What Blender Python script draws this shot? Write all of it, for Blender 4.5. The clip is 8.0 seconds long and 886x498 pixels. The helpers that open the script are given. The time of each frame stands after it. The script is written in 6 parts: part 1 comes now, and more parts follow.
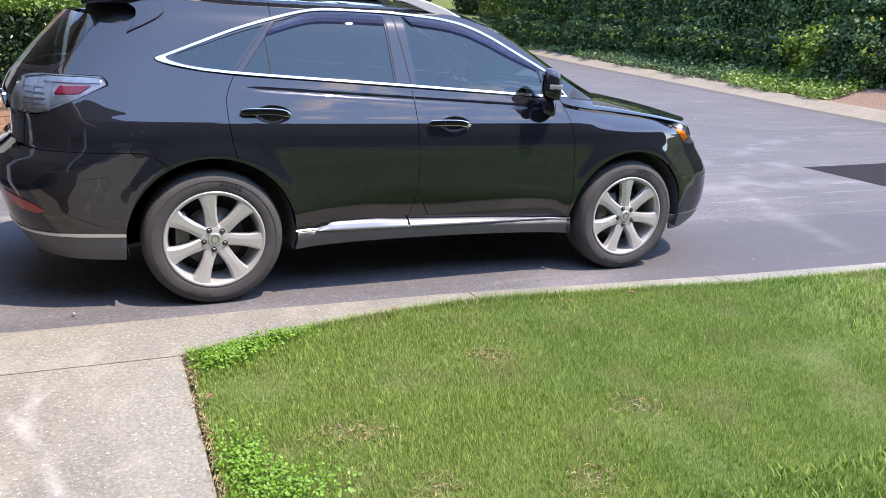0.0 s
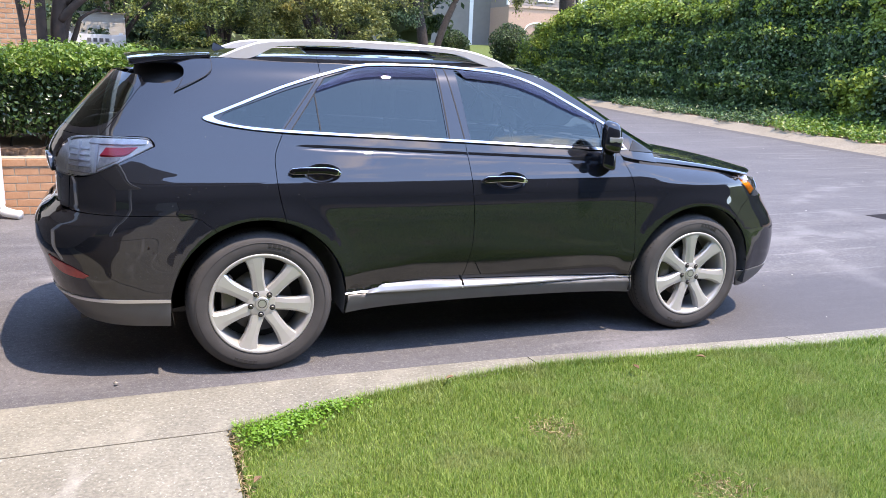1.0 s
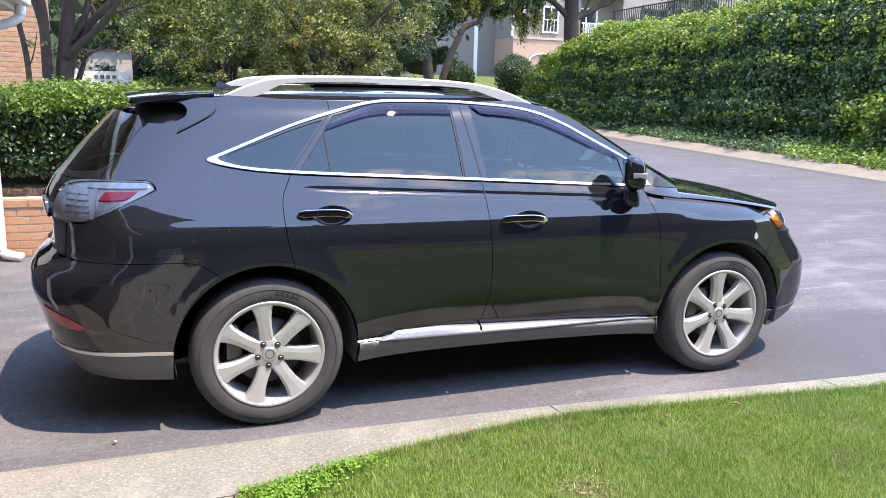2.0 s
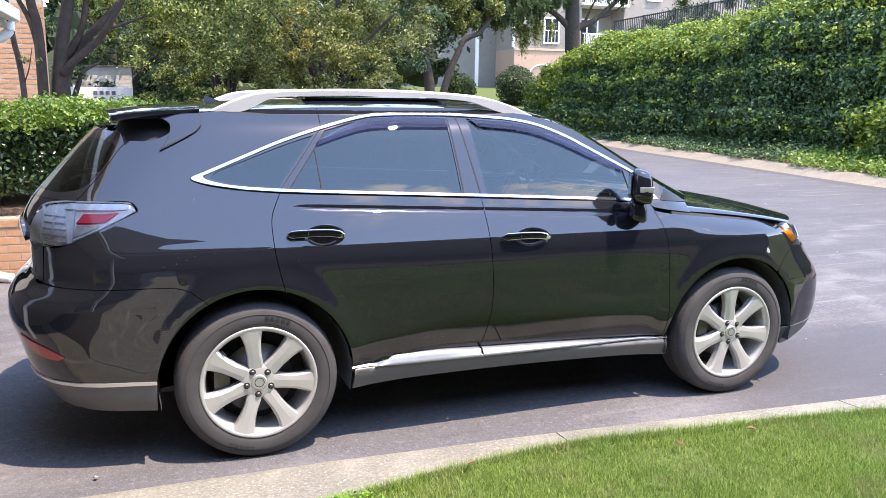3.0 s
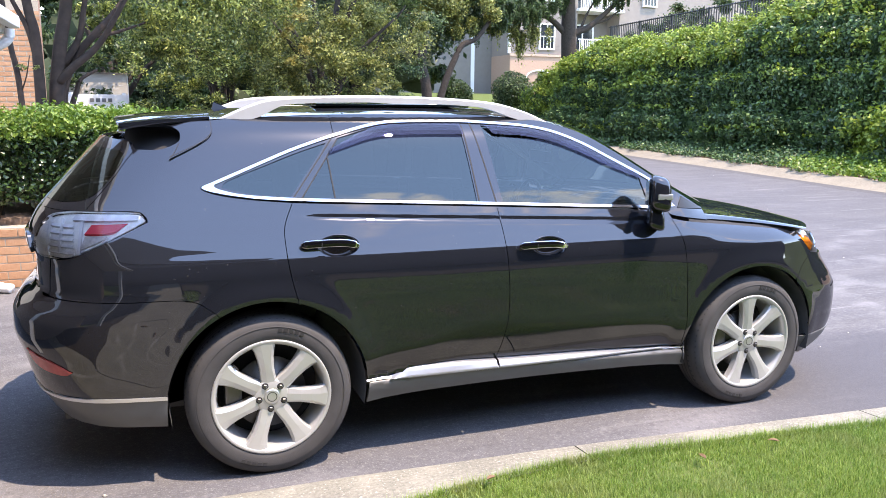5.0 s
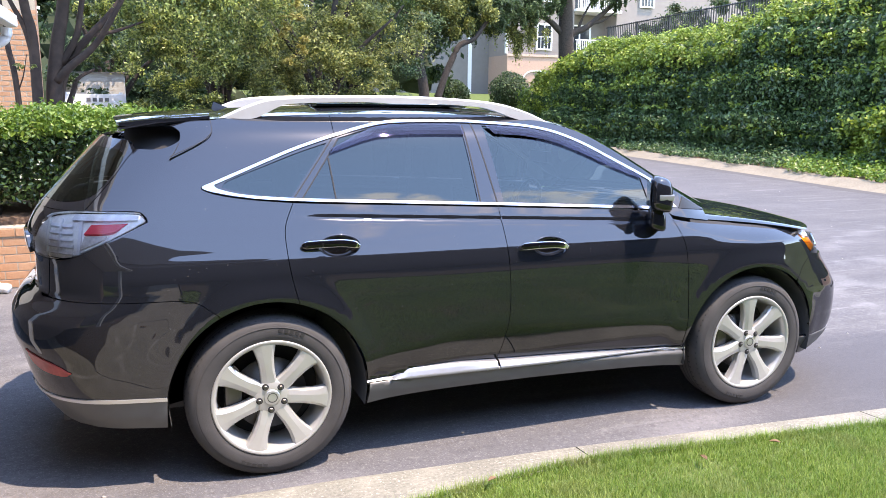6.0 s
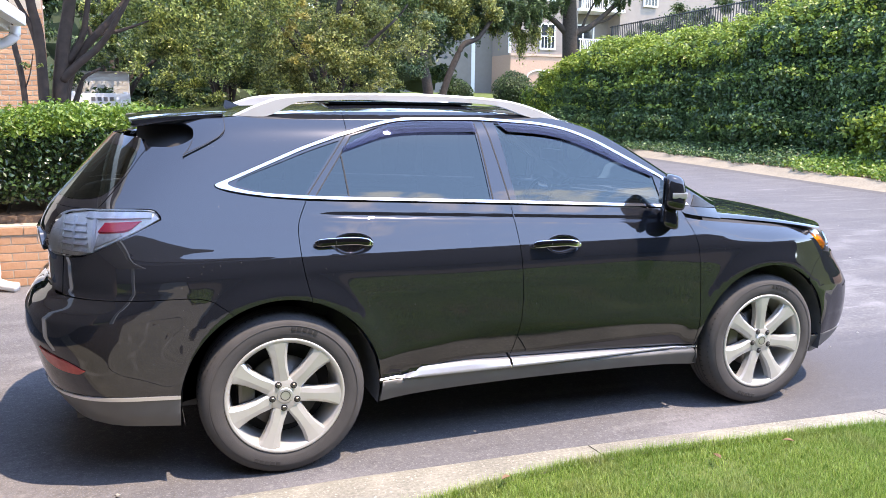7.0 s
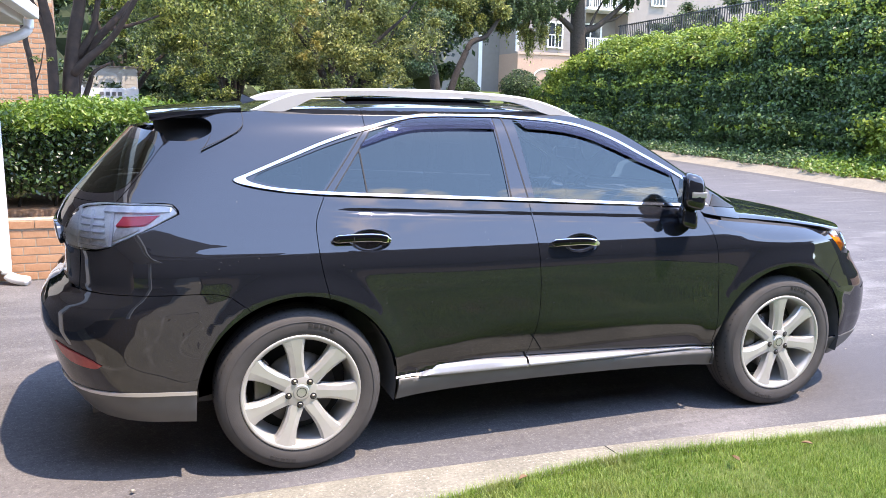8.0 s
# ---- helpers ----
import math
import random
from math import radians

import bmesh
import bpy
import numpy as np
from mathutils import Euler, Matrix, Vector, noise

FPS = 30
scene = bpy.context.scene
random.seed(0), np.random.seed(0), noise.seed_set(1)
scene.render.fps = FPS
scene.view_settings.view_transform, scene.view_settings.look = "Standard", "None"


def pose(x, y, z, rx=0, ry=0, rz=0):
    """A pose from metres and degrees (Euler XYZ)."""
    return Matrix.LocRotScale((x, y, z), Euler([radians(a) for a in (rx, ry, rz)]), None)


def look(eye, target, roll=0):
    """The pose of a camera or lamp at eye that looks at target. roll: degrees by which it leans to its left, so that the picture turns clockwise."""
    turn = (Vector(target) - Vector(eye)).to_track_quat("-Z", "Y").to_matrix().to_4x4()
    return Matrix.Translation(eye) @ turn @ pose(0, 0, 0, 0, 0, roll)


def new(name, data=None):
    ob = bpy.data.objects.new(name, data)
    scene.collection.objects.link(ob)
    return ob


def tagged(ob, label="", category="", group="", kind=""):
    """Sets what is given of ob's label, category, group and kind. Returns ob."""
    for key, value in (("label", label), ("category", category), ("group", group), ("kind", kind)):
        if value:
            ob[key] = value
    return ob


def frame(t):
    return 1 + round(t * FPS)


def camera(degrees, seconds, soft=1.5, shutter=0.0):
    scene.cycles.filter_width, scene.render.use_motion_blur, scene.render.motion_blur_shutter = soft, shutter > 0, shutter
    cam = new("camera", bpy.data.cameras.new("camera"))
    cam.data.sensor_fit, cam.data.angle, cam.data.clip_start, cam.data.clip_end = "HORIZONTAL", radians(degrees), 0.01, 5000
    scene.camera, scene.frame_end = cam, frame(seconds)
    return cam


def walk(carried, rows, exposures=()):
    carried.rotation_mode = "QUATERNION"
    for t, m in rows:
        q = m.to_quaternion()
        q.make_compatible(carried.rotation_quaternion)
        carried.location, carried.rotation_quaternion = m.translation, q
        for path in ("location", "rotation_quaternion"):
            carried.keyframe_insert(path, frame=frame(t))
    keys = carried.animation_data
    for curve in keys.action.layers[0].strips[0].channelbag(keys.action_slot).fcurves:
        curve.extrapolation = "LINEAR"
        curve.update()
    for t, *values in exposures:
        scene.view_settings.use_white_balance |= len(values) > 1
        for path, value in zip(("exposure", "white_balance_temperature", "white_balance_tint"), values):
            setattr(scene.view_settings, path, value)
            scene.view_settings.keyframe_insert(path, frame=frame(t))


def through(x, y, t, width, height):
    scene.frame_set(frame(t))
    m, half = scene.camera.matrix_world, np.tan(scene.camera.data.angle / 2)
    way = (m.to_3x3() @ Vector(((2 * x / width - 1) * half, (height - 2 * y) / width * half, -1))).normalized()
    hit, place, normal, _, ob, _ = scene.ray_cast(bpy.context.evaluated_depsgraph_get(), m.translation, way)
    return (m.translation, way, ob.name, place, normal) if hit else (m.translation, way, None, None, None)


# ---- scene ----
cam = camera(58.0, 8.0, soft=0.35)
PATH = [
    (0, (-0.563, -4.349, 1.693), (0.214, -2.602, 1.107), 3.5),
    (0.5, (-0.553, -4.223, 1.69), (0.162, -2.433, 1.155), 2.8),
    (1, (-0.565, -4.079, 1.706), (0.132, -2.267, 1.227), 2.3),
    (1.5, (-0.566, -3.956, 1.719), (0.125, -2.131, 1.284), 1.9),
    (3, (-0.435, -3.655, 1.725), (0.243, -1.812, 1.346), 0.8),
    (3.5, (-0.44, -3.617, 1.727), (0.239, -1.772, 1.356), 0.7),
    (4, (-0.453, -3.577, 1.725), (0.227, -1.732, 1.358), 0.7),
    (4.5, (-0.481, -3.551, 1.726), (0.203, -1.708, 1.361), 0.6),
    (6, (-0.513, -3.515, 1.724), (0.185, -1.676, 1.36), 0.7),
    (6.5, (-0.531, -3.504, 1.722), (0.166, -1.665, 1.358), 0.6),
    (7, (-0.557, -3.492, 1.714), (0.135, -1.651, 1.349), 0.7),
    (7.5, (-0.583, -3.475, 1.707), (0.104, -1.632, 1.341), 1.0),
    (8, (-0.609, -3.444, 1.705), (0.073, -1.6, 1.335), 1.2),
]
walk(cam, [(t, look(eye, target, roll)) for t, eye, target, roll in PATH], [(0, 1.10, 7800, 20), (0.5, 1.14, 7850, 20), (1.5, 1.24, 7900, 20), (3, 1.38, 8100, 20), (8, 1.46, 8100, 20)])

# ---------- world and sun ----------
SUN_WAY = Vector((0.31, -0.30, 1.0)).normalized()
world = bpy.data.worlds.new("sky")
scene.world = world
world.use_nodes = True
wn = world.node_tree.nodes
wl = world.node_tree.links
sky = wn.new("ShaderNodeTexSky")
sky.sky_type = "NISHITA"
sky.sun_disc = False
sky.sun_elevation = math.asin(SUN_WAY.z)
sky.sun_rotation = math.atan2(SUN_WAY.x, SUN_WAY.y)
sky.air_density, sky.dust_density, sky.ozone_density = 1.0, 0.05, 4.0
wn["Background"].inputs["Strength"].default_value = 0.54
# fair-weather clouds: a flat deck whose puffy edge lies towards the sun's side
def wnode(kind, **values):
    node = wn.new("ShaderNode" + kind)
    for key, value in values.items():
        node.inputs[key].default_value = value
    return node


def wmath(operation, a, b):
    node = wn.new("ShaderNodeMath")
    node.operation = operation
    for k, v in enumerate((a, b)):
        if isinstance(v, (int, float)):
            node.inputs[k].default_value = v
        else:
            wl.new(v, node.inputs[k])
    return node.outputs[0]


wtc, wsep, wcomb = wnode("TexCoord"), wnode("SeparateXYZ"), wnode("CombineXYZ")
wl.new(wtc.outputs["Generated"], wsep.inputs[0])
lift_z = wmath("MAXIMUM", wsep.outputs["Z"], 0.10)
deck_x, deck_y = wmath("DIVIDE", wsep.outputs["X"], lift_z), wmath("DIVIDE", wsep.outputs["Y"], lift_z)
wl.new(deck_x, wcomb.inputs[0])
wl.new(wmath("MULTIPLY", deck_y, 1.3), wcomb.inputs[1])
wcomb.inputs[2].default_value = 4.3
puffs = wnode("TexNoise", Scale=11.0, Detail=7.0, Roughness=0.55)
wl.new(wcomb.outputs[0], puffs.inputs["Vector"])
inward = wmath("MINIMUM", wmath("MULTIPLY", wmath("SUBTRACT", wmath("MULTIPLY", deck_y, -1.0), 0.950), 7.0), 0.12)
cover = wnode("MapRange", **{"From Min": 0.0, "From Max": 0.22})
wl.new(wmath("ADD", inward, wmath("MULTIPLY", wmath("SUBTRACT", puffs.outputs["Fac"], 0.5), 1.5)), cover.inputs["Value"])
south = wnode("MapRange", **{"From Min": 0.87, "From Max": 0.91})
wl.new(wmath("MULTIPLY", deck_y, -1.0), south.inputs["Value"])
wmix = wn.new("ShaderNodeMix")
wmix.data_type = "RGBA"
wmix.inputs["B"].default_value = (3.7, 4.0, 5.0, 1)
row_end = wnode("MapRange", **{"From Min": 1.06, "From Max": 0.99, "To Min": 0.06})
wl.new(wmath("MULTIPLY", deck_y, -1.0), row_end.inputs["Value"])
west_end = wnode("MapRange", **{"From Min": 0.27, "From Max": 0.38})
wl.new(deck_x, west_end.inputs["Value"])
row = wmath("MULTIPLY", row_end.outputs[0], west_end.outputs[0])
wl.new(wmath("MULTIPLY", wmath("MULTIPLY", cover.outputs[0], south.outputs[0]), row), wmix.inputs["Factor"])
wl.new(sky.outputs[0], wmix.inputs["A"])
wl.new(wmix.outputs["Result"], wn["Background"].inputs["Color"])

sun = new("sun", bpy.data.lights.new("sun", "SUN"))
sun.data.energy, sun.data.angle, sun.data.color = 3.8, radians(0.53), (1.0, 0.955, 0.885)
sun.rotation_mode = "QUATERNION"
sun.rotation_quaternion = SUN_WAY.to_track_quat("Z", "Y")


# ---------- materials ----------
def material(name, color, rough=0.6, metal=0.0, vary=0.0, scale=8.0, color2=None, bump=0.0, bump_scale=60.0, stain=0.0, stain_scale=1.2,
             island=0.0, coat=0.0, ior=1.45, through=0.0, objrand=0.0):
    """A procedural surface: colour varied at a fine and a coarse scale, with fine relief."""
    m = bpy.data.materials.new(name)
    m.use_nodes = True
    n, l = m.node_tree.nodes, m.node_tree.links
    b = n["Principled BSDF"]
    b.inputs["Roughness"].default_value, b.inputs["Metallic"].default_value = rough, metal
    b.inputs["IOR"].default_value, b.inputs["Coat Weight"].default_value = ior, coat
    b.inputs["Coat Roughness"].default_value = 0.004
    tc = n.new("ShaderNodeTexCoord")
    c2 = color2 or tuple(c * 0.6 for c in color)
    mix = n.new("ShaderNodeMix")
    mix.data_type = "RGBA"
    mix.inputs["A"].default_value, mix.inputs["B"].default_value = (*color, 1), (*c2, 1)
    out = mix.outputs["Result"]
    fac = None
    if vary:
        t = n.new("ShaderNodeTexNoise")
        t.inputs["Scale"].default_value, t.inputs["Detail"].default_value = scale, 6
        l.new(tc.outputs["Object"], t.inputs["Vector"])
        r = n.new("ShaderNodeMapRange")
        r.inputs["From Min"].default_value, r.inputs["From Max"].default_value = 0.3, 0.7
        r.inputs["To Max"].default_value = vary
        l.new(t.outputs["Fac"], r.inputs["Value"])
        fac = r.outputs["Result"]
    if stain:
        t = n.new("ShaderNodeTexNoise")
        t.inputs["Scale"].default_value, t.inputs["Detail"].default_value = stain_scale, 4
        t.inputs["Distortion"].default_value = 0.6
        l.new(tc.outputs["Object"], t.inputs["Vector"])
        r = n.new("ShaderNodeMapRange")
        r.inputs["From Min"].default_value, r.inputs["From Max"].default_value = 0.42, 0.68
        r.inputs["To Max"].default_value = stain
        l.new(t.outputs["Fac"], r.inputs["Value"])
        fac = add(n, l, fac, r.outputs["Result"])
    if island:
        g = n.new("ShaderNodeNewGeometry")
        rand = g.outputs["Random Per Island"]
        if name.endswith("leaf"):       # few bright leaves among many dark ones
            pw = n.new("ShaderNodeMath")
            pw.operation = "POWER"
            pw.inputs[1].default_value = 2.2
            l.new(rand, pw.inputs[0])
            rand = pw.outputs[0]
        fac = add(n, l, fac, scaled(n, l, rand, island))
    if objrand:
        g = n.new("ShaderNodeObjectInfo")
        fac = add(n, l, fac, scaled(n, l, g.outputs["Random"], objrand))
    if fac is not None:
        l.new(fac, mix.inputs["Factor"])
    else:
        mix.inputs["Factor"].default_value = 0
    l.new(out, b.inputs["Base Color"])
    if bump:
        t = n.new("ShaderNodeTexNoise")
        t.inputs["Scale"].default_value, t.inputs["Detail"].default_value = bump_scale, 5
        l.new(tc.outputs["Object"], t.inputs["Vector"])
        u = n.new("ShaderNodeBump")
        u.inputs["Strength"].default_value, u.inputs["Distance"].default_value = bump, 0.01
        l.new(t.outputs["Fac"], u.inputs["Height"])
        l.new(u.outputs["Normal"], b.inputs["Normal"])
    if through:
        tr = n.new("ShaderNodeBsdfTranslucent")
        l.new(out, tr.inputs["Color"])
        ms = n.new("ShaderNodeMixShader")
        ms.inputs[0].default_value = through
        l.new(b.outputs[0], ms.inputs[1])
        l.new(tr.outputs[0], ms.inputs[2])
        l.new(ms.outputs[0], n["Material Output"].inputs["Surface"])
    return m


def scaled(n, l, socket, k):
    a = n.new("ShaderNodeMath")
    a.operation = "MULTIPLY"
    a.inputs[1].default_value = k
    l.new(socket, a.inputs[0])
    return a.outputs[0]


def add(n, l, a, b):
    if a is None:
        return b
    s = n.new("ShaderNodeMath")
    s.operation, s.use_clamp = "ADD", True
    l.new(a, s.inputs[0])
    l.new(b, s.inputs[1])
    return s.outputs[0]


def glass(name, tint, ior=1.5, sheen=(1, 1, 1)):
    """A tinted pane: gloss by Fresnel over a see-through tint."""
    m = bpy.data.materials.new(name)
    m.use_nodes = True
    n, l = m.node_tree.nodes, m.node_tree.links
    n.remove(n["Principled BSDF"])
    gl, tr, fr, ms = (n.new("ShaderNode" + k) for k in ("BsdfGlossy", "BsdfTransparent", "Fresnel", "MixShader"))
    gl.inputs["Roughness"].default_value = 0.0
    gl.inputs["Color"].default_value = (*sheen, 1)
    tr.inputs["Color"].default_value = (*tint, 1)
    fr.inputs["IOR"].default_value = ior
    l.new(fr.outputs[0], ms.inputs[0])
    l.new(tr.outputs[0], ms.inputs[1])
    l.new(gl.outputs[0], ms.inputs[2])
    l.new(ms.outputs[0], n["Material Output"].inputs["Surface"])
    return m


def lacquer(name, color, ior, haze=0.008):
    """Deep gloss paint: a mirror-smooth clear coat by Fresnel over a dark ground."""
    m = glass(name, color, ior)
    n, l = m.node_tree.nodes, m.node_tree.links
    d = n.new("ShaderNodeBsdfDiffuse")
    d.inputs["Color"].default_value = (*color, 1)
    ms = n["Mix Shader"]
    n.remove(n["Transparent BSDF"])
    tc, t, u = (n.new("ShaderNode" + k) for k in ("TexCoord", "TexNoise", "Bump"))
    t.inputs["Scale"].default_value = 7
    u.inputs["Strength"].default_value, u.inputs["Distance"].default_value = 0.06, 0.002
    l.new(tc.outputs["Object"], t.inputs["Vector"])
    l.new(t.outputs["Fac"], u.inputs["Height"])
    l.new(u.outputs["Normal"], n["Glossy BSDF"].inputs["Normal"])
    # sparse dust specks
    sp, sr, sm = (n.new("ShaderNode" + k) for k in ("TexNoise", "MapRange", "Mix"))
    sp.inputs["Scale"].default_value, sp.inputs["Detail"].default_value = 85, 2
    sr.inputs["From Min"].default_value, sr.inputs["From Max"].default_value = 0.72, 0.78
    sm.data_type = "RGBA"
    sm.inputs["A"].default_value, sm.inputs["B"].default_value = (*color, 1), (0.06, 0.058, 0.055, 1)
    l.new(tc.outputs["Object"], sp.inputs["Vector"])
    l.new(sp.outputs["Fac"], sr.inputs["Value"])
    l.new(sr.outputs[0], sm.inputs["Factor"])
    l.new(sm.outputs["Result"], d.inputs["Color"])
    # fine dust and flake: a weak, wide gloss under the coat
    g2, m2 = n.new("ShaderNodeBsdfGlossy"), n.new("ShaderNodeMixShader")
    g2.inputs["Roughness"].default_value = 0.20
    g2.inputs["Color"].default_value = (0.85, 0.87, 1.0, 1)
    m2.inputs[0].default_value = haze
    l.new(d.outputs[0], m2.inputs[1])
    l.new(g2.outputs[0], m2.inputs[2])
    l.new(m2.outputs[0], ms.inputs[1])
    return m


PAINT = lacquer("black_paint", (0.0092, 0.0104, 0.0138), 1.67, 0.004)
GRIP = lacquer("handle_black", (0.004, 0.004, 0.005), 1.42, 0.0004)
TRIM = material("dark_trim", (0.012, 0.012, 0.013), 0.45, bump=0.05, bump_scale=400)
CLADDING = material("grey_cladding", (0.13, 0.128, 0.127), 0.38, vary=0.4, scale=6)
LINER = material("wheel_liner", (0.050, 0.050, 0.052), 0.9)
LINER.node_tree.nodes["Principled BSDF"].inputs["Specular IOR Level"].default_value = 0.1
ARCH = material("arch_felt", (0.085, 0.085, 0.088), 0.95, vary=0.5, scale=18)
CHROME = material("chrome", (0.66, 0.67, 0.69), 0.06, 1.0)
MOULD = material("sill_aluminium", (0.33, 0.34, 0.36), 0.24, 0.45)
RAIL = material("rail_aluminium", (0.50, 0.495, 0.48), 0.34, 0.15, vary=0.25, scale=4)
SATIN = material("satin_aluminium", (0.66, 0.66, 0.66), 0.38, 0.85)
ALLOY = material("alloy_wheel", (0.50, 0.495, 0.475), 0.30, 0.4, vary=0.3, scale=6, color2=(0.38, 0.375, 0.36))
ALLOY_DARK = material("alloy_pocket", (0.10, 0.10, 0.10), 0.5, 0.5)
RUBBER = material("tyre_rubber", (0.048, 0.046, 0.046), 0.8, vary=0.7, scale=9, color2=(0.076, 0.072, 0.070), bump=0.1, bump_scale=300)
STEEL = material("brake_steel", (0.13, 0.125, 0.12), 0.4, 0.9, vary=0.6, scale=20)
GLASS = glass("privacy_glass", (0.06, 0.075, 0.08), 1.70, (.86, 1, .98))
GLASS_LIGHT = glass("tinted_glass", (0.15, 0.19, 0.20), 1.68, (.84, 1, .98))
LENS = glass("clear_lens", (0.97, 0.97, 0.97), 1.42)
RED = material("red_lens", (0.90, 0.045, 0.085), 0.4, through=0.25)
AMBER = material("amber_lens", (0.75, 0.20, 0.01), 0.15, coat=1.0)
SILVER = material("lamp_reflector", (0.85, 0.85, 0.87), 0.25, 0.0, vary=0.6, scale=30)
LAMP_BASE = material("lamp_well", (0.93, 0.92, 0.90), 0.5, 0.0, vary=0.9, scale=26, color2=(0.62, 0.61, 0.58))
SEAT = material("grey_seat", (0.05, 0.05, 0.055), 0.8)
ASPHALT = material("asphalt", (0.101, 0.099, 0.103), 0.9, vary=0.6, scale=60, color2=(0.073, 0.071, 0.075), stain=0.35, stain_scale=0.5, bump=0.35, bump_scale=180)
def worn(m, color, scale, low, high, weight, stretch=(1, 1, 1), east=None, detail=5):
    """Lays a second, larger or finer pattern of colour over a material."""
    n, l = m.node_tree.nodes, m.node_tree.links
    b = n["Principled BSDF"]
    old = b.inputs["Base Color"].links[0].from_socket
    tc, mp, t, r, mx = (n.new("ShaderNode" + k) for k in ("TexCoord", "Mapping", "TexNoise", "MapRange", "Mix"))
    mp.inputs["Scale"].default_value = stretch
    t.inputs["Scale"].default_value, t.inputs["Detail"].default_value, t.inputs["Distortion"].default_value = scale, detail, 0.3
    r.inputs["From Min"].default_value, r.inputs["From Max"].default_value, r.inputs["To Max"].default_value = low, high, weight
    mx.data_type = "RGBA"
    mx.inputs["B"].default_value = (*color, 1)
    if "Translucent BSDF" in n:
        l.new(mx.outputs["Result"], n["Translucent BSDF"].inputs["Color"])
    for p, q in ((tc.outputs["Object"], mp.inputs["Vector"]), (mp.outputs[0], t.inputs["Vector"]), (t.outputs["Fac"], r.inputs["Value"]), (r.outputs[0], mx.inputs["Factor"]), (old, mx.inputs["A"]),
                 (mx.outputs["Result"], b.inputs["Base Color"])):
        l.new(p, q)
    if east:        # only on the part of the surface between these x
        xyz, w, mul = (n.new("ShaderNode" + k) for k in ("SeparateXYZ", "MapRange", "Math"))
        mul.operation = "MULTIPLY"
        w.inputs["From Min"].default_value, w.inputs["From Max"].default_value = east
        for p, q in ((tc.outputs["Object"], xyz.inputs[0]), (xyz.outputs["X"], w.inputs["Value"]), (r.outputs[0], mul.inputs[0]), (w.outputs[0], mul.inputs[1]), (mul.outputs[0], mx.inputs["Factor"])):
            l.new(p, q)


worn(ASPHALT, (0.21, 0.20, 0.205), 1.1, .50, .74, .45, (.6, 1.2, 1))
worn(ASPHALT, (0.17, 0.16, 0.165), .16, .45, .62, .25)
worn(ASPHALT, (0.32, 0.31, 0.30), 55, .66, .73, .3)


def sealed(m, color, weight):
    """A strip of newer, darker seal coat along the near edge of the drive."""
    n, l = m.node_tree.nodes, m.node_tree.links
    b = n["Principled BSDF"]
    old = b.inputs["Base Color"].links[0].from_socket
    tc, t, xyz, wx, wy, jit, mul, mx = (n.new("ShaderNode" + k) for k in ("TexCoord", "TexNoise", "SeparateXYZ", "MapRange", "MapRange", "Math", "Math", "Mix"))
    t.inputs["Scale"].default_value, t.inputs["Detail"].default_value = 1.3, 8
    jit.operation, mul.operation = "ADD", "MULTIPLY"
    wx.inputs["From Min"].default_value, wx.inputs["From Max"].default_value, wx.inputs["To Max"].default_value = 2.4, 3.8, weight
    wy.inputs["From Min"].default_value, wy.inputs["From Max"].default_value = 1.60, 1.25
    mx.data_type = "RGBA"
    mx.inputs["B"].default_value = (*color, 1)
    for p, q in ((tc.outputs["Object"], t.inputs["Vector"]), (tc.outputs["Object"], xyz.inputs[0]), (xyz.outputs["X"], wx.inputs["Value"]), (xyz.outputs["Y"], jit.inputs[0]), (t.outputs["Fac"], jit.inputs[1]),
                 (jit.outputs[0], wy.inputs["Value"]), (wx.outputs[0], mul.inputs[0]), (wy.outputs[0], mul.inputs[1]), (mul.outputs[0], mx.inputs["Factor"]), (old, mx.inputs["A"]), (mx.outputs["Result"], b.inputs["Base Color"])):
        l.new(p, q)


worn(ASPHALT, (0.26, 0.25, 0.25), 2.2, .58, .72, .20, (.35, 2.6, 1))
worn(ASPHALT, (0.055, 0.052, 0.056), 3.0, .60, .70, .35, (.5, 2.6, 1))
worn(ASPHALT, (0.24, 0.23, 0.23), 110, .56, .66, .48)
worn(ASPHALT, (0.050, 0.047, 0.049), 40, .52, .62, .30)
worn(ASPHALT, (0.26, 0.25, 0.24), 30, .57, .68, .22)
worn(ASPHALT, (0.056, 0.051, 0.050), 1, -1, 0, .34, (1, 1, 1), (2.4, 4.5))
worn(ASPHALT, (0.052, 0.050, 0.050), 9, .50, .64, .34, (.7, 1.5, 1), (2.8, 4.5), 10)
worn(ASPHALT, (0.20, 0.186, 0.172), 30, .52, .64, .34, (.9, 1.3, 1), (2.8, 4.5), 10)
worn(ASPHALT, (0.150, 0.139, 0.130), 1.3, .40, .64, .30, (.5, 1.6, 1), (2.8, 4.5), 12)
worn(ASPHALT, (0.055, 0.052, 0.052), 1.7, .56, .64, .22, (.3, 3.0, 1), (2.8, 4.5), 12)
worn(ASPHALT, (0.055, 0.053, 0.057), 1, -1, 0, .34, (1, 1, 1), (5, 8))
worn(ASPHALT, (0.28, 0.27, 0.26), 2.6, .60, .68, .30, (.22, 5.0, 1), (3.2, 5), 9)
worn(ASPHALT, (0.045, 0.043, 0.045), 60, .54, .64, .30, (1, 1, 1), (3.2, 5), 4)
sealed(ASPHALT, (0.058, 0.056, 0.061), .8)
CONCRETE = material("concrete", (0.246, 0.234, 0.184), 0.9, vary=0.9, scale=60, color2=(0.140, 0.132, 0.108), stain=0.35, stain_scale=1.6, bump=0.3, bump_scale=140)
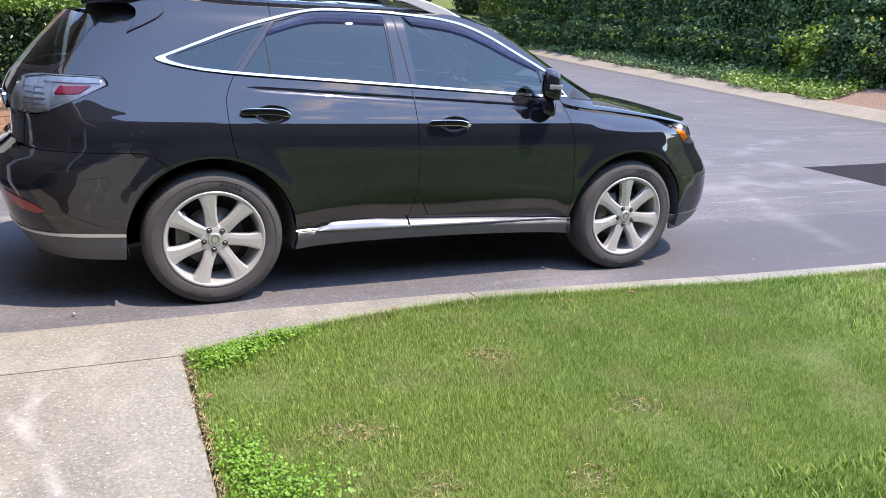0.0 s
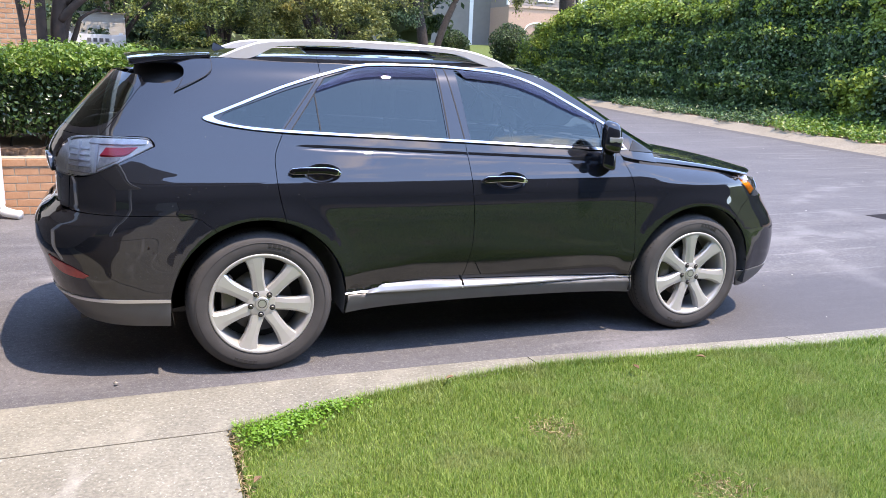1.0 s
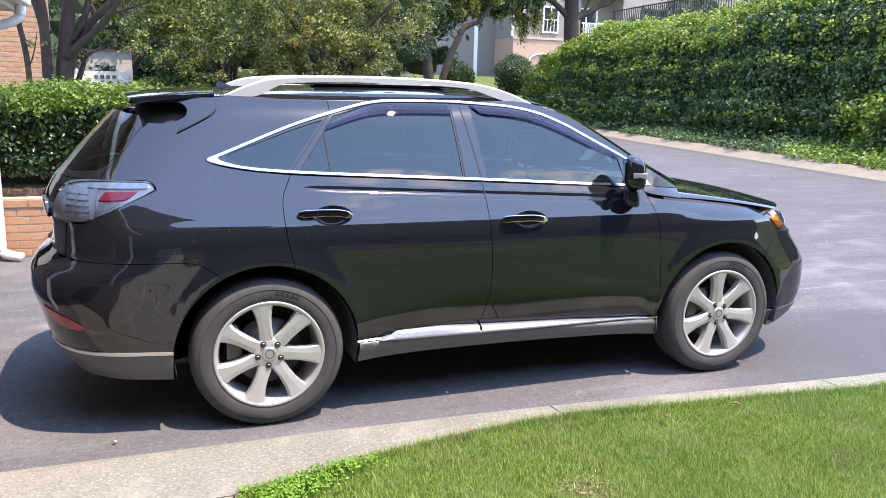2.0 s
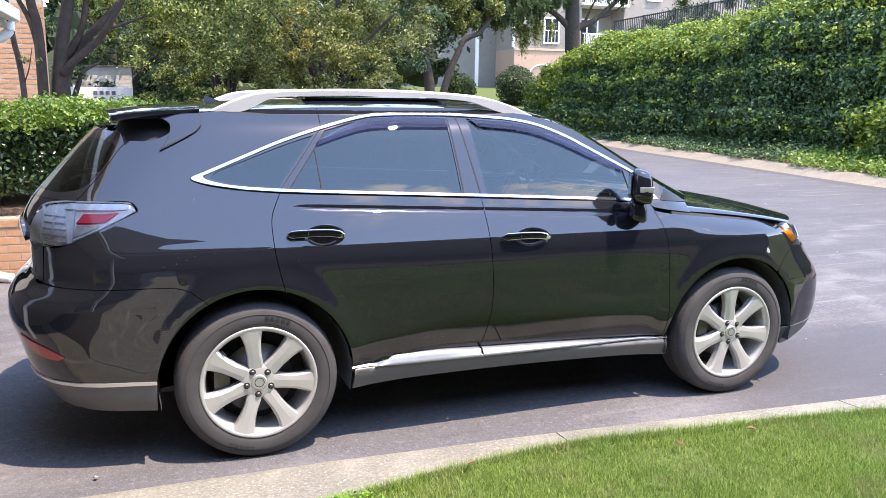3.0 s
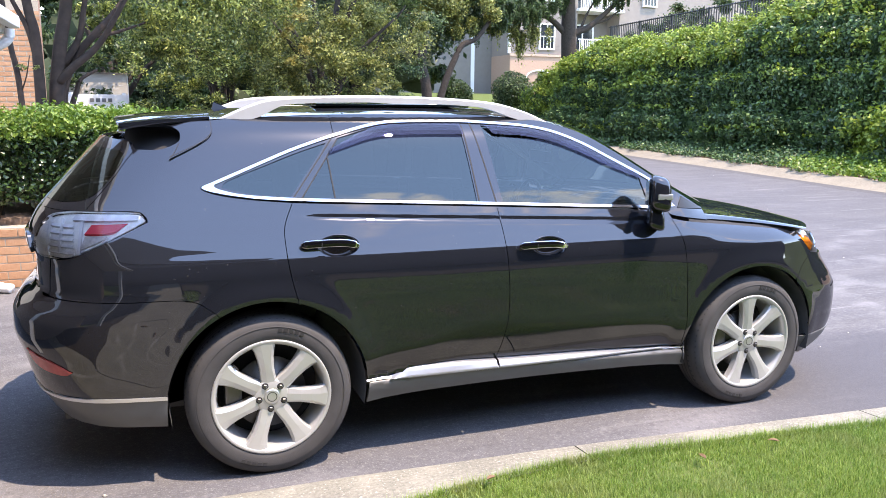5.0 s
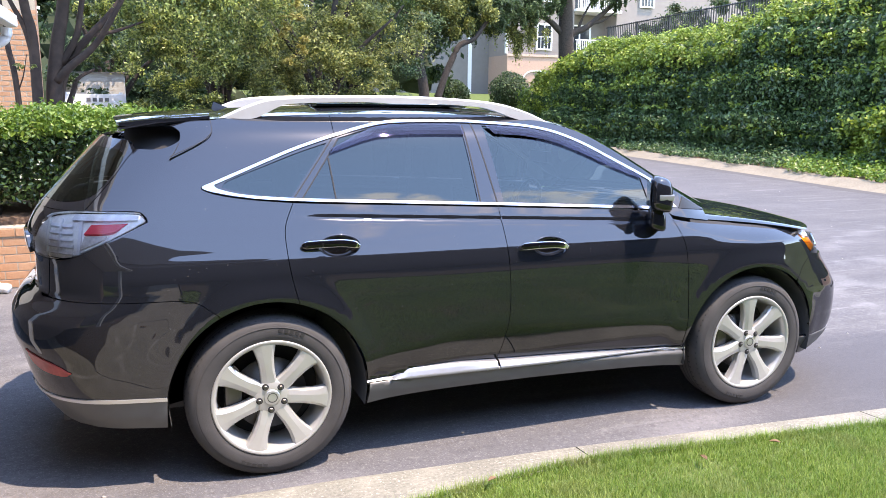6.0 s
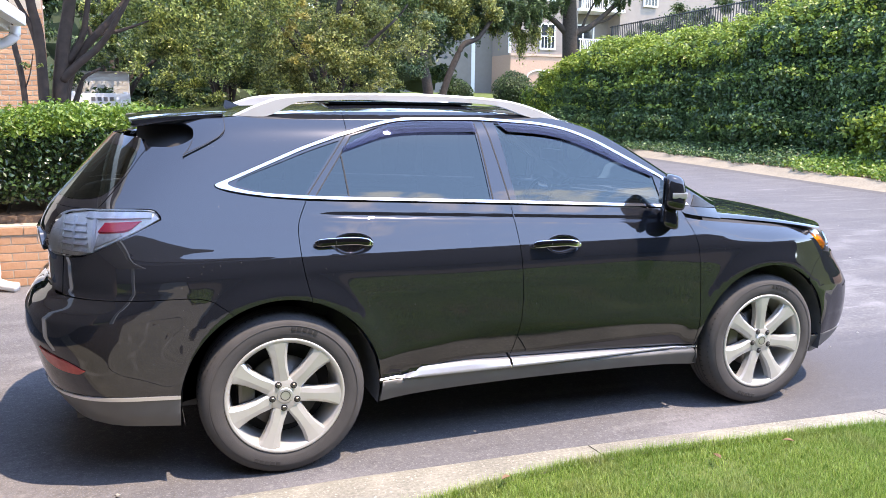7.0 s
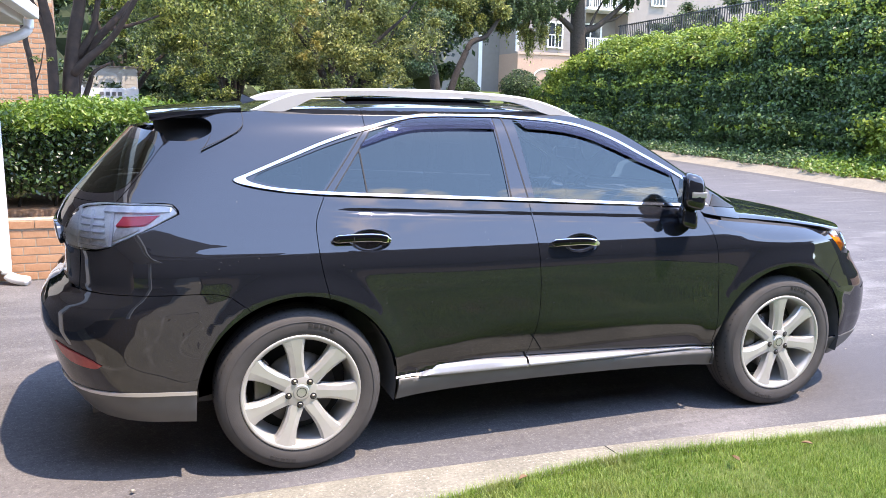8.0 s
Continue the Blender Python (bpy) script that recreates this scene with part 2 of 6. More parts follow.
worn(CONCRETE, (0.12, 0.105, 0.09), 130, .60, .68, .7)
worn(CONCRETE, (0.36, 0.335, 0.27), 4, .52, .70, .3)
worn(CONCRETE, (0.42, 0.40, 0.34), 75, .60, .68, .6)


def arc_streak(m, color, centre, radius, wide, weight):
    """A pale broken arc on the ground: tyre scuffs on asphalt, painted sun streaks on concrete."""
    n, l = m.node_tree.nodes, m.node_tree.links
    b = n["Principled BSDF"]
    old = b.inputs["Base Color"].links[0].from_socket
    geo, dist, sub_, ab, r, t, r2, mul, mx = (n.new("ShaderNode" + k) for k in ("NewGeometry", "VectorMath", "Math", "Math", "MapRange", "TexNoise", "MapRange", "Math", "Mix"))
    dist.operation, sub_.operation, ab.operation, mul.operation = "DISTANCE", "SUBTRACT", "ABSOLUTE", "MULTIPLY"
    dist.inputs[1].default_value = (*centre, .03)
    sub_.inputs[1].default_value = radius
    r.inputs["From Min"].default_value, r.inputs["From Max"].default_value, r.inputs["To Max"].default_value = wide, wide * .2, weight
    t.inputs["Scale"].default_value, t.inputs["Detail"].default_value = 1.6, 3
    r2.inputs["From Min"].default_value, r2.inputs["From Max"].default_value = .47, .60
    mx.data_type = "RGBA"
    mx.inputs["B"].default_value = (*color, 1)
    for p, q in ((geo.outputs["Position"], dist.inputs[0]), (dist.outputs["Value"], sub_.inputs[0]), (sub_.outputs[0], ab.inputs[0]), (ab.outputs[0], r.inputs["Value"]), (geo.outputs["Position"], t.inputs["Vector"]),
                 (t.outputs["Fac"], r2.inputs["Value"]), (r.outputs[0], mul.inputs[0]), (r2.outputs[0], mul.inputs[1]), (mul.outputs[0], mx.inputs["Factor"]), (old, mx.inputs["A"]), (mx.outputs["Result"], b.inputs["Base Color"])):
        l.new(p, q)


arc_streak(ASPHALT, (.46, .45, .44), (6.2, 51.58), 50.0, .10, .22)
arc_streak(ASPHALT, (.36, .35, .34), (6.6, 22.6), 20.5, .30, .13)
arc_streak(ASPHALT, (.36, .35, .34), (9.5, 12.0), 9.2, .26, .13)
arc_streak(ASPHALT, (.34, .33, .32), (12.0, -2.0), 7.4, .22, .12)
# on the walk: sunlight thrown back by the car, painted as pale arcs
arc_streak(CONCRETE, (.62, .60, .54), (-4.5, -.9), 3.62, .045, .30)
arc_streak(CONCRETE, (.62, .60, .54), (-3.6, -2.3), 2.90, .04, .32)
arc_streak(CONCRETE, (.55, .53, .48), (-3.4, .6), 3.0, .03, .20)
KERB = material("kerb_concrete", (0.24, 0.205, 0.15), 0.9, vary=0.8, scale=30, color2=(0.15, 0.128, 0.095), stain=0.35, stain_scale=2.2, bump=0.35, bump_scale=120)
TURF = material("turf", (0.085, 0.105, 0.022), 0.95, vary=0.8, scale=50, color2=(0.05, 0.095, 0.016), bump=0.6, bump_scale=90)
BLADE = material("grass_blade", (0.070, 0.165, 0.011), 0.45, island=1.0, color2=(0.37, 0.47, 0.12), through=0.4)
CLOVER = material("clover_leaf", (0.12, 0.27, 0.02), 0.5, island=0.9, color2=(0.22, 0.40, 0.06), through=0.35)
MULCH = material("mulch", (0.10, 0.062, 0.042), 0.95, vary=1.0, scale=26, color2=(0.22, 0.145, 0.10), bump=1.0, bump_scale=40)
BRICK = material("brick", (0.38, 0.185, 0.095), 0.85, vary=0.4, scale=30, color2=(0.54, 0.32, 0.19), objrand=0.5, bump=0.3, bump_scale=120)
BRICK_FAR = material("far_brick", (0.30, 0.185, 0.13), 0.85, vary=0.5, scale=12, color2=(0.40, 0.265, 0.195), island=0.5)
# darker copies of far_brick, with the shade on those walls put into the colour
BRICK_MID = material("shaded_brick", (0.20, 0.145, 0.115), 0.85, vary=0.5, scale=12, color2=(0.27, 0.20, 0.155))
BRICK_DARK = material("shade_toned_brick", (0.045, 0.039, 0.036), 0.85, vary=0.5, scale=12, color2=(0.08, 0.063, 0.055))
MORTAR = material("mortar", (0.44, 0.38, 0.30), 0.95, vary=0.4, scale=50, bump=0.3)
WHITE = material("white_paint", (0.72, 0.71, 0.68), 0.45, vary=0.15, scale=4)
SIDING = material("grey_siding", (0.183, 0.166, 0.146), 0.7, vary=0.3, scale=3)
ROOFING = material("roof_shingle", (0.14, 0.12, 0.11), 0.9, vary=0.6, scale=10)
BARK = material("bark", (0.048, 0.036, 0.027), 0.95, vary=0.9, scale=14, color2=(0.018, 0.014, 0.011), bump=0.9, bump_scale=22)
BARK_SMOOTH = material("myrtle_bark", (0.052, 0.032, 0.022), 0.85, vary=0.9, scale=9, color2=(0.022, 0.014, 0.010), bump=0.7, bump_scale=18)
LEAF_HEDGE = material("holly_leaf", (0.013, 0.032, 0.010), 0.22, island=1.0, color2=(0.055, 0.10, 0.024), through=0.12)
LEAF_TOP = material("bright_holly_leaf", (0.072, 0.145, 0.015), 0.4, island=1.0, color2=(0.22, 0.31, 0.045), through=0.35)
LEAF_TREE = material("tree_leaf", (0.044, 0.078, 0.017), 0.34, island=1.0, color2=(0.48, 0.52, 0.14), through=0.42)
LEAF_OAK = material("dark_tree_leaf", (0.024, 0.052, 0.017), 0.5, island=1.0, color2=(0.12, 0.175, 0.05), through=0.28)
LEAF_YELLOW = material("yellow_green_leaf", (0.066, 0.088, 0.018), 0.45, island=1.0, color2=(0.42, 0.42, 0.12), through=0.4)
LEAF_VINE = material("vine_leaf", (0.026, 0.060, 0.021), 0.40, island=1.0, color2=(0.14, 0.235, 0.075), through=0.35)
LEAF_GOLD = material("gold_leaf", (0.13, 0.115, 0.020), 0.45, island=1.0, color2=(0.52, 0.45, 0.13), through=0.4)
LEAF_SUNNY = material("sunlit_vine_leaf", (0.102, 0.165, 0.014), 0.45, island=1.0, color2=(0.38, 0.46, 0.08), through=0.4)
# near-black colour carrying the shade deep inside hedges, bushes and woods
SHADE_CORE = material("inner_shade", (0.02, 0.03, 0.012), 0.95, vary=0.8, scale=10, color2=(0.03, 0.04, 0.015))
IRON = material("black_iron", (0.015, 0.015, 0.016), 0.5)
LEAD = material("grey_print", (0.12, 0.12, 0.12), 0.7)
# greener and strawy stretches of the lawn
worn(BLADE, (0.060, 0.165, 0.026), .9, .40, .58, .32, east=(.4, 1.6))
worn(BLADE, (0.30, 0.27, 0.13), 2.0, .54, .68, .45)
# darker noise patches in the leaf colour, standing in for shade between boughs
worn(LEAF_TREE, (0.020, 0.044, 0.014), 1.1, .50, .58, .45)
worn(LEAF_YELLOW, (0.026, 0.046, 0.014), .9, .50, .58, .35)
worn(LEAF_OAK, (0.014, 0.030, 0.011), .8, .48, .58, .55)
PANE = material("window_pane", (0.03, 0.035, 0.04), 0.05, ior=1.5)

# ---------- building blocks ----------
ORIGIN = {}


def thing(name, loc, label, category, group="", kind=""):
    ob = new(name)
    ob.location = loc
    ORIGIN[ob.name] = Vector(loc)
    return tagged(ob, label, category, group, kind)


def part(name, data, mat, parent=None, label="", smooth=False):
    """Links (vertices, faces) or a bmesh, in world places, as one mesh under a thing or a part."""
    me = bpy.data.meshes.new(name)
    if isinstance(data, tuple):
        me.from_pydata([tuple(v) for v in data[0]], [], data[1])
    else:
        data.to_mesh(me)
        data.free()
    me.materials.append(mat)
    if smooth:
        me.polygons.foreach_set("use_smooth", [True] * len(me.polygons))
    me.update()
    ob = new(name, me)
    if parent is not None:
        ob.parent = parent
        ob.matrix_parent_inverse = Matrix.Translation(-ORIGIN.get(parent.name, Vector((0, 0, 0))))
    return tagged(ob, label)


def box_bm(x0, x1, y0, y1, z0, z1, bevel=0.0, bm=None):
    bm = bm or bmesh.new()
    made = bmesh.ops.create_cube(bm, size=1)["verts"]
    for v in made:
        v.co = Vector((x0 + (v.co.x + .5) * (x1 - x0), y0 + (v.co.y + .5) * (y1 - y0), z0 + (v.co.z + .5) * (z1 - z0)))
    if bevel:
        edges = list({e for v in made for e in v.link_edges})
        bmesh.ops.bevel(bm, geom=edges, offset=bevel, segments=2, affect="EDGES", profile=0.7)
    return bm


def catmull(points, per=6):
    """A smooth open line through the points."""
    p = [np.array(q, float) for q in points]
    if len(p) == 2:
        return [tuple(p[0] + (p[1] - p[0]) * k / per) for k in range(per + 1)]
    out = []
    for i in range(len(p) - 1):
        a = p[i - 1] if i else 2 * p[0] - p[1]
        d = p[i + 2] if i + 2 < len(p) else 2 * p[-1] - p[-2]
        b, c = p[i], p[i + 1]
        for k in range(per):
            t = k / per
            out.append(tuple(.5 * (2 * b + (c - a) * t + (2 * a - 5 * b + 4 * c - d) * t * t + (3 * b - a - 3 * c + d) * t ** 3)))
    out.append(tuple(p[-1]))
    return out


def tube(points, radius, sides=8, flat=1.0, caps=True, square=1.0):
    """(vertices, faces) of a round bar along points; radius a number or one for each point; flat squeezes it sideways."""
    pts = [Vector(p) for p in points]
    rad = radius if isinstance(radius, (list, tuple)) else [radius] * len(pts)
    vs, fs = [], []
    up = Vector((0, 0, 1))
    for i, p in enumerate(pts):
        d = (pts[min(i + 1, len(pts) - 1)] - pts[max(i - 1, 0)]).normalized()
        ref = up if abs(d.z) < 0.9 else Vector((0, 1, 0))
        a = d.cross(ref).normalized()
        b = a.cross(d).normalized()
        for k in range(sides):
            w = 2 * math.pi * k / sides
            c, s = math.cos(w), math.sin(w)
            c, s = math.copysign(abs(c) ** square, c), math.copysign(abs(s) ** square, s)
            vs.append(p + a * (c * rad[i] * flat) + b * (s * rad[i]))
    for i in range(len(pts) - 1):
        for k in range(sides):
            j = (k + 1) % sides
            fs.append((i * sides + k, i * sides + j, (i + 1) * sides + j, (i + 1) * sides + k))
    if caps:
        fs.append(tuple(reversed(range(sides))))
        fs.append(tuple((len(pts) - 1) * sides + k for k in range(sides)))
    return vs, fs


def joined(*meshes):
    vs, fs = [], []
    for v, f in meshes:
        o = len(vs)
        vs.extend(v)
        fs.extend(tuple(i + o for i in q) for q in f)
    return vs, fs


def leaves(places, normals, size, spread=0.6, slim=0.5, seed=1, droop=0.0):
    """(vertices, faces): one bent leaf of two quads at each place, turned at random about its normal."""
    rng = np.random.default_rng(seed)
    n = len(places)
    nor = normals + rng.normal(0, spread, (n, 3))
    nor /= np.linalg.norm(nor, axis=1)[:, None] + 1e-9
    ran = rng.normal(0, 1, (n, 3))
    ran[:, 2] -= droop
    a = ran - (ran * nor).sum(1)[:, None] * nor
    a /= np.linalg.norm(a, axis=1)[:, None] + 1e-9
    b = np.cross(nor, a)
    s = size * rng.uniform(0.6, 1.3, n)[:, None]
    w = s * slim * 0.5
    vs = np.stack([places - a * s * .5, places + b * w + nor * s * .10, places + a * s * .5, places - b * w + nor * s * .10], 1).reshape(-1, 3)
    i = np.arange(n)[:, None] * 4
    fs = np.concatenate([i + np.array([[0, 1, 2]]), i + np.array([[0, 2, 3]])], 1).reshape(-1, 3)
    return vs, fs


def fast_mesh(name, vs, fs, mat, parent=None, label="", kind=""):
    """Links a large triangle mesh given as numpy arrays."""
    me = bpy.data.meshes.new(name)
    me.vertices.add(len(vs))
    me.vertices.foreach_set("co", np.asarray(vs, np.float32).ravel())
    me.loops.add(len(fs) * 3)
    me.loops.foreach_set("vertex_index", np.asarray(fs, np.int32).ravel())
    me.polygons.add(len(fs))
    me.polygons.foreach_set("loop_start", np.arange(len(fs), dtype=np.int32) * 3)
    me.polygons.foreach_set("loop_total", np.full(len(fs), 3, np.int32))
    me.materials.append(mat)
    me.update(calc_edges=True)
    ob = new(name, me)
    if parent is not None:
        ob.parent = parent
        ob.matrix_parent_inverse = Matrix.Translation(-ORIGIN.get(parent.name, Vector((0, 0, 0))))
    return tagged(ob, label, kind=kind)

# ---------- ground, road, kerb, lawn ----------
def step(a, b, v):
    t = min(max((v - a) / (b - a), 0), 1)
    return t * t * (3 - 2 * t)


def land(x, y):
    """Height of the open ground: level round the road, rising far behind it and in a bank beyond the tall hedge."""
    far = 2.3 * step(24, 50, y) + 1.5 * step(50, 120, y)
    bank = 4.1 * step(16.2, 20.5, x) * step(-30, 4, y) * (1 - step(31, 38, y))
    return -0.03 + max(far, bank)


def sheet(name, xs, ys, height, mat, label, category, kind="structure"):
    vs = [(x, y, height(x, y)) for y in ys for x in xs]
    w = len(xs)
    fs = [(j * w + i, j * w + i + 1, (j + 1) * w + i + 1, (j + 1) * w + i) for j in range(len(ys) - 1) for i in range(w - 1)]
    return tagged(part(name, (vs, fs), mat, smooth=True), label, category, kind=kind)


gx = [-2500, -900, -300, -120] + list(range(-60, 70, 2)) + [120, 300, 900, 2500]
gy = [-2500, -900, -300, -120] + list(range(-60, 130, 2)) + [300, 900, 2500]
sheet("ground", gx, gy, land, TURF, "grassy ground reaching out round the road", "ground")

ASPHALT_EDGE = [(-9, -.12), (-1.07, -.13), (0.3, -.13), (1.0, -.16), (1.5, -.19), (2.3, -.24), (3.47, -.31), (4.9, -.36), (8, -.42), (14, -.3)]
LAWN_EDGE = [(-0.25, -0.69), (0.0, -0.66), (0.4, -0.535), (0.8, -0.46), (1.25, -0.395), (1.7, -0.39), (2.1, -0.43), (2.8, -0.49), (3.4, -0.55), (4.9, -0.59), (8, -0.66), (14, -0.56)]
FAR_KERB = [(12.9, -1), (13.2, 3), (13.4, 8.4), (13.6, 10.3), (13.84, 12.3), (14.15, 14.9), (14.5, 18.7), (15.2, 23), (16.5, 28), (19, 34)]


def along(table, v):
    """Plain interpolation in a table of pairs."""
    return float(np.interp(v, [a for a, b in table], [b for a, b in table]))


def kerb_x(y):
    return along([(b, a) for a, b in FAR_KERB], y)


rows = [-.05, .3, .7, 1.2, 2] + [3 + k * 1.5 for k in range(17)]
vs, fs = [], []
for j, r in enumerate(rows):
    for i in range(41):
        f = i / 40
        x = -34 + f * (34 + kerb_x(r) + .05)
        y = along(ASPHALT_EDGE, x) + .0 if j == 0 else r
        vs.append((x, y, max(0, land(x, y) + .034) - .013 * (1 - step(4.5, 7.5, x)) * (1 - step(3, 7, y))))
for j in range(len(rows) - 1):
    for i in range(40):
        fs.append((j * 41 + i, j * 41 + i + 1, (j + 1) * 41 + i + 1, (j + 1) * 41 + i))
tagged(part("road", (vs, fs), ASPHALT, smooth=True), "dark worn asphalt drive with faint pale scuffs", "road", kind="structure")

PATCH = material("new_asphalt", (.020, .018, .020), .9, vary=.5, scale=60, bump=.3, bump_scale=150)
PATCH.node_tree.nodes["Principled BSDF"].inputs["Specular IOR Level"].default_value = .12
bm = box_bm(7.62, 9.6, 1.2, 2.92, .0, .006)
for v in bm.verts:
    v.co.x -= (v.co.y - 1.9) * .10
    v.co.y += (v.co.x - 7.6) * .06
tagged(part("asphalt_patch", bm, PATCH),
                "fresh dark asphalt patch in the drive", "road patch", kind="structure")


def strip(inner, outer, x0, x1, z_in, z_out, depth=.15, n=14):
    """A solid strip between two plan curves y(x), sloping from z_in to z_out, with sides."""
    vs, fs = [], []
    for i in range(n + 1):
        x = x0 + (x1 - x0) * i / n
        a, b = inner(x), outer(x)
        vs += [(x, a, -depth), (x, a, z_in), (x, a + (b - a) * .12, z_in + (z_out - z_in) * .6), (x, b, z_out), (x, b, -depth)]
    for i in range(n):
        o = i * 5
        for k in range(4):
            fs.append((o + k, o + k + 1, o + k + 6, o + k + 5))
    fs.append((0, 1, 2, 3, 4))
    fs.append(tuple(reversed([n * 5 + k for k in range(5)])))
    return vs, [tuple(reversed(f)) for f in fs]


kerb = thing("kerb", (0, -.3, 0), "pale concrete kerb strip between drive and lawn", "kerb", kind="structure")
cuts = [-8.2, -5.2, -2.55, 1.47, 3.25, 5.05, 6.85, 8.65, 10.45, 12.6]
for a, b in zip(cuts, cuts[1:]):
    outer = lambda x: -.70 if x < -.24 else along(LAWN_EDGE, x) - .015
    part("kerb_stone", strip(lambda x: along(ASPHALT_EDGE, x), outer, a + .004, b - .004, -.005, .028, n=60 if a < 0 < b else 14), CONCRETE, kerb)
path = thing("sidewalk", (-1.2, -3, 0), "pale concrete walk with a soil-edged lawn beside it", "sidewalk", kind="structure")
for k in range(5):
    y1, y0 = -.71 - 1.55 * k, -.71 - 1.55 * (k + 1) + .012
    part("slab", box_bm(-1.25, -.262, y0, y1, -.1, .03, .006), CONCRETE, path)

# beds out of view, added only to darken what the car's paint mirrors
BED = material("bed_mulch", (.046, .038, .031), .95, vary=.9, scale=35, color2=(.022, .019, .016), bump=.8, bump_scale=45)
tagged(part("unseen_walk_bed", box_bm(-3.3, -1.252, -8.4, -.72, -.1, .012), BED), "unseen dark bed beside the walk, added for reflections in the car", "flower bed", kind="structure")

tagged(part("unseen_lawn_bed", box_bm(5.2, 16, -7.6, -3.0, -.1, .06), BED), "unseen dark bed at the lawn's end, added for reflections in the car", "flower bed", kind="structure")
tagged(part("unseen_lawn_bed", box_bm(-.25, 5.19, -7.6, -4.7, -.1, .06), BED), "unseen dark bed behind the lawn, added for reflections in the car", "flower bed", kind="structure")

# the lawn: a turf bed with blades on it
def lawn_z(x, y):
    return .018 + .02 * noise.noise((x * .8, y * .8, 3)) + .012 * noise.noise((x * 3, y * 3, 7))


lx = [-.235 + .14 * k for k in range(20)] + [2.7 + .5 * k for k in range(22)]
vs, fs = [], []
for i, x in enumerate(lx):
    top = along(LAWN_EDGE, x)
    for j in range(18):
        y = top + .03 - (j / 17) ** 1.3 * 14
        vs.append((x, y, lawn_z(x, y)))
for i in range(len(lx) - 1):
    for j in range(17):
        fs.append((i * 18 + j, i * 18 + j + 1, (i + 1) * 18 + j + 1, (i + 1) * 18 + j))
tagged(part("lawn", (vs, fs), TURF, smooth=True), "sunlit mown green lawn with thin spots", "lawn", kind="structure")


DEAD = [(.38, -1.66), (.25, -1.60), (.49, -2.09), (1.58, -1.78), (1.06, -2.21), (1.16, -1.11)]


def blades(n, x0, x1, y0, y1, low, high, wide, seed, edge=True):
    rng = np.random.default_rng(seed)
    x = rng.uniform(x0, x1, n)
    y = rng.uniform(y0, y1, n)
    ok = y < np.interp(x, [a for a, b in LAWN_EDGE], [b for a, b in LAWN_EDGE]) + rng.normal(.006, .022, n)
    bare = np.array([noise.noise((a * 2.3, b * 2.3, 11)) for a, b in zip(x, y)])
    ok &= rng.uniform(0, 1, n) > np.clip((bare - .25) * 2.5, 0, .35)
    for a, b in DEAD:
        ok &= rng.uniform(0, 1, n) > .8 * np.exp(-(((x - a) / .10) ** 2 + ((y - b) / .08) ** 2))
    x, y, bare = x[ok], y[ok], bare[ok]
    n = len(x)
    z = np.array([lawn_z(a, b) for a, b in zip(x, y)])
    h = rng.uniform(low, high, n) * (1 - .45 * np.clip(bare, 0, .6))
    a = rng.uniform(0, 2 * np.pi, n)
    lean = h * rng.uniform(.15, .9, n)
    side_way = np.stack([-np.sin(a), np.cos(a), a * 0], 1) * (wide * rng.uniform(.6, 1.3, n))[:, None]
    way = np.stack([np.cos(a), np.sin(a), a * 0], 1)
    base = np.stack([x, y, z - .004], 1)
    mid = base + way * (lean * .3)[:, None] + np.array([0, 0, 1.]) * (h * .6)[:, None]
    tip = base + way * lean[:, None] + np.array([0, 0, 1.]) * h[:, None]
    vs = np.stack([base - side_way, base + side_way, mid + side_way * .8, mid - side_way * .8, tip], 1).reshape(-1, 3)
    i = np.arange(n)[:, None] * 5
    fs = np.concatenate([i + np.array([[0, 1, 2]]), i + np.array([[0, 2, 3]]), i + np.array([[3, 2, 4]])], 1).reshape(-1, 3)
    return vs, fs


v1, f1 = blades(240000, -.24, 3.4, -2.75, -.28, .016, .040, .0014, 5)
v2, f2 = blades(45000, 3.4, 7.5, -2.4, -.4, .03, .06, .003, 6)
v3, f3 = blades(44000, -.24, 5.2, -4.7, -2.4, .03, .06, .005, 7)
rng = np.random.default_rng(17)
ex = rng.uniform(-.23, 5.5, 16000)
ey = np.interp(ex, [a for a, b in LAWN_EDGE], [b for a, b in LAWN_EDGE]) + rng.normal(-.012, .014, 16000)
eh, ea = rng.uniform(.02, .06, 16000), rng.uniform(0, 2 * np.pi, 16000)
eb = np.stack([ex, ey, np.full(16000, .015)], 1)
es = np.stack([-np.sin(ea), np.cos(ea), ea * 0], 1) * .0016
et = eb + np.stack([np.cos(ea) * eh * .6, np.sin(ea) * eh * .6 + eh * .2, eh], 1)
v4 = np.stack([eb - es, eb + es, et], 1).reshape(-1, 3)
f4 = np.arange(48000).reshape(-1, 3)
tagged(fast_mesh("grass", np.concatenate([v1, v2, v3, v4]), np.concatenate([f1, f2 + len(v1), f3 + len(v1) + len(v2), f4 + len(v1) + len(v2) + len(v3)]), BLADE, kind="stuff"),
       "short green grass blades with some straw tips", "grass", kind="stuff")

# far kerb with a rolled face, and the verge behind it
far_kerb = thing("far_kerb", (14, 12, 0), "tan concrete rolled kerb along the far side of the drive", "kerb", kind="structure")
yy = -1.0
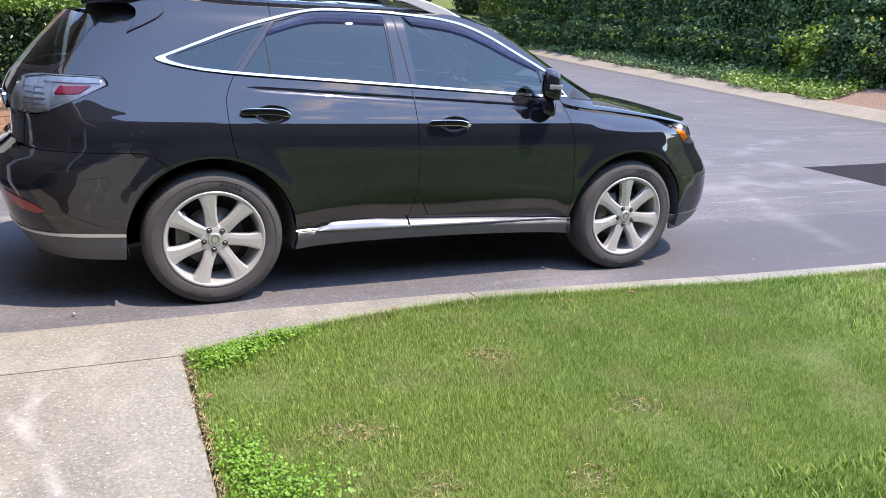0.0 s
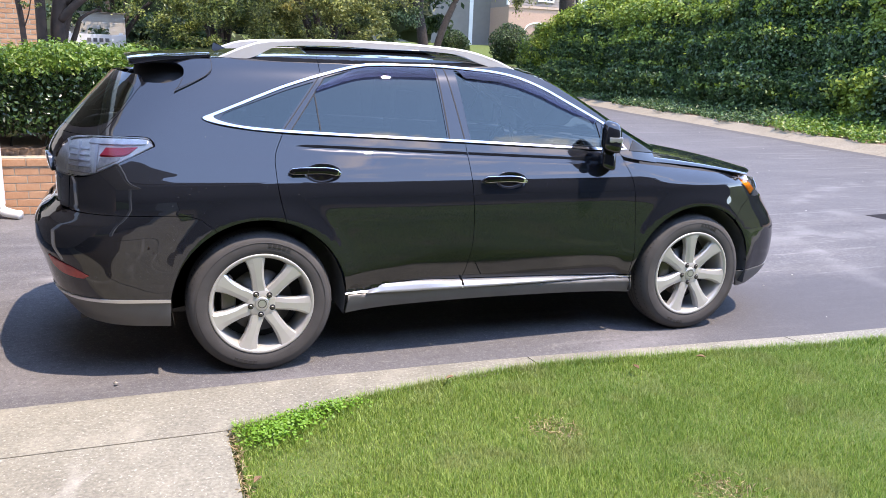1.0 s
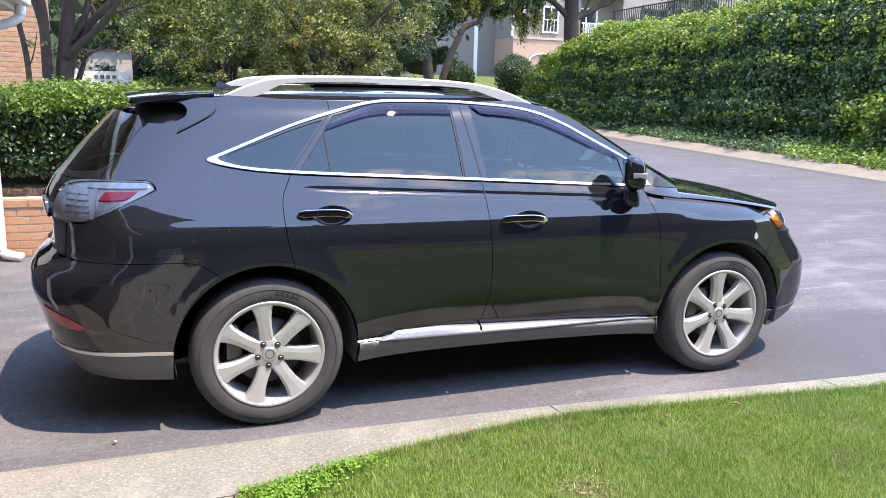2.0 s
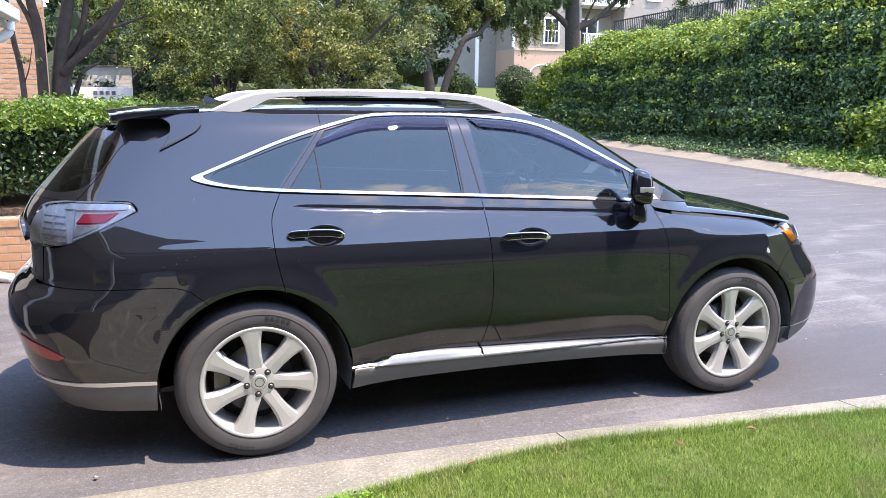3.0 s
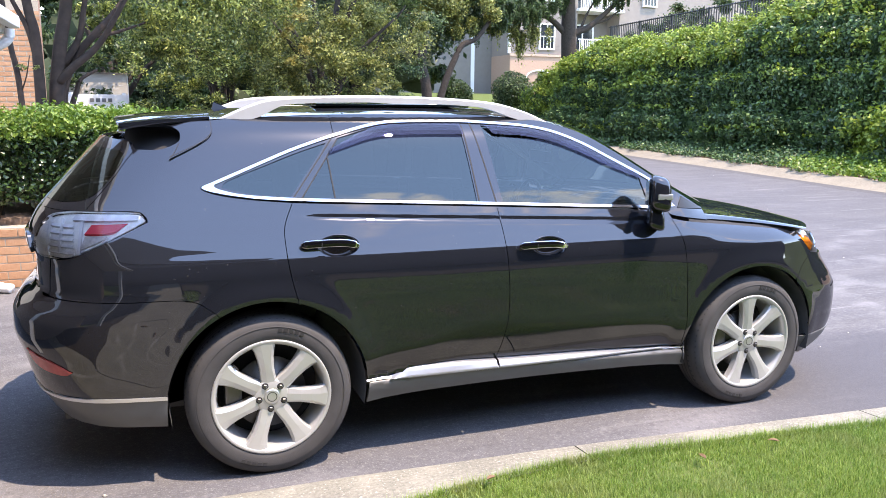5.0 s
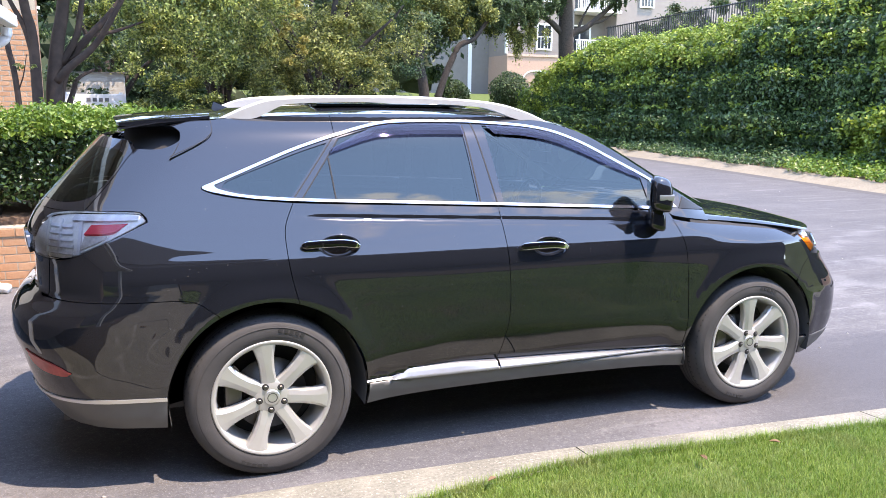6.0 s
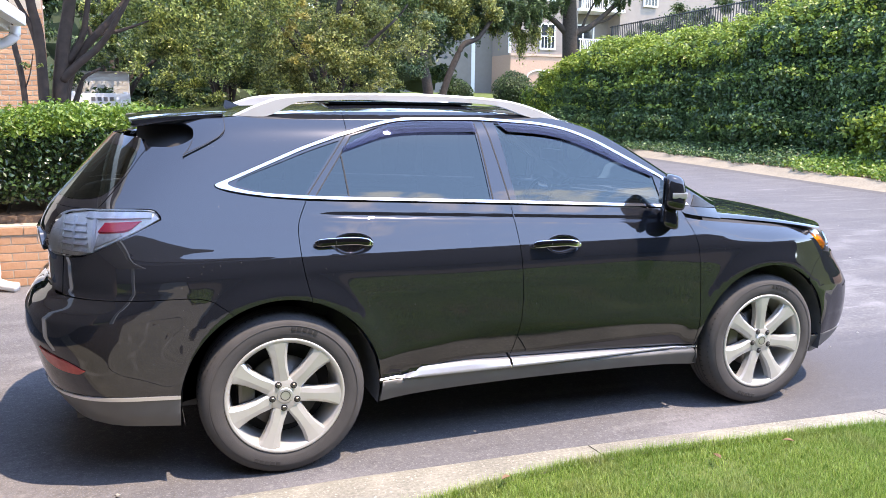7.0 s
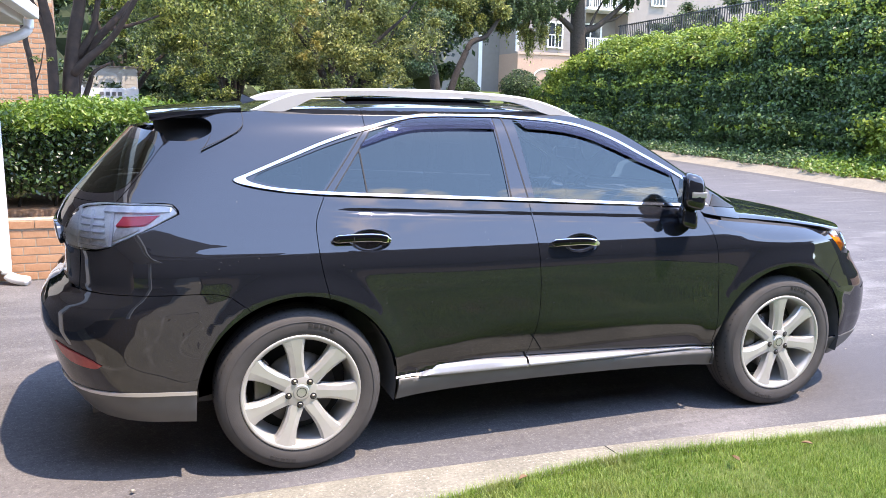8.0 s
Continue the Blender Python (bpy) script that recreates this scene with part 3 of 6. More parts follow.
while yy < 25:
    vs, fs = [], []
    for k in range(4):
        y = yy + .006 + (3.0 - .012) * k / 3
        x = kerb_x(y)
        z = max(0, land(x, y) + .034)
        vs += [(x, y, z - .2), (x, y, z + .004), (x + .25, y, z + .05), (x + .55, y, z + .14), (x + .75, y, z + .15), (x + .8, y, z - .2)]
    for k in range(3):
        for q in range(5):
            fs.append((k * 6 + q, k * 6 + q + 1, k * 6 + q + 7, k * 6 + q + 6))
    fs += [(0, 1, 2, 3, 4, 5), tuple(18 + q for q in (5, 4, 3, 2, 1, 0))]
    part("kerb_stone", (vs, [tuple(reversed(f)) for f in fs]), KERB, far_kerb)
    yy += 3.0


vs, fs = [], []
for k in range(66):
    y = -1 + .4 * k
    x = kerb_x(y)
    z = max(0, land(x, y) + .034)
    w = .42 + .22 * noise.noise((y * .7, 0, 4)) + .08 * noise.noise((y * 3.1, 0, 5))
    vs += [(x - w, y, z - .01), (x - w + .05, y, z + .004), (x + .01, y, z + .004), (x + .01, y, z - .01)]
for k in range(65):
    for q in range(3):
        fs.append((k * 4 + q, k * 4 + q + 1, k * 4 + q + 5, k * 4 + q + 4))
tagged(part("gutter_dirt", (vs, [tuple(reversed(f)) for f in fs]), material("gutter_dirt", (.060, .055, .054), .95, vary=.8, scale=18, color2=(.10, .095, .09), bump=.4, bump_scale=120)),
       "dark dirt washed along the foot of the far kerb", "dirt", kind="structure")


def verge_z(x, y):
    d = x - kerb_x(y) - .78
    return max(0, land(x, y) + .034) + .13 + .32 * step(0, 1.7, d) + .03 * noise.noise((x * 2, y * 2, 1))


vs, fs = [], []
vr = [-1 + .8 * k for k in range(36)]
for y in vr:
    for i in range(7):
        x = kerb_x(y) + .76 + .42 * i
        vs.append((x, y, verge_z(x, y)))
for j in range(len(vr) - 1):
    for i in range(6):
        fs.append((j * 7 + i, j * 7 + i + 1, (j + 1) * 7 + i + 1, (j + 1) * 7 + i))
tagged(part("verge", (vs, fs), MULCH, smooth=True), "brown mulch bed between far kerb and hedge", "flower bed", kind="structure")

# ---------- the car: shape of its skin ----------
from mathutils.geometry import delaunay_2d_cdt


def eased(v, table):
    """Smooth monotone interpolation in a short table of pairs."""
    n = len(table)
    if v <= table[0][0]:
        return table[0][1]
    if v >= table[-1][0]:
        return table[-1][1]
    i = max(k for k in range(n - 1) if table[k][0] <= v)
    s = [(table[k + 1][1] - table[k][1]) / (table[k + 1][0] - table[k][0]) for k in range(n - 1)]

    def slope(k):
        if k in (0, n - 1):
            return s[min(k, n - 2)]
        return 0.0 if s[k - 1] * s[k] <= 0 else 2 * s[k - 1] * s[k] / (s[k - 1] + s[k])
    (x0, y0), (x1, y1) = table[i], table[i + 1]
    h = x1 - x0
    t, a, b = (v - x0) / h, slope(i) * h, slope(i + 1) * h
    return y0 + t * (a + t * (3 * (y1 - y0) - 2 * a - b + t * (a + b - 2 * (y1 - y0))))


HALF = 0.94
SECTION = [(.20, .12), (.28, .08), (.34, .052), (.41, .036), (.48, .025), (.56, .017), (.70, .010), (.85, .005), (.94, .007), (1.00, .019),
           (1.06, .046), (1.12, .075), (1.18, .105), (1.30, .165), (1.45, .245), (1.56, .315), (1.64, .40), (1.70, .50)]
TAIL = [(.20, -.90), (.34, -1.0), (.45, -1.055), (.58, -1.09), (.70, -1.122), (.77, -1.118), (.81, -1.095), (.86, -1.035), (.90, -1.005), (1.0, -1.005), (1.06, -1.022), (1.12, -1.03), (1.20, -1.0), (1.30, -.92), (1.60, -.64), (1.70, -.55)]
NOSE = [(.20, 3.62), (.30, 3.70), (.45, 3.73), (.62, 3.715), (.70, 3.67), (.75, 3.628), (.80, 3.588), (.86, 3.552), (.92, 3.51), (1.0, 3.445), (1.08, 3.33), (1.7, 3.0)]
RC, RN, FC, FN = .64, 3.2, .88, 3.0          # corner lengths and fullness, tail and nose


TUCK = [(.30, .485), (.45, .500), (.60, .524), (.75, .550), (.88, .584), (1.02, .610), (1.14, .614), (1.34, .599), (1.68, .577), (2.03, .544), (2.24, .508), (2.40, .48)]
LEDGE = [(.40, .425), (.66, .432), (.90, .434), (1.12, .423), (1.68, .406), (2.10, .389), (2.40, .383)]


def flank(x, z):
    base = eased(z, SECTION)
    if z > .93:
        base += 5.0 * step(2.25, 2.8, x) * (z - .93) ** 2
    # doors folding in under a crease, then the sill standing out again in a ledge
    if z < .72 and .25 < x < 2.5:
        foot = eased(x, LEDGE)
        base += .22 * .010 * math.log(1 + math.exp((eased(x, TUCK) + .008 - z) / .010)) * max(step(foot - .042, foot + .002, z), (1 - step(.58, .70, x)) * step(.375, .40, z)) * step(.34, .50, x) * (1 - step(2.22, 2.40, x))
    # two soft ridges and a shelf running forward from the tail lamp
    here = step(-.58, -.42, x)
    for z0, fall, amp, a, b in ((1.203, .045, .0005, .02, .20), (1.146, .035, .0005, .05, .30)):
        d = z - z0 + fall * (x + .48)
        base -= amp * math.exp(-(d / .011) ** 2) * here * (1 - step(a, b, x))
    d = z - 1.140 + .05 * (x + .48)
    base -= .0022 / (1 + math.exp(d / .016)) * math.exp(-(min(d, 0) / .16) ** 2) * here * (1 - step(.15, .9, x))
    # pressed groove under the belt line
    base += .0055 * math.exp(-((z - 1.190 + .047 * (x - .19)) / .010) ** 2) * step(.10, .35, x) * (1 - step(1.95, 2.12, x))
    # creased top of the front fender
    base -= .0030 * math.exp(-((z - 1.050 + .115 * (x - 2.3)) / .022) ** 2) * step(2.05, 2.4, x) * (1 - step(2.95, 3.2, x))
    # flared lips round the wheel openings
    for cx in (0.0, 2.74):
        d = math.hypot(x - cx, z - .372)
        base -= .014 * math.exp(-((d - .47) / .06) ** 2)
    return base


def skin(q, z, inward=0.0):
    """The near skin at q, which is x along the flank and an angle round the corners at tail and nose."""
    r0, f0 = eased(z, TAIL) + RC, eased(z, NOSE) - FC
    if q < r0:
        a = min((r0 - q) / .5, math.pi / 2)
        x = r0 - RC * math.sin(a) ** (2 / RN) if a > 0 else r0
        base = flank(x, z)
        y = base + (HALF - base) * (1 - math.cos(a) ** (2 / RN))
    elif q > f0:
        a = min((q - f0) / .6, math.pi / 2)
        x = f0 + FC * math.sin(a) ** (2 / FN)
        base = flank(x, z)
        y = base + (HALF - base) * (1 - max(math.cos(a), 0) ** (2 / FN))
    else:
        x, y = q, flank(q, z)
    return Vector((x, y, z))


def to_q(x, z):
    r0, f0 = eased(z, TAIL) + RC, eased(z, NOSE) - FC
    if x < r0:
        c = min((r0 - x) / RC, 1)
        return r0 - .5 * math.asin(c ** (RN / 2))
    if x > f0:
        c = min((x - f0) / FC, 1)
        return f0 + .6 * math.asin(c ** (FN / 2))
    return x


def normal_at(q, z):
    e = .004
    a = skin(q + e, z) - skin(q - e, z)
    b = skin(q, z + e) - skin(q, z - e)
    n = a.cross(b)
    return n.normalized() if n.length > 1e-9 else Vector((0, -1, 0))


def outline(*runs):
    """A closed outline in x and z from runs of points; each run is drawn smooth, with corners between the runs."""
    pts = []
    for r in runs:
        c = catmull(r, 6) if len(r) > 2 else catmull(r, max(2, int(math.dist(r[0], r[-1]) / .03)))
        pts += c[:-1] if math.dist(c[-1], runs[(runs.index(r) + 1) % len(runs)][0]) < 1e-4 else c
    return pts


def arc(cx, cz, r, a0, a1, n=14):
    return [(cx + r * math.cos(radians(a0 + (a1 - a0) * k / n)), cz + r * math.sin(radians(a0 + (a1 - a0) * k / n))) for k in range(n + 1)]


def area2(p):
    return sum(a[0] * b[1] - b[0] * a[1] for a, b in zip(p, p[1:] + p[:1]))


def shrink(p, d):
    """The outline drawn in by d."""
    if area2(p) < 0:
        p = p[::-1]
    out = []
    n = len(p)
    for i in range(n):
        a, b, c = p[i - 1], p[i], p[(i + 1) % n]
        u = np.array([b[0] - a[0], b[1] - a[1]])
        v = np.array([c[0] - b[0], c[1] - b[1]])
        u = u / (np.linalg.norm(u) + 1e-9)
        v = v / (np.linalg.norm(v) + 1e-9)
        m = np.array([-u[1] - v[1], u[0] + v[0]])
        m = m / max(np.linalg.norm(m), .6) * 1.0
        out.append((b[0] + m[0] * d, b[1] + m[1] * d))
    return out


def within(x, y, p):
    hit = False
    for (x0, y0), (x1, y1) in zip(p, p[1:] + p[:1]):
        if (y0 > y) != (y1 > y) and x < x0 + (y - y0) / (y1 - y0) * (x1 - x0):
            hit = not hit
    return hit


def panel_mesh(border, holes=(), lift=0.0, thick=.014, gap=.0018, grid=(.05, .009)):
    """(vertices, faces, normals) of a pressed panel on the car's skin, with folded edges."""
    loops = [shrink(list(border), gap)] + [shrink(list(h), -.001)[::-1] for h in holes]
    flat = [[(to_q(x, z), z) for x, z in p] for p in loops]
    pts, edges = [], []
    for p in flat:
        o = len(pts)
        pts += p
        edges += [(o + i, o + (i + 1) % len(p)) for i in range(len(p))]
    qs, zs = [p[0] for p in flat[0]], [p[1] for p in flat[0]]
    gq, gz = grid
    rim = np.array(pts)
    q = min(qs) + gq * .5
    row = 0
    while q < max(qs):
        z = min(zs) + gz * (.5 if row % 2 else .25)
        while z < max(zs):
            if within(q, z, flat[0]) and not any(within(q, z, h) for h in flat[1:]):
                if np.hypot(rim[:, 0] - q, rim[:, 1] - z).min() > gz * .5:
                    pts.append((q, z))
            z += gz
        q += gq
        row += 1
    vs2, _, tris, *_ = delaunay_2d_cdt([Vector(p) for p in pts], edges, [], 0, 1e-6)
    keep = []
    for t in tris:
        cx, cz = sum(vs2[i].x for i in t) / 3, sum(vs2[i].y for i in t) / 3
        if within(cx, cz, flat[0]) and not any(within(cx, cz, h) for h in flat[1:]):
            a, b, c = (vs2[i] for i in t)
            keep.append(tuple(t) if (b - a).cross(c - a) > 0 else tuple(reversed(t)))
    vs, ns = [], []
    for p in vs2:
        n = normal_at(p.x, p.y)
        if callable(lift):
            e = .004
            here = [skin(p.x + a, p.y + b) + n * lift(p.y + b) for a, b in ((0, 0), (e, 0), (0, e))]
            vs.append(here[0])
            n = (here[1] - here[0]).cross(here[2] - here[0]).normalized()
        else:
            vs.append(skin(p.x, p.y) + n * lift)
        ns.append(n)
    # folded rims
    count = {}
    for t in keep:
        for a, b in zip(t, t[1:] + t[:1]):
            count[(a, b)] = 1
    fs = list(keep)
    ring = {}
    for a, b in list(count):
        if (b, a) in count:
            continue
        for i in (a, b):
            if i not in ring:
                ring[i] = (len(vs), len(vs) + 1)
                vs += [vs[i], vs[i] - ns[i] * thick]
                ns += [Vector((0, 0, 0))] * 2
        fs.append((ring[b][0], ring[a][0], ring[a][1], ring[b][1]))
    return vs, fs, ns


def mirrored(vs, fs, ns):
    return ([Vector((v.x, 2 * HALF - v.y, v.z)) for v in vs], [tuple(reversed(f)) for f in fs], [Vector((n.x, -n.y, n.z)) for n in ns])


def link_panel(name, data, mat, parent, label=""):
    vs, fs, ns = data
    ob = part(name, (vs, fs), mat, parent, label, smooth=True)
    ob.data.normals_split_custom_set_from_vertices([tuple(n) for n in ns])
    return ob


car = thing("car", (1.37, HALF, 0), "glossy black five-door luxury crossover parked on the drive", "car")


def panel(name, border, mat, parent=None, label="", both=True, **kw):
    """A panel on the near flank, and its twin on the far one."""
    data = panel_mesh(border, **kw)
    ob = link_panel(name, data, mat, parent or car, label)
    if both:
        link_panel(name, mirrored(*data), mat, parent or car, label)
    return ob


AX, AZ = (0.0, 2.74), .372
ROOF_EDGE = [(-.62, 1.578), (-.4, 1.615), (0, 1.642), (.5, 1.657), (1.0, 1.658), (1.25, 1.650), (1.5, 1.627), (1.6, 1.607), (1.742, 1.560), (1.886, 1.482), (2.041, 1.384), (2.15, 1.312), (2.256, 1.245), (2.36, 1.190), (2.44, 1.152)]
FENDER_TOP = [(2.17, 1.112), (2.30, 1.089), (2.61, 1.053), (2.9, 1.021), (3.12, .990)]
CHROME_TOP = [(1.258, 1.615), (1.418, 1.602), (1.571, 1.572), (1.725, 1.513), (1.868, 1.439), (2.033, 1.353), (2.095, 1.318)]
WINDOWS = [[(2.105, 1.162), (2.031, 1.166), (1.554, 1.191), (1.11, 1.214), (.362, 1.250), (.112, 1.264)], [(.112, 1.264), (-.06, 1.280), (-.20, 1.305), (-.262, 1.330), (-.21, 1.354)],
           [(-.21, 1.354), (.038, 1.451), (.178, 1.503), (.368, 1.560), (.565, 1.608), (.716, 1.624), (1.02, 1.626), (1.14, 1.622)] + CHROME_TOP,
           [(2.095, 1.318), (2.105, 1.162)]]
DOOR_B = [(1.159, 1.205), (1.170, 1.08), (1.176, .977), (1.190, .80), (1.190, .655), (1.170, .50), (1.152, .427)]
DOOR_A = [(2.16, 1.150), (2.185, 1.10), (2.225, 1.01), (2.251, .886), (2.272, .70), (2.280, .562), (2.276, .39)]
DOOR_C = [(.13, .81), (.098, .95), (.086, 1.058), (.090, 1.155), (.135, 1.256)]

DIM_RED = material("dim_reflector", (.46, .07, .055), .2, vary=.6, scale=25, color2=(.26, .03, .03), coat=.4)
LAMP_BAND = material("lamp_band", (.62, .58, .55), .3, vary=.8, scale=60, color2=(.36, .32, .31))
LAMP_DARK = material("clouded_lamp", (.86, .86, .84), .4, vary=.7, scale=20, color2=(.58, .58, .57))
CUPS = [[(hx + .097 * math.cos(a), hz + .049 * math.sin(a)) for a in [2 * math.pi * j / 32 for j in range(32)]] for hx, hz in ((.328, 1.062), (1.415, 1.006))]
panel("rear_door", holes=CUPS[:1], mat=PAINT, border=outline([(.135, 1.256), (.362, 1.244), (.75, 1.226), (1.159, 1.205)], DOOR_B, [(1.152, .427), (.90, .438), (.76, .436), (.67, .418), (.59, .392), (.462, .394)], arc(0, AZ, .458, 6, 72.5), DOOR_C))
panel("front_door", holes=CUPS[1:], mat=PAINT, border=outline([(1.159, 1.205), (1.554, 1.185), (2.031, 1.160), (2.16, 1.150)], DOOR_A, [(2.276, .390), (2.1, .394), (1.68, .410), (1.152, .427)], DOOR_B[::-1]))
panel("front_fender", outline([(2.16, 1.150), (2.17, 1.112)], FENDER_TOP, [(3.12, .990), (3.075, .985), (3.135, .925), (3.185, .868)], [(3.185, .868), (3.09, .80), (3.035, .735)],
                              arc(2.74, AZ, .450, 51, 184), [(2.291, .34), (2.280, .34)], [(2.280, .34), (2.276, .40)], DOOR_A[::-1]), PAINT)
HATCH_SIDE = [(-.75, 1.240), (-.69, 1.305), (-.625, 1.38), (-.572, 1.45), (-.53, 1.498)]
panel("rear_quarter", outline(DOOR_C[::-1], arc(0, AZ, .458, 72.5, 118.5), [(-.237, .795), (-.349, .858), (-.612, .868)], [(-.612, .868), (-.80, .872), (-.912, .876)], [(-.912, .876), (-.905, .96), (-.897, 1.042)],
                              [(-.897, 1.042), (-.85, 1.044), (-.805, 1.056), (-.69, 1.108), (-.60, 1.149), (-.497, 1.196)], [(-.497, 1.196), (-.505, 1.218), (-.55, 1.240), (-.75, 1.240)],
                              HATCH_SIDE, [(-.53, 1.498), (-.43, 1.499), (-.362, 1.523), (-.336, 1.55), (-.35, 1.585), (-.40, 1.612)], [(-.40, 1.612), (0, 1.640), (.37, 1.654)], [(.37, 1.654), (.37, 1.563)],
                              [(.37, 1.563), (.178, 1.506), (.038, 1.454), (-.21, 1.357)], [(-.21, 1.357), (-.265, 1.33), (-.20, 1.301), (-.06, 1.276), (.135, 1.256)]), PAINT)
panel("roof_side", outline([(.37, 1.563), (.565, 1.611), (.716, 1.627), (1.02, 1.629), (1.14, 1.625)] + [(x, z + .003) for x, z in CHROME_TOP],
                           [(2.095, 1.321), (2.108, 1.16)], [(2.108, 1.16), (2.16, 1.155), (2.20, 1.124), (2.44, 1.087)], ROOF_EDGE[::-1][:12] + [(.37, 1.654)], [(.37, 1.654), (.37, 1.563)]), PAINT, gap=.0015)
panel("cowl_corner", outline([(2.235, 1.163), (2.44, 1.142)], [(2.44, 1.142), (2.36, 1.184)], [(2.36, 1.184), (2.275, 1.222)], [(2.275, 1.222), (2.235, 1.163)]), TRIM, lift=.0035, gap=0, thick=.004)
panel("front_bumper", outline([(3.185, .868), (3.4, .84), (3.8, .84)], [(3.8, .84), (3.8, .36)], [(3.8, .36), (3.5, .36), (3.10, .36)], arc(2.74, AZ, .450, -2, 49), [(3.035, .735), (3.09, .80), (3.185, .868)]), PAINT)
panel("front_lip", outline([(3.12, .36), (3.5, .36), (3.8, .36)], [(3.8, .36), (3.8, .22)], [(3.8, .22), (3.3, .22), (3.19, .235)], [(3.19, .235), (3.12, .36)]), CLADDING, lift=.004)
panel("rear_bumper", outline([(-.237, .795), (-.349, .858), (-.612, .868)], [(-.612, .868), (-.80, .872), (-1.3, .875)], [(-1.3, .875), (-1.3, .435)], [(-1.3, .435), (-.80, .432), (-.455, .425)], arc(0, AZ, .458, 173, 118.5)), PAINT)
panel("rear_valance", outline([(-.455, .418), (-.80, .425), (-1.3, .428)], [(-1.3, .428), (-1.3, .29)], [(-1.3, .29), (-.75, .275), (-.458, .27)], [(-.458, .27), (-.455, .418)]), CLADDING)
panel("bumper_strip", outline([(-.456, .430), (-.80, .438), (-1.05, .440)], [(-1.05, .440), (-1.05, .424)], [(-1.05, .424), (-.80, .421), (-.456, .415)], [(-.456, .415), (-.456, .430)]), SATIN, lift=.006, gap=0)
panel("sill", outline([(.468, .386), (1.1, .378), (2.30, .370)], [(2.30, .370), (2.33, .262)], [(2.33, .262), (2.06, .280), (1.88, .288), (1.53, .297), (1.14, .300), (.74, .292), (.46, .270)], [(.46, .270), (.468, .386)]), CLADDING)
panel("sill_edge", outline([(.455, .396), (1.1, .389), (2.30, .381)], [(2.30, .381), (2.30, .371)], [(2.30, .371), (1.1, .379), (.455, .387)], [(.455, .387), (.455, .396)]), SATIN, lift=.004, gap=0)
def moulding(x0, x1, k, n=44):
    """A bright bar along the sill ledge: a low upright face, a flat top sloping up to the door, pointed at its outer end."""
    vs, fs = [], []
    for i in range(n + 1):
        x = x0 + (x1 - x0) * i / n
        low, top = .382 - .006 * (x - .6), eased(x, LEDGE) - .002
        end = min(1, (x - x0 + .004) / .10) if x0 < 1 else min(1, (x1 - x + .010) / .07)
        top = low + .006 + (top - low - .006) * end
        y0, y1 = flank(x, low), flank(x, top)
        ring = [(y0 + .012, low), (y0 - .008, low + .001), (y0 - .011, low + .004), (y0 - .0105, low + .011 * end + .002)]
        a = ring[-1]
        ring += [(a[0] + .019 * f, a[1] + (top - a[1]) * f) for f in (.1, .5, .93)] + [(a[0] + .023, top), (max(y1, a[0] + .024) + .006, top + .004)]
        vs += [(x, 2 * HALF - y if k else y, z) for y, z in ring]
    m = len(ring)
    for i in range(n):
        for j in range(m - 1):
            q = (i * m + j, i * m + j + 1, (i + 1) * m + j + 1, (i + 1) * m + j)
            fs.append(q if k else q[::-1])
    return vs, fs


for k in range(2):
    for x0, x1 in ((.575, 1.146), (1.158, 2.24)):
        part("sill_moulding", moulding(x0, x1, k), MOULD, car, "bright metal sill moulding", smooth=True)
# tail, hatch and nose
LAMP_SIDE = [(-.75, 1.240), (-.82, 1.236), (-.888, 1.219), (-.937, 1.172), (-.963, 1.12), (-.974, 1.08), (-.955, 1.048)]
panel("hatch", outline([(-.912, .878), (-1.3, .882)], [(-1.3, .882), (-1.3, 1.238)], [(-1.3, 1.238), (-.93, 1.240), (-.75, 1.242)], LAMP_SIDE, [(-.955, 1.048), (-.925, 1.042), (-.897, 1.042)], [(-.897, 1.042), (-.905, .96), (-.912, .878)]), PAINT, gap=.002)
GLASS_EDGE = [(-1.3, 1.268), (-.93, 1.270), (-.79, 1.277), (-.715, 1.302), (-.663, 1.350), (-.612, 1.412), (-.585, 1.455), (-.588, 1.480), (-.62, 1.494), (-.80, 1.500), (-1.3, 1.502)]
panel("hatch_frame", outline([(-.75, 1.240), (-1.3, 1.238)], [(-1.3, 1.238), (-1.3, 1.268)], GLASS_EDGE, [(-1.3, 1.502), (-1.3, 1.545)], [(-1.3, 1.545), (-.62, 1.54), (-.53, 1.498)], HATCH_SIDE[::-1]), PAINT, gap=.0012)
panel("rear_window", outline(GLASS_EDGE, [(-1.3, 1.502), (-1.3, 1.268)]), GLASS, gap=.0, thick=.004, lift=.0015)
panel("plate_garnish", outline([(-.975, 1.045), (-1.3, 1.045)], [(-1.3, 1.045), (-1.3, 1.12)], [(-1.3, 1.12), (-.99, 1.12)], [(-.99, 1.12), (-.982, 1.08), (-.975, 1.045)]), PAINT, lift=.016, thick=.02, gap=.0)
panel("grille", outline([(3.19, .862), (3.4, .845), (3.8, .845)], [(3.8, .845), (3.8, .93)], [(3.8, .93), (3.42, .955), (3.2, .89)], [(3.2, .89), (3.19, .862)]), TRIM, lift=-.01)

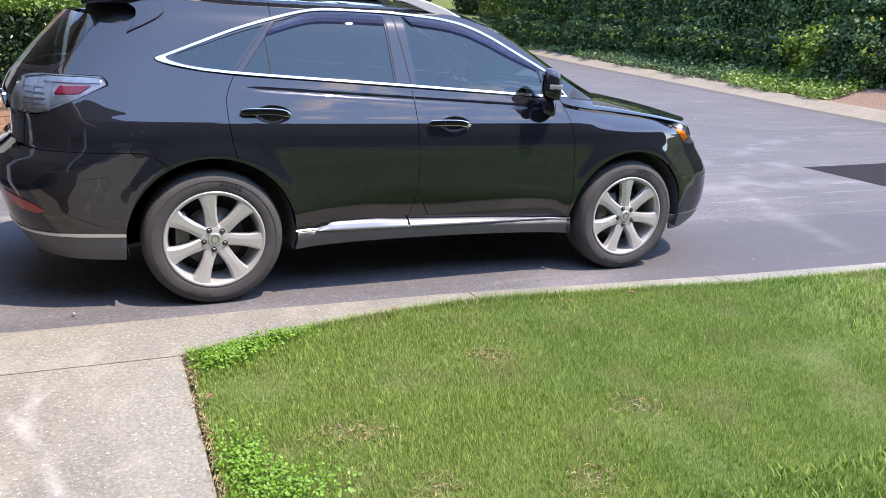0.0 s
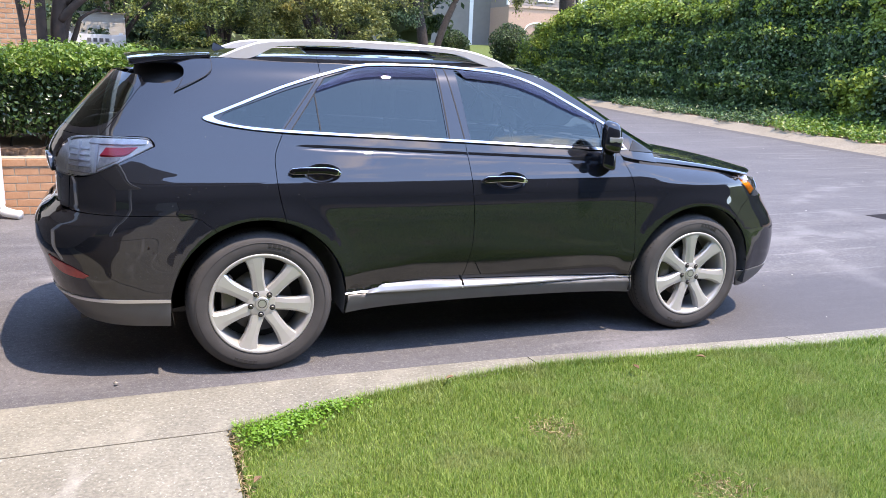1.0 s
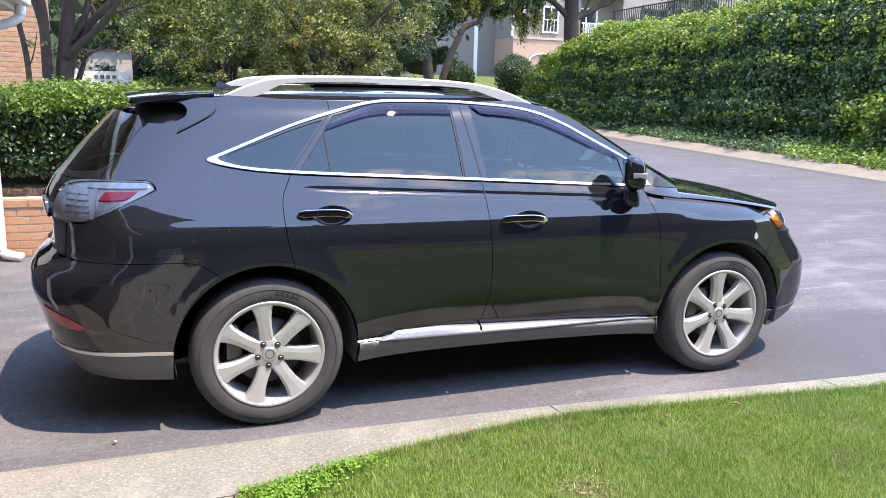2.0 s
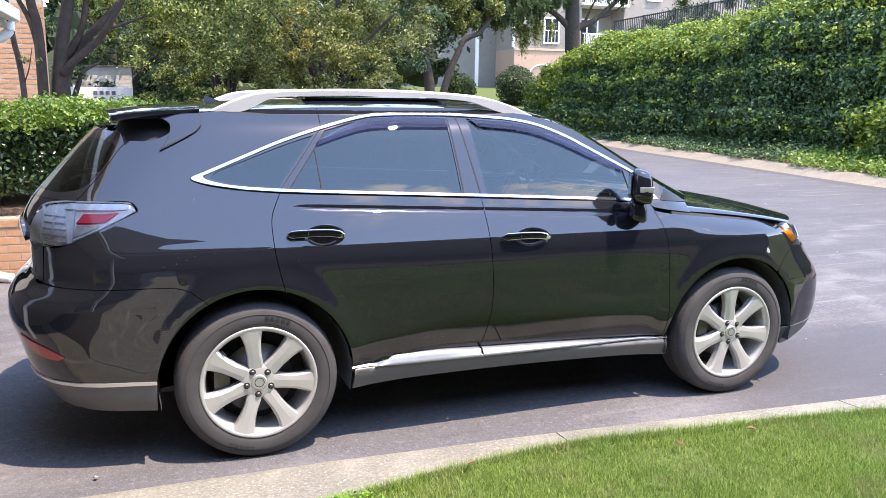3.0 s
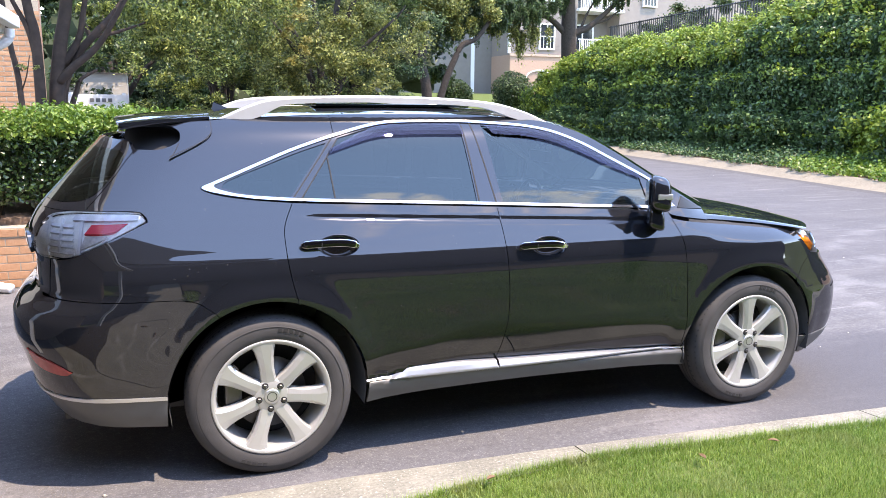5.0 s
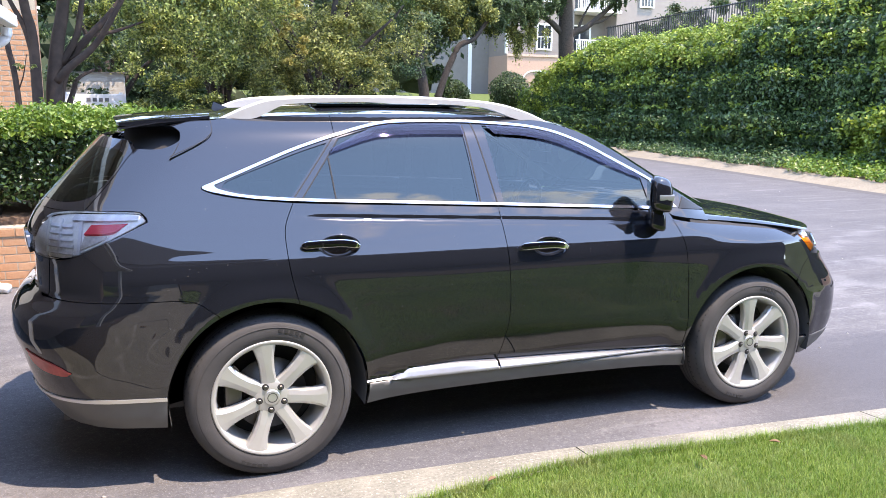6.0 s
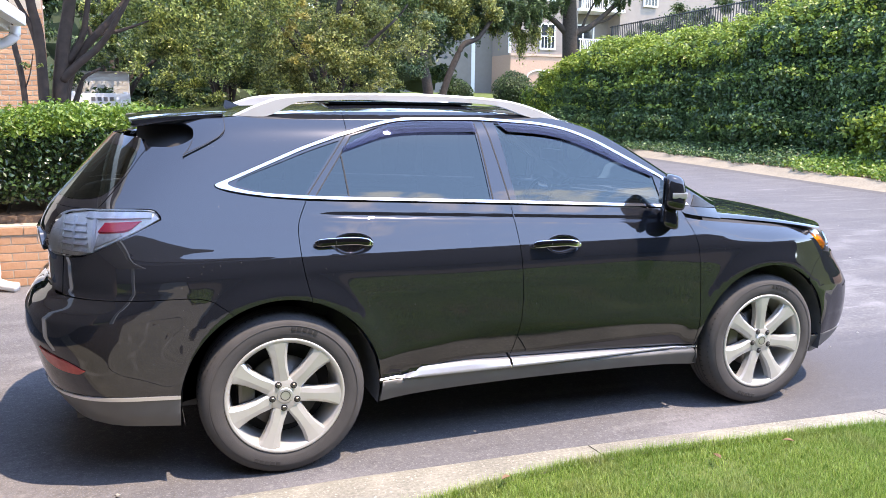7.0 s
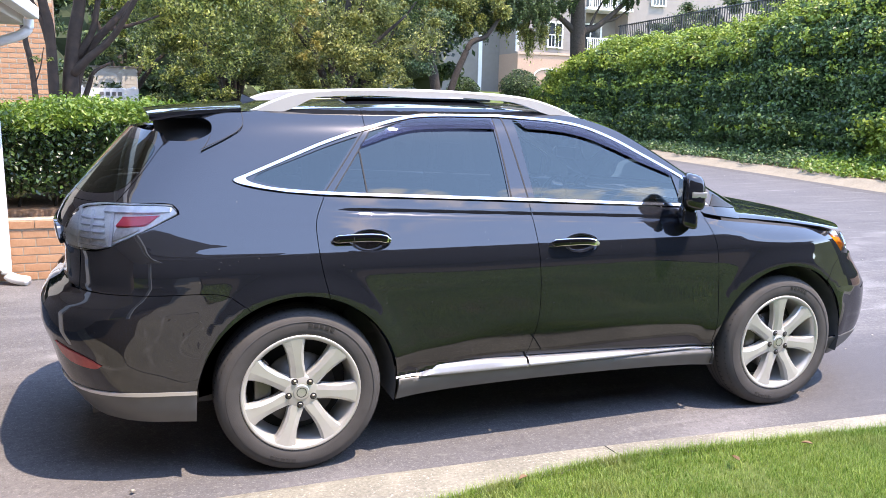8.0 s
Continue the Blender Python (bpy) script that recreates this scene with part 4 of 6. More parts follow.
# lamps
TAIL_LAMP = outline([(-.501, 1.200), (-.512, 1.220), (-.55, 1.237)] + LAMP_SIDE, [(-.955, 1.048), (-.925, 1.044), (-.897, 1.044), (-.85, 1.046), (-.805, 1.058), (-.69, 1.110), (-.60, 1.151), (-.501, 1.200)])
for k in range(2):
    f = mirrored if k else (lambda a, b, c: (a, b, c))
    lamp = link_panel("tail_lamp", f(*panel_mesh(TAIL_LAMP, lift=-.012, gap=.004)), LAMP_BASE, car, "clear tail lamp with red insert")
    link_panel("lens", f(*panel_mesh(TAIL_LAMP, lift=.006, gap=.002)), LENS, lamp)
    link_panel("red_insert", f(*panel_mesh(outline([(-.575, 1.196), (-.725, 1.192)], [(-.725, 1.192), (-.752, 1.150)], [(-.752, 1.150), (-.69, 1.150), (-.632, 1.158), (-.575, 1.196)]), lift=lambda h: .004 - (h - 1.15) * .25)), RED, lamp)
    for j in range(5):
        z = 1.070 + .027 * j
        link_panel("rib", f(*panel_mesh(outline([(-.80, z), (-.945, z)], [(-.945, z), (-.945, z + .012)], [(-.945, z + .012), (-.80, z + .012)], [(-.80, z + .012), (-.80, z)]), lift=lambda h, z=z: -.002 - (h - z) * .5, gap=0)), SILVER, lamp)
    for x0, x1 in ((-.775, -.787), (-.86, -.868), (-.915, -.922)):
        link_panel("divider", f(*panel_mesh(outline([(x0 + .02, 1.212), (x1 + .02, 1.212)], [(x1 + .02, 1.212), (x1, 1.068)], [(x1, 1.068), (x0, 1.068)], [(x0, 1.068), (x0 + .02, 1.212)]), lift=-.003, gap=0)), SILVER, lamp)
    # pale strip painted in for the sky mirrored along the lens's upper edge
    link_panel("sky_glint_strip", f(*panel_mesh(outline([(-.53, 1.222), (-.60, 1.230), (-.78, 1.230)], [(-.78, 1.230), (-.80, 1.206)], [(-.80, 1.206), (-.66, 1.204), (-.535, 1.206)], [(-.535, 1.206), (-.53, 1.222)]), lift=.001, gap=0)), SILVER, lamp)
    link_panel("clear_insert", f(*panel_mesh(outline([(-.66, 1.146), (-.752, 1.142)], [(-.752, 1.142), (-.772, 1.088)], [(-.772, 1.088), (-.66, 1.138)], [(-.66, 1.138), (-.66, 1.146)]), lift=-.004, gap=0)), LAMP_BAND, lamp)
    link_panel("smoked_end", f(*panel_mesh(outline([(-.89, 1.214), (-.935, 1.17), (-.960, 1.12), (-.970, 1.08), (-.955, 1.052)], [(-.955, 1.052), (-.91, 1.048)], [(-.91, 1.048), (-.90, 1.13), (-.89, 1.214)]), lift=-.003, gap=.001)), LAMP_DARK, lamp)
    shell = outline([(3.075, .992), (3.12, .996), (3.22, .980), (3.36, .955)], [(3.36, .955), (3.30, .900), (3.192, .868)], [(3.192, .868), (3.14, .925), (3.075, .992)])
    head = link_panel("headlamp", f(*panel_mesh(shell, lift=-.02)), ALLOY_DARK, car)
    link_panel("lens", f(*panel_mesh(shell, lift=.004)), LENS, head)
    link_panel("indicator", f(*panel_mesh(outline([(3.082, .975), (3.13, .968), (3.20, .952)], [(3.20, .952), (3.26, .900)], [(3.26, .900), (3.195, .874)], [(3.195, .874), (3.14, .920), (3.082, .975)]), lift=-.003)), AMBER, head)
    link_panel("lamp_cap", f(*panel_mesh(outline([(3.08, .989), (3.12, .992), (3.20, .981)], [(3.20, .981), (3.19, .962), (3.12, .975), (3.08, .989)]), lift=-.001, gap=0)), SILVER, head)
    link_panel("reflector", f(*panel_mesh(outline([(-1.022, .645), (-.965, .624), (-.90, .600), (-.832, .562)], [(-.832, .562), (-.86, .546), (-.92, .552), (-.965, .566), (-1.0, .595), (-1.022, .645)]), lift=.005)), DIM_RED, car, "red rear bumper reflector")

# windows: chrome surround, black frames, panes
WIN = outline(*WINDOWS)
panel("window_surround", WIN, CHROME, holes=[shrink(WIN, .0135)], lift=.007, gap=0, thick=.012)
panel("surround_corner", outline([(-.262, 1.330), (-.21, 1.352), (-.10, 1.388)], [(-.10, 1.388), (-.195, 1.350), (-.195, 1.324), (-.08, 1.294), (.0, 1.285)], [(.0, 1.285), (-.06, 1.280), (-.20, 1.305), (-.262, 1.330)]), CHROME, lift=.009, gap=.001)
QUARTER_PANE = outline([(.13, 1.281), (-.05, 1.300), (-.175, 1.330)], [(-.175, 1.330), (-.14, 1.360), (.04, 1.426), (.178, 1.475), (.325, 1.520)], [(.325, 1.520), (.13, 1.281)])
REAR_PANE = outline([(.185, 1.276), (.362, 1.268), (1.055, 1.234)], [(1.055, 1.234), (1.035, 1.603)], [(1.035, 1.603), (.716, 1.603), (.565, 1.588), (.385, 1.542)], [(.385, 1.542), (.185, 1.276)])
FRONT_PANE = outline([(1.195, 1.228), (1.554, 1.210), (2.055, 1.185)], [(2.055, 1.185), (2.03, 1.328)], [(2.03, 1.328), (1.95, 1.374), (1.80, 1.453), (1.66, 1.520), (1.55, 1.557), (1.42, 1.580), (1.30, 1.590), (1.16, 1.600)], [(1.16, 1.600), (1.195, 1.228)])
panel("window_frame", shrink(WIN, .013), PAINT, holes=[QUARTER_PANE, REAR_PANE, FRONT_PANE], lift=.001, gap=0)
panel("pane", shrink(QUARTER_PANE, -.008), GLASS, lift=-.004, gap=0, thick=.004)
panel("pane", shrink(REAR_PANE, -.008), GLASS, lift=-.004, gap=0, thick=.004)
panel("pane", shrink(FRONT_PANE, -.008), GLASS_LIGHT, lift=-.004, gap=0, thick=.004)
for a, b, c, d in ((.128, 1.262, .352, 1.540), (1.158, 1.206, 1.096, 1.610), (.180, 1.276, .380, 1.538), (1.064, 1.232, 1.044, 1.600)):
    panel("door_seam", outline([(a, b), (c, d)], [(c, d), (c + .007, d)], [(c + .007, d), (a + .007, b)], [(a + .007, b), (a, b)]), LINER, lift=.0025, gap=0, thick=.003)
SMOKE = glass("smoked_acrylic", (.66, .62, .72), 1.56, (.95, .90, 1.0))
SMOKE_LIP = glass("smoked_acrylic_lip", (.46, .44, .54), 1.40, (.9, .9, 1.0))
VISORS = (([(.352, 1.497), (.55, 1.582), (.716, 1.604), (1.04, 1.606)], [(1.045, 1.553), (.80, 1.554), (.58, 1.541), (.335, 1.470)]),
          ([(1.172, 1.600)] + [(x, z - .018) for x, z in CHROME_TOP[:6]], [(2.03, 1.318), (1.85, 1.388), (1.71, 1.452), (1.555, 1.510), (1.41, 1.540), (1.215, 1.556)]))
for upper_edge, lower_edge in VISORS:
    panel("rain_visor", outline(upper_edge, [upper_edge[-1], lower_edge[0]], lower_edge, [lower_edge[-1], upper_edge[0]]), SMOKE, lift=lambda z: .008, thick=.0006, gap=0)
    # darker tinted strip put in for the shaded lower edge of the visor
    lip = [(x, z + .019) for x, z in lower_edge[::-1]]
    panel("visor_lip_shade", outline(lip, [lip[-1], lower_edge[0]], lower_edge, [lower_edge[-1], lip[0]]), SMOKE_LIP, lift=lambda z: .0105, thick=.0006, gap=0)
panel("pane_divider", outline([(.336, 1.270), (.322, 1.452)], [(.322, 1.452), (.328, 1.452)], [(.328, 1.452), (.342, 1.270)], [(.342, 1.270), (.336, 1.270)]), LINER, lift=.0, gap=0, thick=.003)

# roof, windscreen, bonnet
CROWN = [(-.66, 1.612), (-.4, 1.650), (-.07, 1.676), (.3, 1.695), (.6, 1.702), (1.0, 1.700), (1.3, 1.683), (1.62, 1.645)]


def cap(name, rows_n, cols_n, where, mat, label="", thick=.02):
    """A panel laid over the car's middle from where(s, w), s along it and w across."""
    vs = [Vector(where(i / rows_n, j / cols_n)) for i in range(rows_n + 1) for j in range(cols_n + 1)]
    fs = [(i * (cols_n + 1) + j, (i + 1) * (cols_n + 1) + j, (i + 1) * (cols_n + 1) + j + 1, i * (cols_n + 1) + j + 1) for i in range(rows_n) for j in range(cols_n)]
    return part(name, (vs, fs), mat, car, label, smooth=True)


def roof_at(s, w):
    x = -.60 + s * (1.52 + .60)
    z0 = eased(x, ROOF_EDGE) - .0015
    y0 = flank(x, z0)
    u = 2 * w - 1
    zc = max(eased(x, CROWN), z0 + .012)
    bulge = .12 * step(1.1, 1.52, x) * (1 - u * u)
    return (x + bulge, HALF + u * (HALF - y0), z0 + (zc - z0) * (1 - abs(u) ** 2.1))


def screen_at(s, w):
    x = 1.52 + s * (2.44 - 1.52)
    z0 = eased(x, ROOF_EDGE) - .0015
    y0 = flank(x, z0)
    u = 2 * w - 1
    return (x + (.12 + .22 * s) * (1 - u * u), HALF + u * (HALF - y0), z0 + (.03 - .035 * s) * (1 - u * u))


def bonnet_at(s, w):
    """Rounded shoulders rising from the fenders to a soft crease, a nearly flat middle between them, dropping to the nose."""
    u = 2 * w - 1
    a = abs(u)
    xa, xb = 2.36 + .40 * (1 - u * u), 3.118 + .44 * (1 - a ** 2.2)
    xs_ = 2.36 + s * (3.118 - 2.36)
    z0 = eased(xs_, FENDER_TOP) + .020
    y0 = flank(xs_, z0) + .004
    dz = .022 - .014 * s
    z = z0 + dz * math.sin((1 - a) / .04 * math.pi / 2) if a > .96 else z0 + dz + .012 * (1 - (a / .96) ** 2)
    return (xa + s * (xb - xa), HALF + u * (HALF - y0), z - .045 * s * s * (1 - u * u))


cap("roof", 26, 24, roof_at, PAINT)
cap("windscreen", 14, 20, screen_at, GLASS_LIGHT)
cap("bonnet", 22, 140, bonnet_at, PAINT)
panel("bonnet_gap", FENDER_TOP[1:] + [(x, z + .016) for x, z in FENDER_TOP[:0:-1]], LINER, lift=-.006, gap=0, thick=.004)
cap("cowl", 4, 20, lambda s, w: tuple(Vector(screen_at(1, w)) * (1 - s) + Vector(bonnet_at(.02, w)) * s - Vector((0, 0, .012 * math.sin(s * 3.14)))), TRIM)


# roof spoiler: a thin blade over the hatch, open below, with a fin down each side
def spoiler_at(s, w):
    u = 2 * w - 1
    x = -.200 - s * (.425 - .030 * abs(u) ** 4)
    y = HALF + u * (.565 - .02 * s)
    zc = eased(x, [(-.63, 1.628), (-.45, 1.650), (-.20, 1.668)])
    return Vector((x, y, zc - .018 * abs(u) ** 6 - .006 * u * u))


bm = bmesh.new()
upper = [[bm.verts.new(spoiler_at(i / 10, j / 20)) for j in range(21)] for i in range(11)]
lower = [[bm.verts.new(spoiler_at(i / 10, j / 20) - Vector((0, 0, .012 + .020 * math.sin(math.pi * min(1, (1 - i / 10) * 1.1))))) for j in range(21)] for i in range(11)]
for i in range(10):
    for j in range(20):
        bm.faces.new((upper[i][j], upper[i][j + 1], upper[i + 1][j + 1], upper[i + 1][j]))
        bm.faces.new((lower[i][j], lower[i + 1][j], lower[i + 1][j + 1], lower[i][j + 1]))
    for j in (0, 20):
        bm.faces.new((upper[i][j], upper[i + 1][j], lower[i + 1][j], lower[i][j]))
for j in range(20):
    for i in (0, 10):
        bm.faces.new((upper[i][j], upper[i][j + 1], lower[i][j + 1], lower[i][j]))
bmesh.ops.recalc_face_normals(bm, faces=bm.faces)
part("spoiler", bm, PAINT, car, smooth=True).data.set_sharp_from_angle(angle=radians(40))
SEAM = catmull([(-.199, 1.632), (-.197, 1.575), (-.222, 1.540), (-.29, 1.503), (-.385, 1.461)], 5)
panel("spoiler_seam", SEAM + [(x - .0022, z + .0012) for x, z in SEAM[::-1]], LINER, lift=.0092, gap=0, thick=.002)
# thin dark line drawn in for the shading break at the fin's edge
FIN_EDGE = catmull([(-.390, 1.452), (-.362, 1.488), (-.345, 1.520)], 5)
panel("fin_edge_shade", FIN_EDGE + [(x + .002, z - .0006) for x, z in FIN_EDGE[::-1]], LINER, lift=.0097, gap=0, thick=.002)
panel("spoiler_end", outline([(-.20, 1.640), (-.197, 1.568)], [(-.197, 1.568), (-.256, 1.519), (-.39, 1.452)], [(-.39, 1.452), (-.352, 1.505), (-.336, 1.548), (-.345, 1.577), (-.40, 1.598), (-.58, 1.618)], [(-.58, 1.618), (-.40, 1.634), (-.20, 1.640)]), PAINT,
      lift=.008, gap=0, thick=.016)
# recessed dark sheet standing in for the shade below the spoiler
panel("spoiler_hollow", outline([(-.60, 1.600), (-.40, 1.625)], [(-.40, 1.625), (-.33, 1.600), (-.32, 1.548), (-.345, 1.515), (-.43, 1.490), (-.535, 1.492)], [(-.535, 1.492), (-.60, 1.600)]), LINER, lift=-.07, gap=-.03)

# roof rails, fin, aerial
for k in range(2):
    f = (lambda y: 2 * HALF - y) if k else (lambda y: y)
    top = catmull([(-.17, 1.628), (-.02, 1.695), (.12, 1.731), (.42, 1.746), (.83, 1.746), (1.22, 1.724), (1.42, 1.680), (1.57, 1.622)], 7)
    vs, fs = [], []
    for x, z in top:
        hole = step(-.03, .17, x) * (1 - step(1.16, 1.46, x))
        low = eased(x, ROOF_EDGE) - .012
        b = min(z - .006, low + (z - .034 - low) * hole)
        w = .017 * min(1, .35 + (z - low) * 12)
        for dy, zz in ((-w, b), (-w, z - .010), (-w * .6, z - .002), (w * .6, z), (w, z - .010), (w, b)):
            vs.append((x, f(.405 + dy), zz))
    for i in range(len(top) - 1):
        for q in range(6):
            fs.append((i * 6 + q, i * 6 + (q + 1) % 6, (i + 1) * 6 + (q + 1) % 6, (i + 1) * 6 + q))
    fs += [tuple(range(6)), tuple(reversed([(len(top) - 1) * 6 + q for q in range(6)]))]
    part("roof_rail", (vs, fs), RAIL, car, "satin silver roof rail")
fin = [(-.15, 0.0), (-.01, 0.0), (-.07, .024), (-.115, .052), (-.135, .055)]
v = [Vector((x, HALF + sgn * (.028 if z < .01 else .008), 1.652 + z)) for sgn in (-1, 1) for x, z in fin]
part("shark_fin", (v, [(0, 1, 2, 3, 4), (9, 8, 7, 6, 5), (0, 5, 6, 1), (1, 6, 7, 2), (2, 7, 8, 3), (3, 8, 9, 4), (4, 9, 5, 0)]), GRIP, car)
part("sunroof", box_bm(.35, 1.15, .62, 1.26, 1.692, 1.705, .003), GLASS, car)

# inner body, floor, seats
vs, fs = [], []
xs = [-.93 + .09 * k for k in range(50)]
zs = [.30, .45, .60, .75, .90, 1.0, 1.08, 1.14]


def inner(side_sign):
    vs, fs, ok = [], [], []
    for x in xs:
        for z in zs:
            q = to_q(x, z)
            p = skin(q, z) - normal_at(q, z) * .055
            vs.append(p if side_sign > 0 else Vector((p.x, 2 * HALF - p.y, p.z)))
            ok.append(all(math.hypot(x - a, z - AZ) > .45 for a in AX) and (z < .93 or x < 2.1))
    w = len(zs)
    for i in range(len(xs) - 1):
        for j in range(w - 1):
            c = (i * w + j, (i + 1) * w + j, (i + 1) * w + j + 1, i * w + j + 1)
            if all(ok[t] for t in c):
                fs.append(c)
    return vs, fs


part("inner_body", joined(inner(1), inner(-1)), LINER, car)
bm = box_bm(-.90, 3.35, .34, 1.54, .26, .34)
box_bm(2.30, 3.30, .25, 1.63, .34, .92, bm=bm)
box_bm(2.05, 2.35, .14, 1.74, .70, 1.08, .04, bm=bm)
box_bm(-.85, .35, .34, 1.54, .34, .80, bm=bm)
part("floor_pan", bm, ARCH, car)
for cx in AX:
    for k in range(2):
        pts = arc(cx, AZ, .452, -12, 192, 20)
        y0, y1 = (.035, .34) if k == 0 else (1.845, 1.54)
        vs = [(x, y, z) for y in (y0, y1) for x, z in pts] + [(cx, y1, AZ)]
        fs = [(i, i + 1, 22 + i, 21 + i) for i in range(20)] + [(21 + i, 22 + i, 42) for i in range(20)]
        part("wheel_liner", (vs, fs), ARCH, car, smooth=True)
for x, y in ((1.30, .50), (1.30, 1.38), (.25, .50), (.25, 1.38)):
    bm = box_bm(x, x + .50, y - .25, y + .25, .55, .72, .05)
    box_bm(x - .14, x + .03, y - .24, y + .24, .66, 1.22, .06, bm=bm)
    s = part("seat", bm, SEAT, car, smooth=True)
    part("headrest", box_bm(x - .14, x - .03, y - .13, y + .13, 1.25, 1.43, .04), SEAT, s, smooth=True)
part("rear_view_mirror", box_bm(1.80, 1.84, .82, 1.06, 1.36, 1.43, .012), TRIM, car)
ring = [(1.95 + .05 * math.cos(a), 1.38 + .18 * math.sin(a), 1.02 + .18 * math.cos(a)) for a in [2 * math.pi * k / 24 for k in range(25)]]
part("steering_wheel", tube(ring, .014, 6, caps=False), TRIM, car, smooth=True)

# door handles
for k in range(2):
    f = (lambda v: Vector((v[0], 2 * HALF - v[1], v[2]))) if k else (lambda v: Vector(v))
    for cup in CUPS:
        hx, hz = sum(c[0] for c in cup) / 32, sum(c[1] for c in cup) / 32
        vs, fs = [], []
        rings = ((1.02, 0.0), (.97, .002), (.90, .0080), (.83, .0150), (.77, .0230), (.70, .030), (.45, .036), (.02, .038))
        for r, depth in rings:
            for x, z in cup:
                d, x, z = depth, hx + (x - hx) * r, hz + (z - hz) * r
                d += .38 * (hz - z) * min(1, (1.02 - r) / .25)
                vs.append(f(skin(x, z) - normal_at(x, z) * d))
        for i in range(len(rings) - 1):
            for q in range(32):
                fs.append((i * 32 + q, i * 32 + (q + 1) % 32, (i + 1) * 32 + (q + 1) % 32, (i + 1) * 32 + q))
        if k:
            fs = [tuple(reversed(q)) for q in fs]
        h = part("door_handle", (vs, fs[:128]), PAINT, car, "black door handle over a dished cup", smooth=True)
        part("cup_floor", (vs, fs[128:]), GRIP, h, "deep black floor of the handle cup", smooth=True)
        grip = catmull([(hx - .178, hz + .002), (hx - .12, hz + .004), (hx, hz + .004), (hx + .06, hz - .001), (hx + .094, hz - .008)], 5)
        pts = [skin(x, z) + normal_at(x, z) * (.010 + .020 * math.sin(math.pi * min(1, (i + 3) / len(grip)))) for i, (x, z) in enumerate(grip)]
        n = len(pts)
        part("grip", tube([f(p) for p in pts], [.0185 * min(1, .45 + i * .3, .45 + (n - 1 - i) * .14) for i in range(n)], 16, .62, square=.55), GRIP, h, smooth=True)
        seam = hx - .085
        part("key_cap_seam", tube([f(skin(seam, hz + .004 + dz) + normal_at(seam, hz) * (.028 + .0135 * math.cos(dz / .0185 * 1.5))) for dz in (-.016, -.008, 0, .008, .016)], .0012, 5), LINER, h)

# door mirrors
for k in range(2):
    f = (lambda v: Vector((v.x, 2 * HALF - v.y, v.z))) if k else (lambda v: Vector(v))
    def turned(p):
        return Matrix.Translation((2.012, -.030, 0)) @ Matrix.Rotation(radians(-27), 4, "Z") @ Matrix.Translation((-2.012, .030, 0)) @ p

    def pebble(c, h, power, name, parent, label=""):
        bm = bmesh.new()
        bmesh.ops.create_uvsphere(bm, u_segments=28, v_segments=16, radius=1)
        for v in bm.verts:
            q = [math.copysign(abs(t) ** power, t) for t in v.co]
            q[0] = q[0] if q[0] > 0 else q[0] * .75
            v.co = f(turned(Vector((c[0] + h[0] * q[0] * (1 - .10 * q[2]), c[1] + h[1] * q[1] * (1 - .12 * q[2]), c[2] + h[2] * q[2] - .014 * q[0]))))
        if k:
            bmesh.ops.reverse_faces(bm, faces=bm.faces)
        return part(name, bm, PAINT, parent, label, smooth=True)
    m = pebble((2.012, -.035, 1.264), (.066, .080, .090), .55, "door_mirror", car, "black door mirror with silver indicator")
    pebble((2.008, .020, 1.128), (.052, .066, .062), .55, "mirror_foot", m)
    bm = box_bm(2.002, 2.080, -.1200, -.09, 1.236, 1.266, .007)
    for v in bm.verts:
        v.co.y += 5.0 * max(0, v.co.x - 2.03) ** 2
        v.co = f(turned(v.co))
    part("indicator", bm, SATIN, m)
    bm = box_bm(1.957, 1.961, -.095, .030, 1.200, 1.325, .0015)
    for v in bm.verts:
        v.co = f(turned(v.co))
    part("mirror_glass", bm, CHROME, m)
panel("mirror_triangle", outline([(2.112, 1.172), (2.17, 1.166), (2.222, 1.168)], [(2.222, 1.168), (2.165, 1.235), (2.118, 1.290)], [(2.118, 1.290), (2.112, 1.172)]), CHROME, lift=.006,
      holes=[outline([(2.122, 1.182), (2.198, 1.176)], [(2.198, 1.176), (2.158, 1.222), (2.127, 1.262)], [(2.127, 1.262), (2.122, 1.182)])])


# wheels
MARK = material("worn_rubber_mark", (.027, .026, .026), .7)


def lathe(profile, n=64, axis_y=0.0):
    """(vertices, faces) of (r, y) turned about the y axis."""
    vs = [(r * math.cos(2 * math.pi * i / n), y, r * math.sin(2 * math.pi * i / n)) for i in range(n) for r, y in profile]
    w = len(profile)
    fs = [(i * w + j, ((i + 1) % n) * w + j, ((i + 1) % n) * w + j + 1, i * w + j + 1) for i in range(n) for j in range(w - 1)]
    return vs, fs


def placed(data, m):
    return [m @ Vector(v) for v in data[0]], data[1]


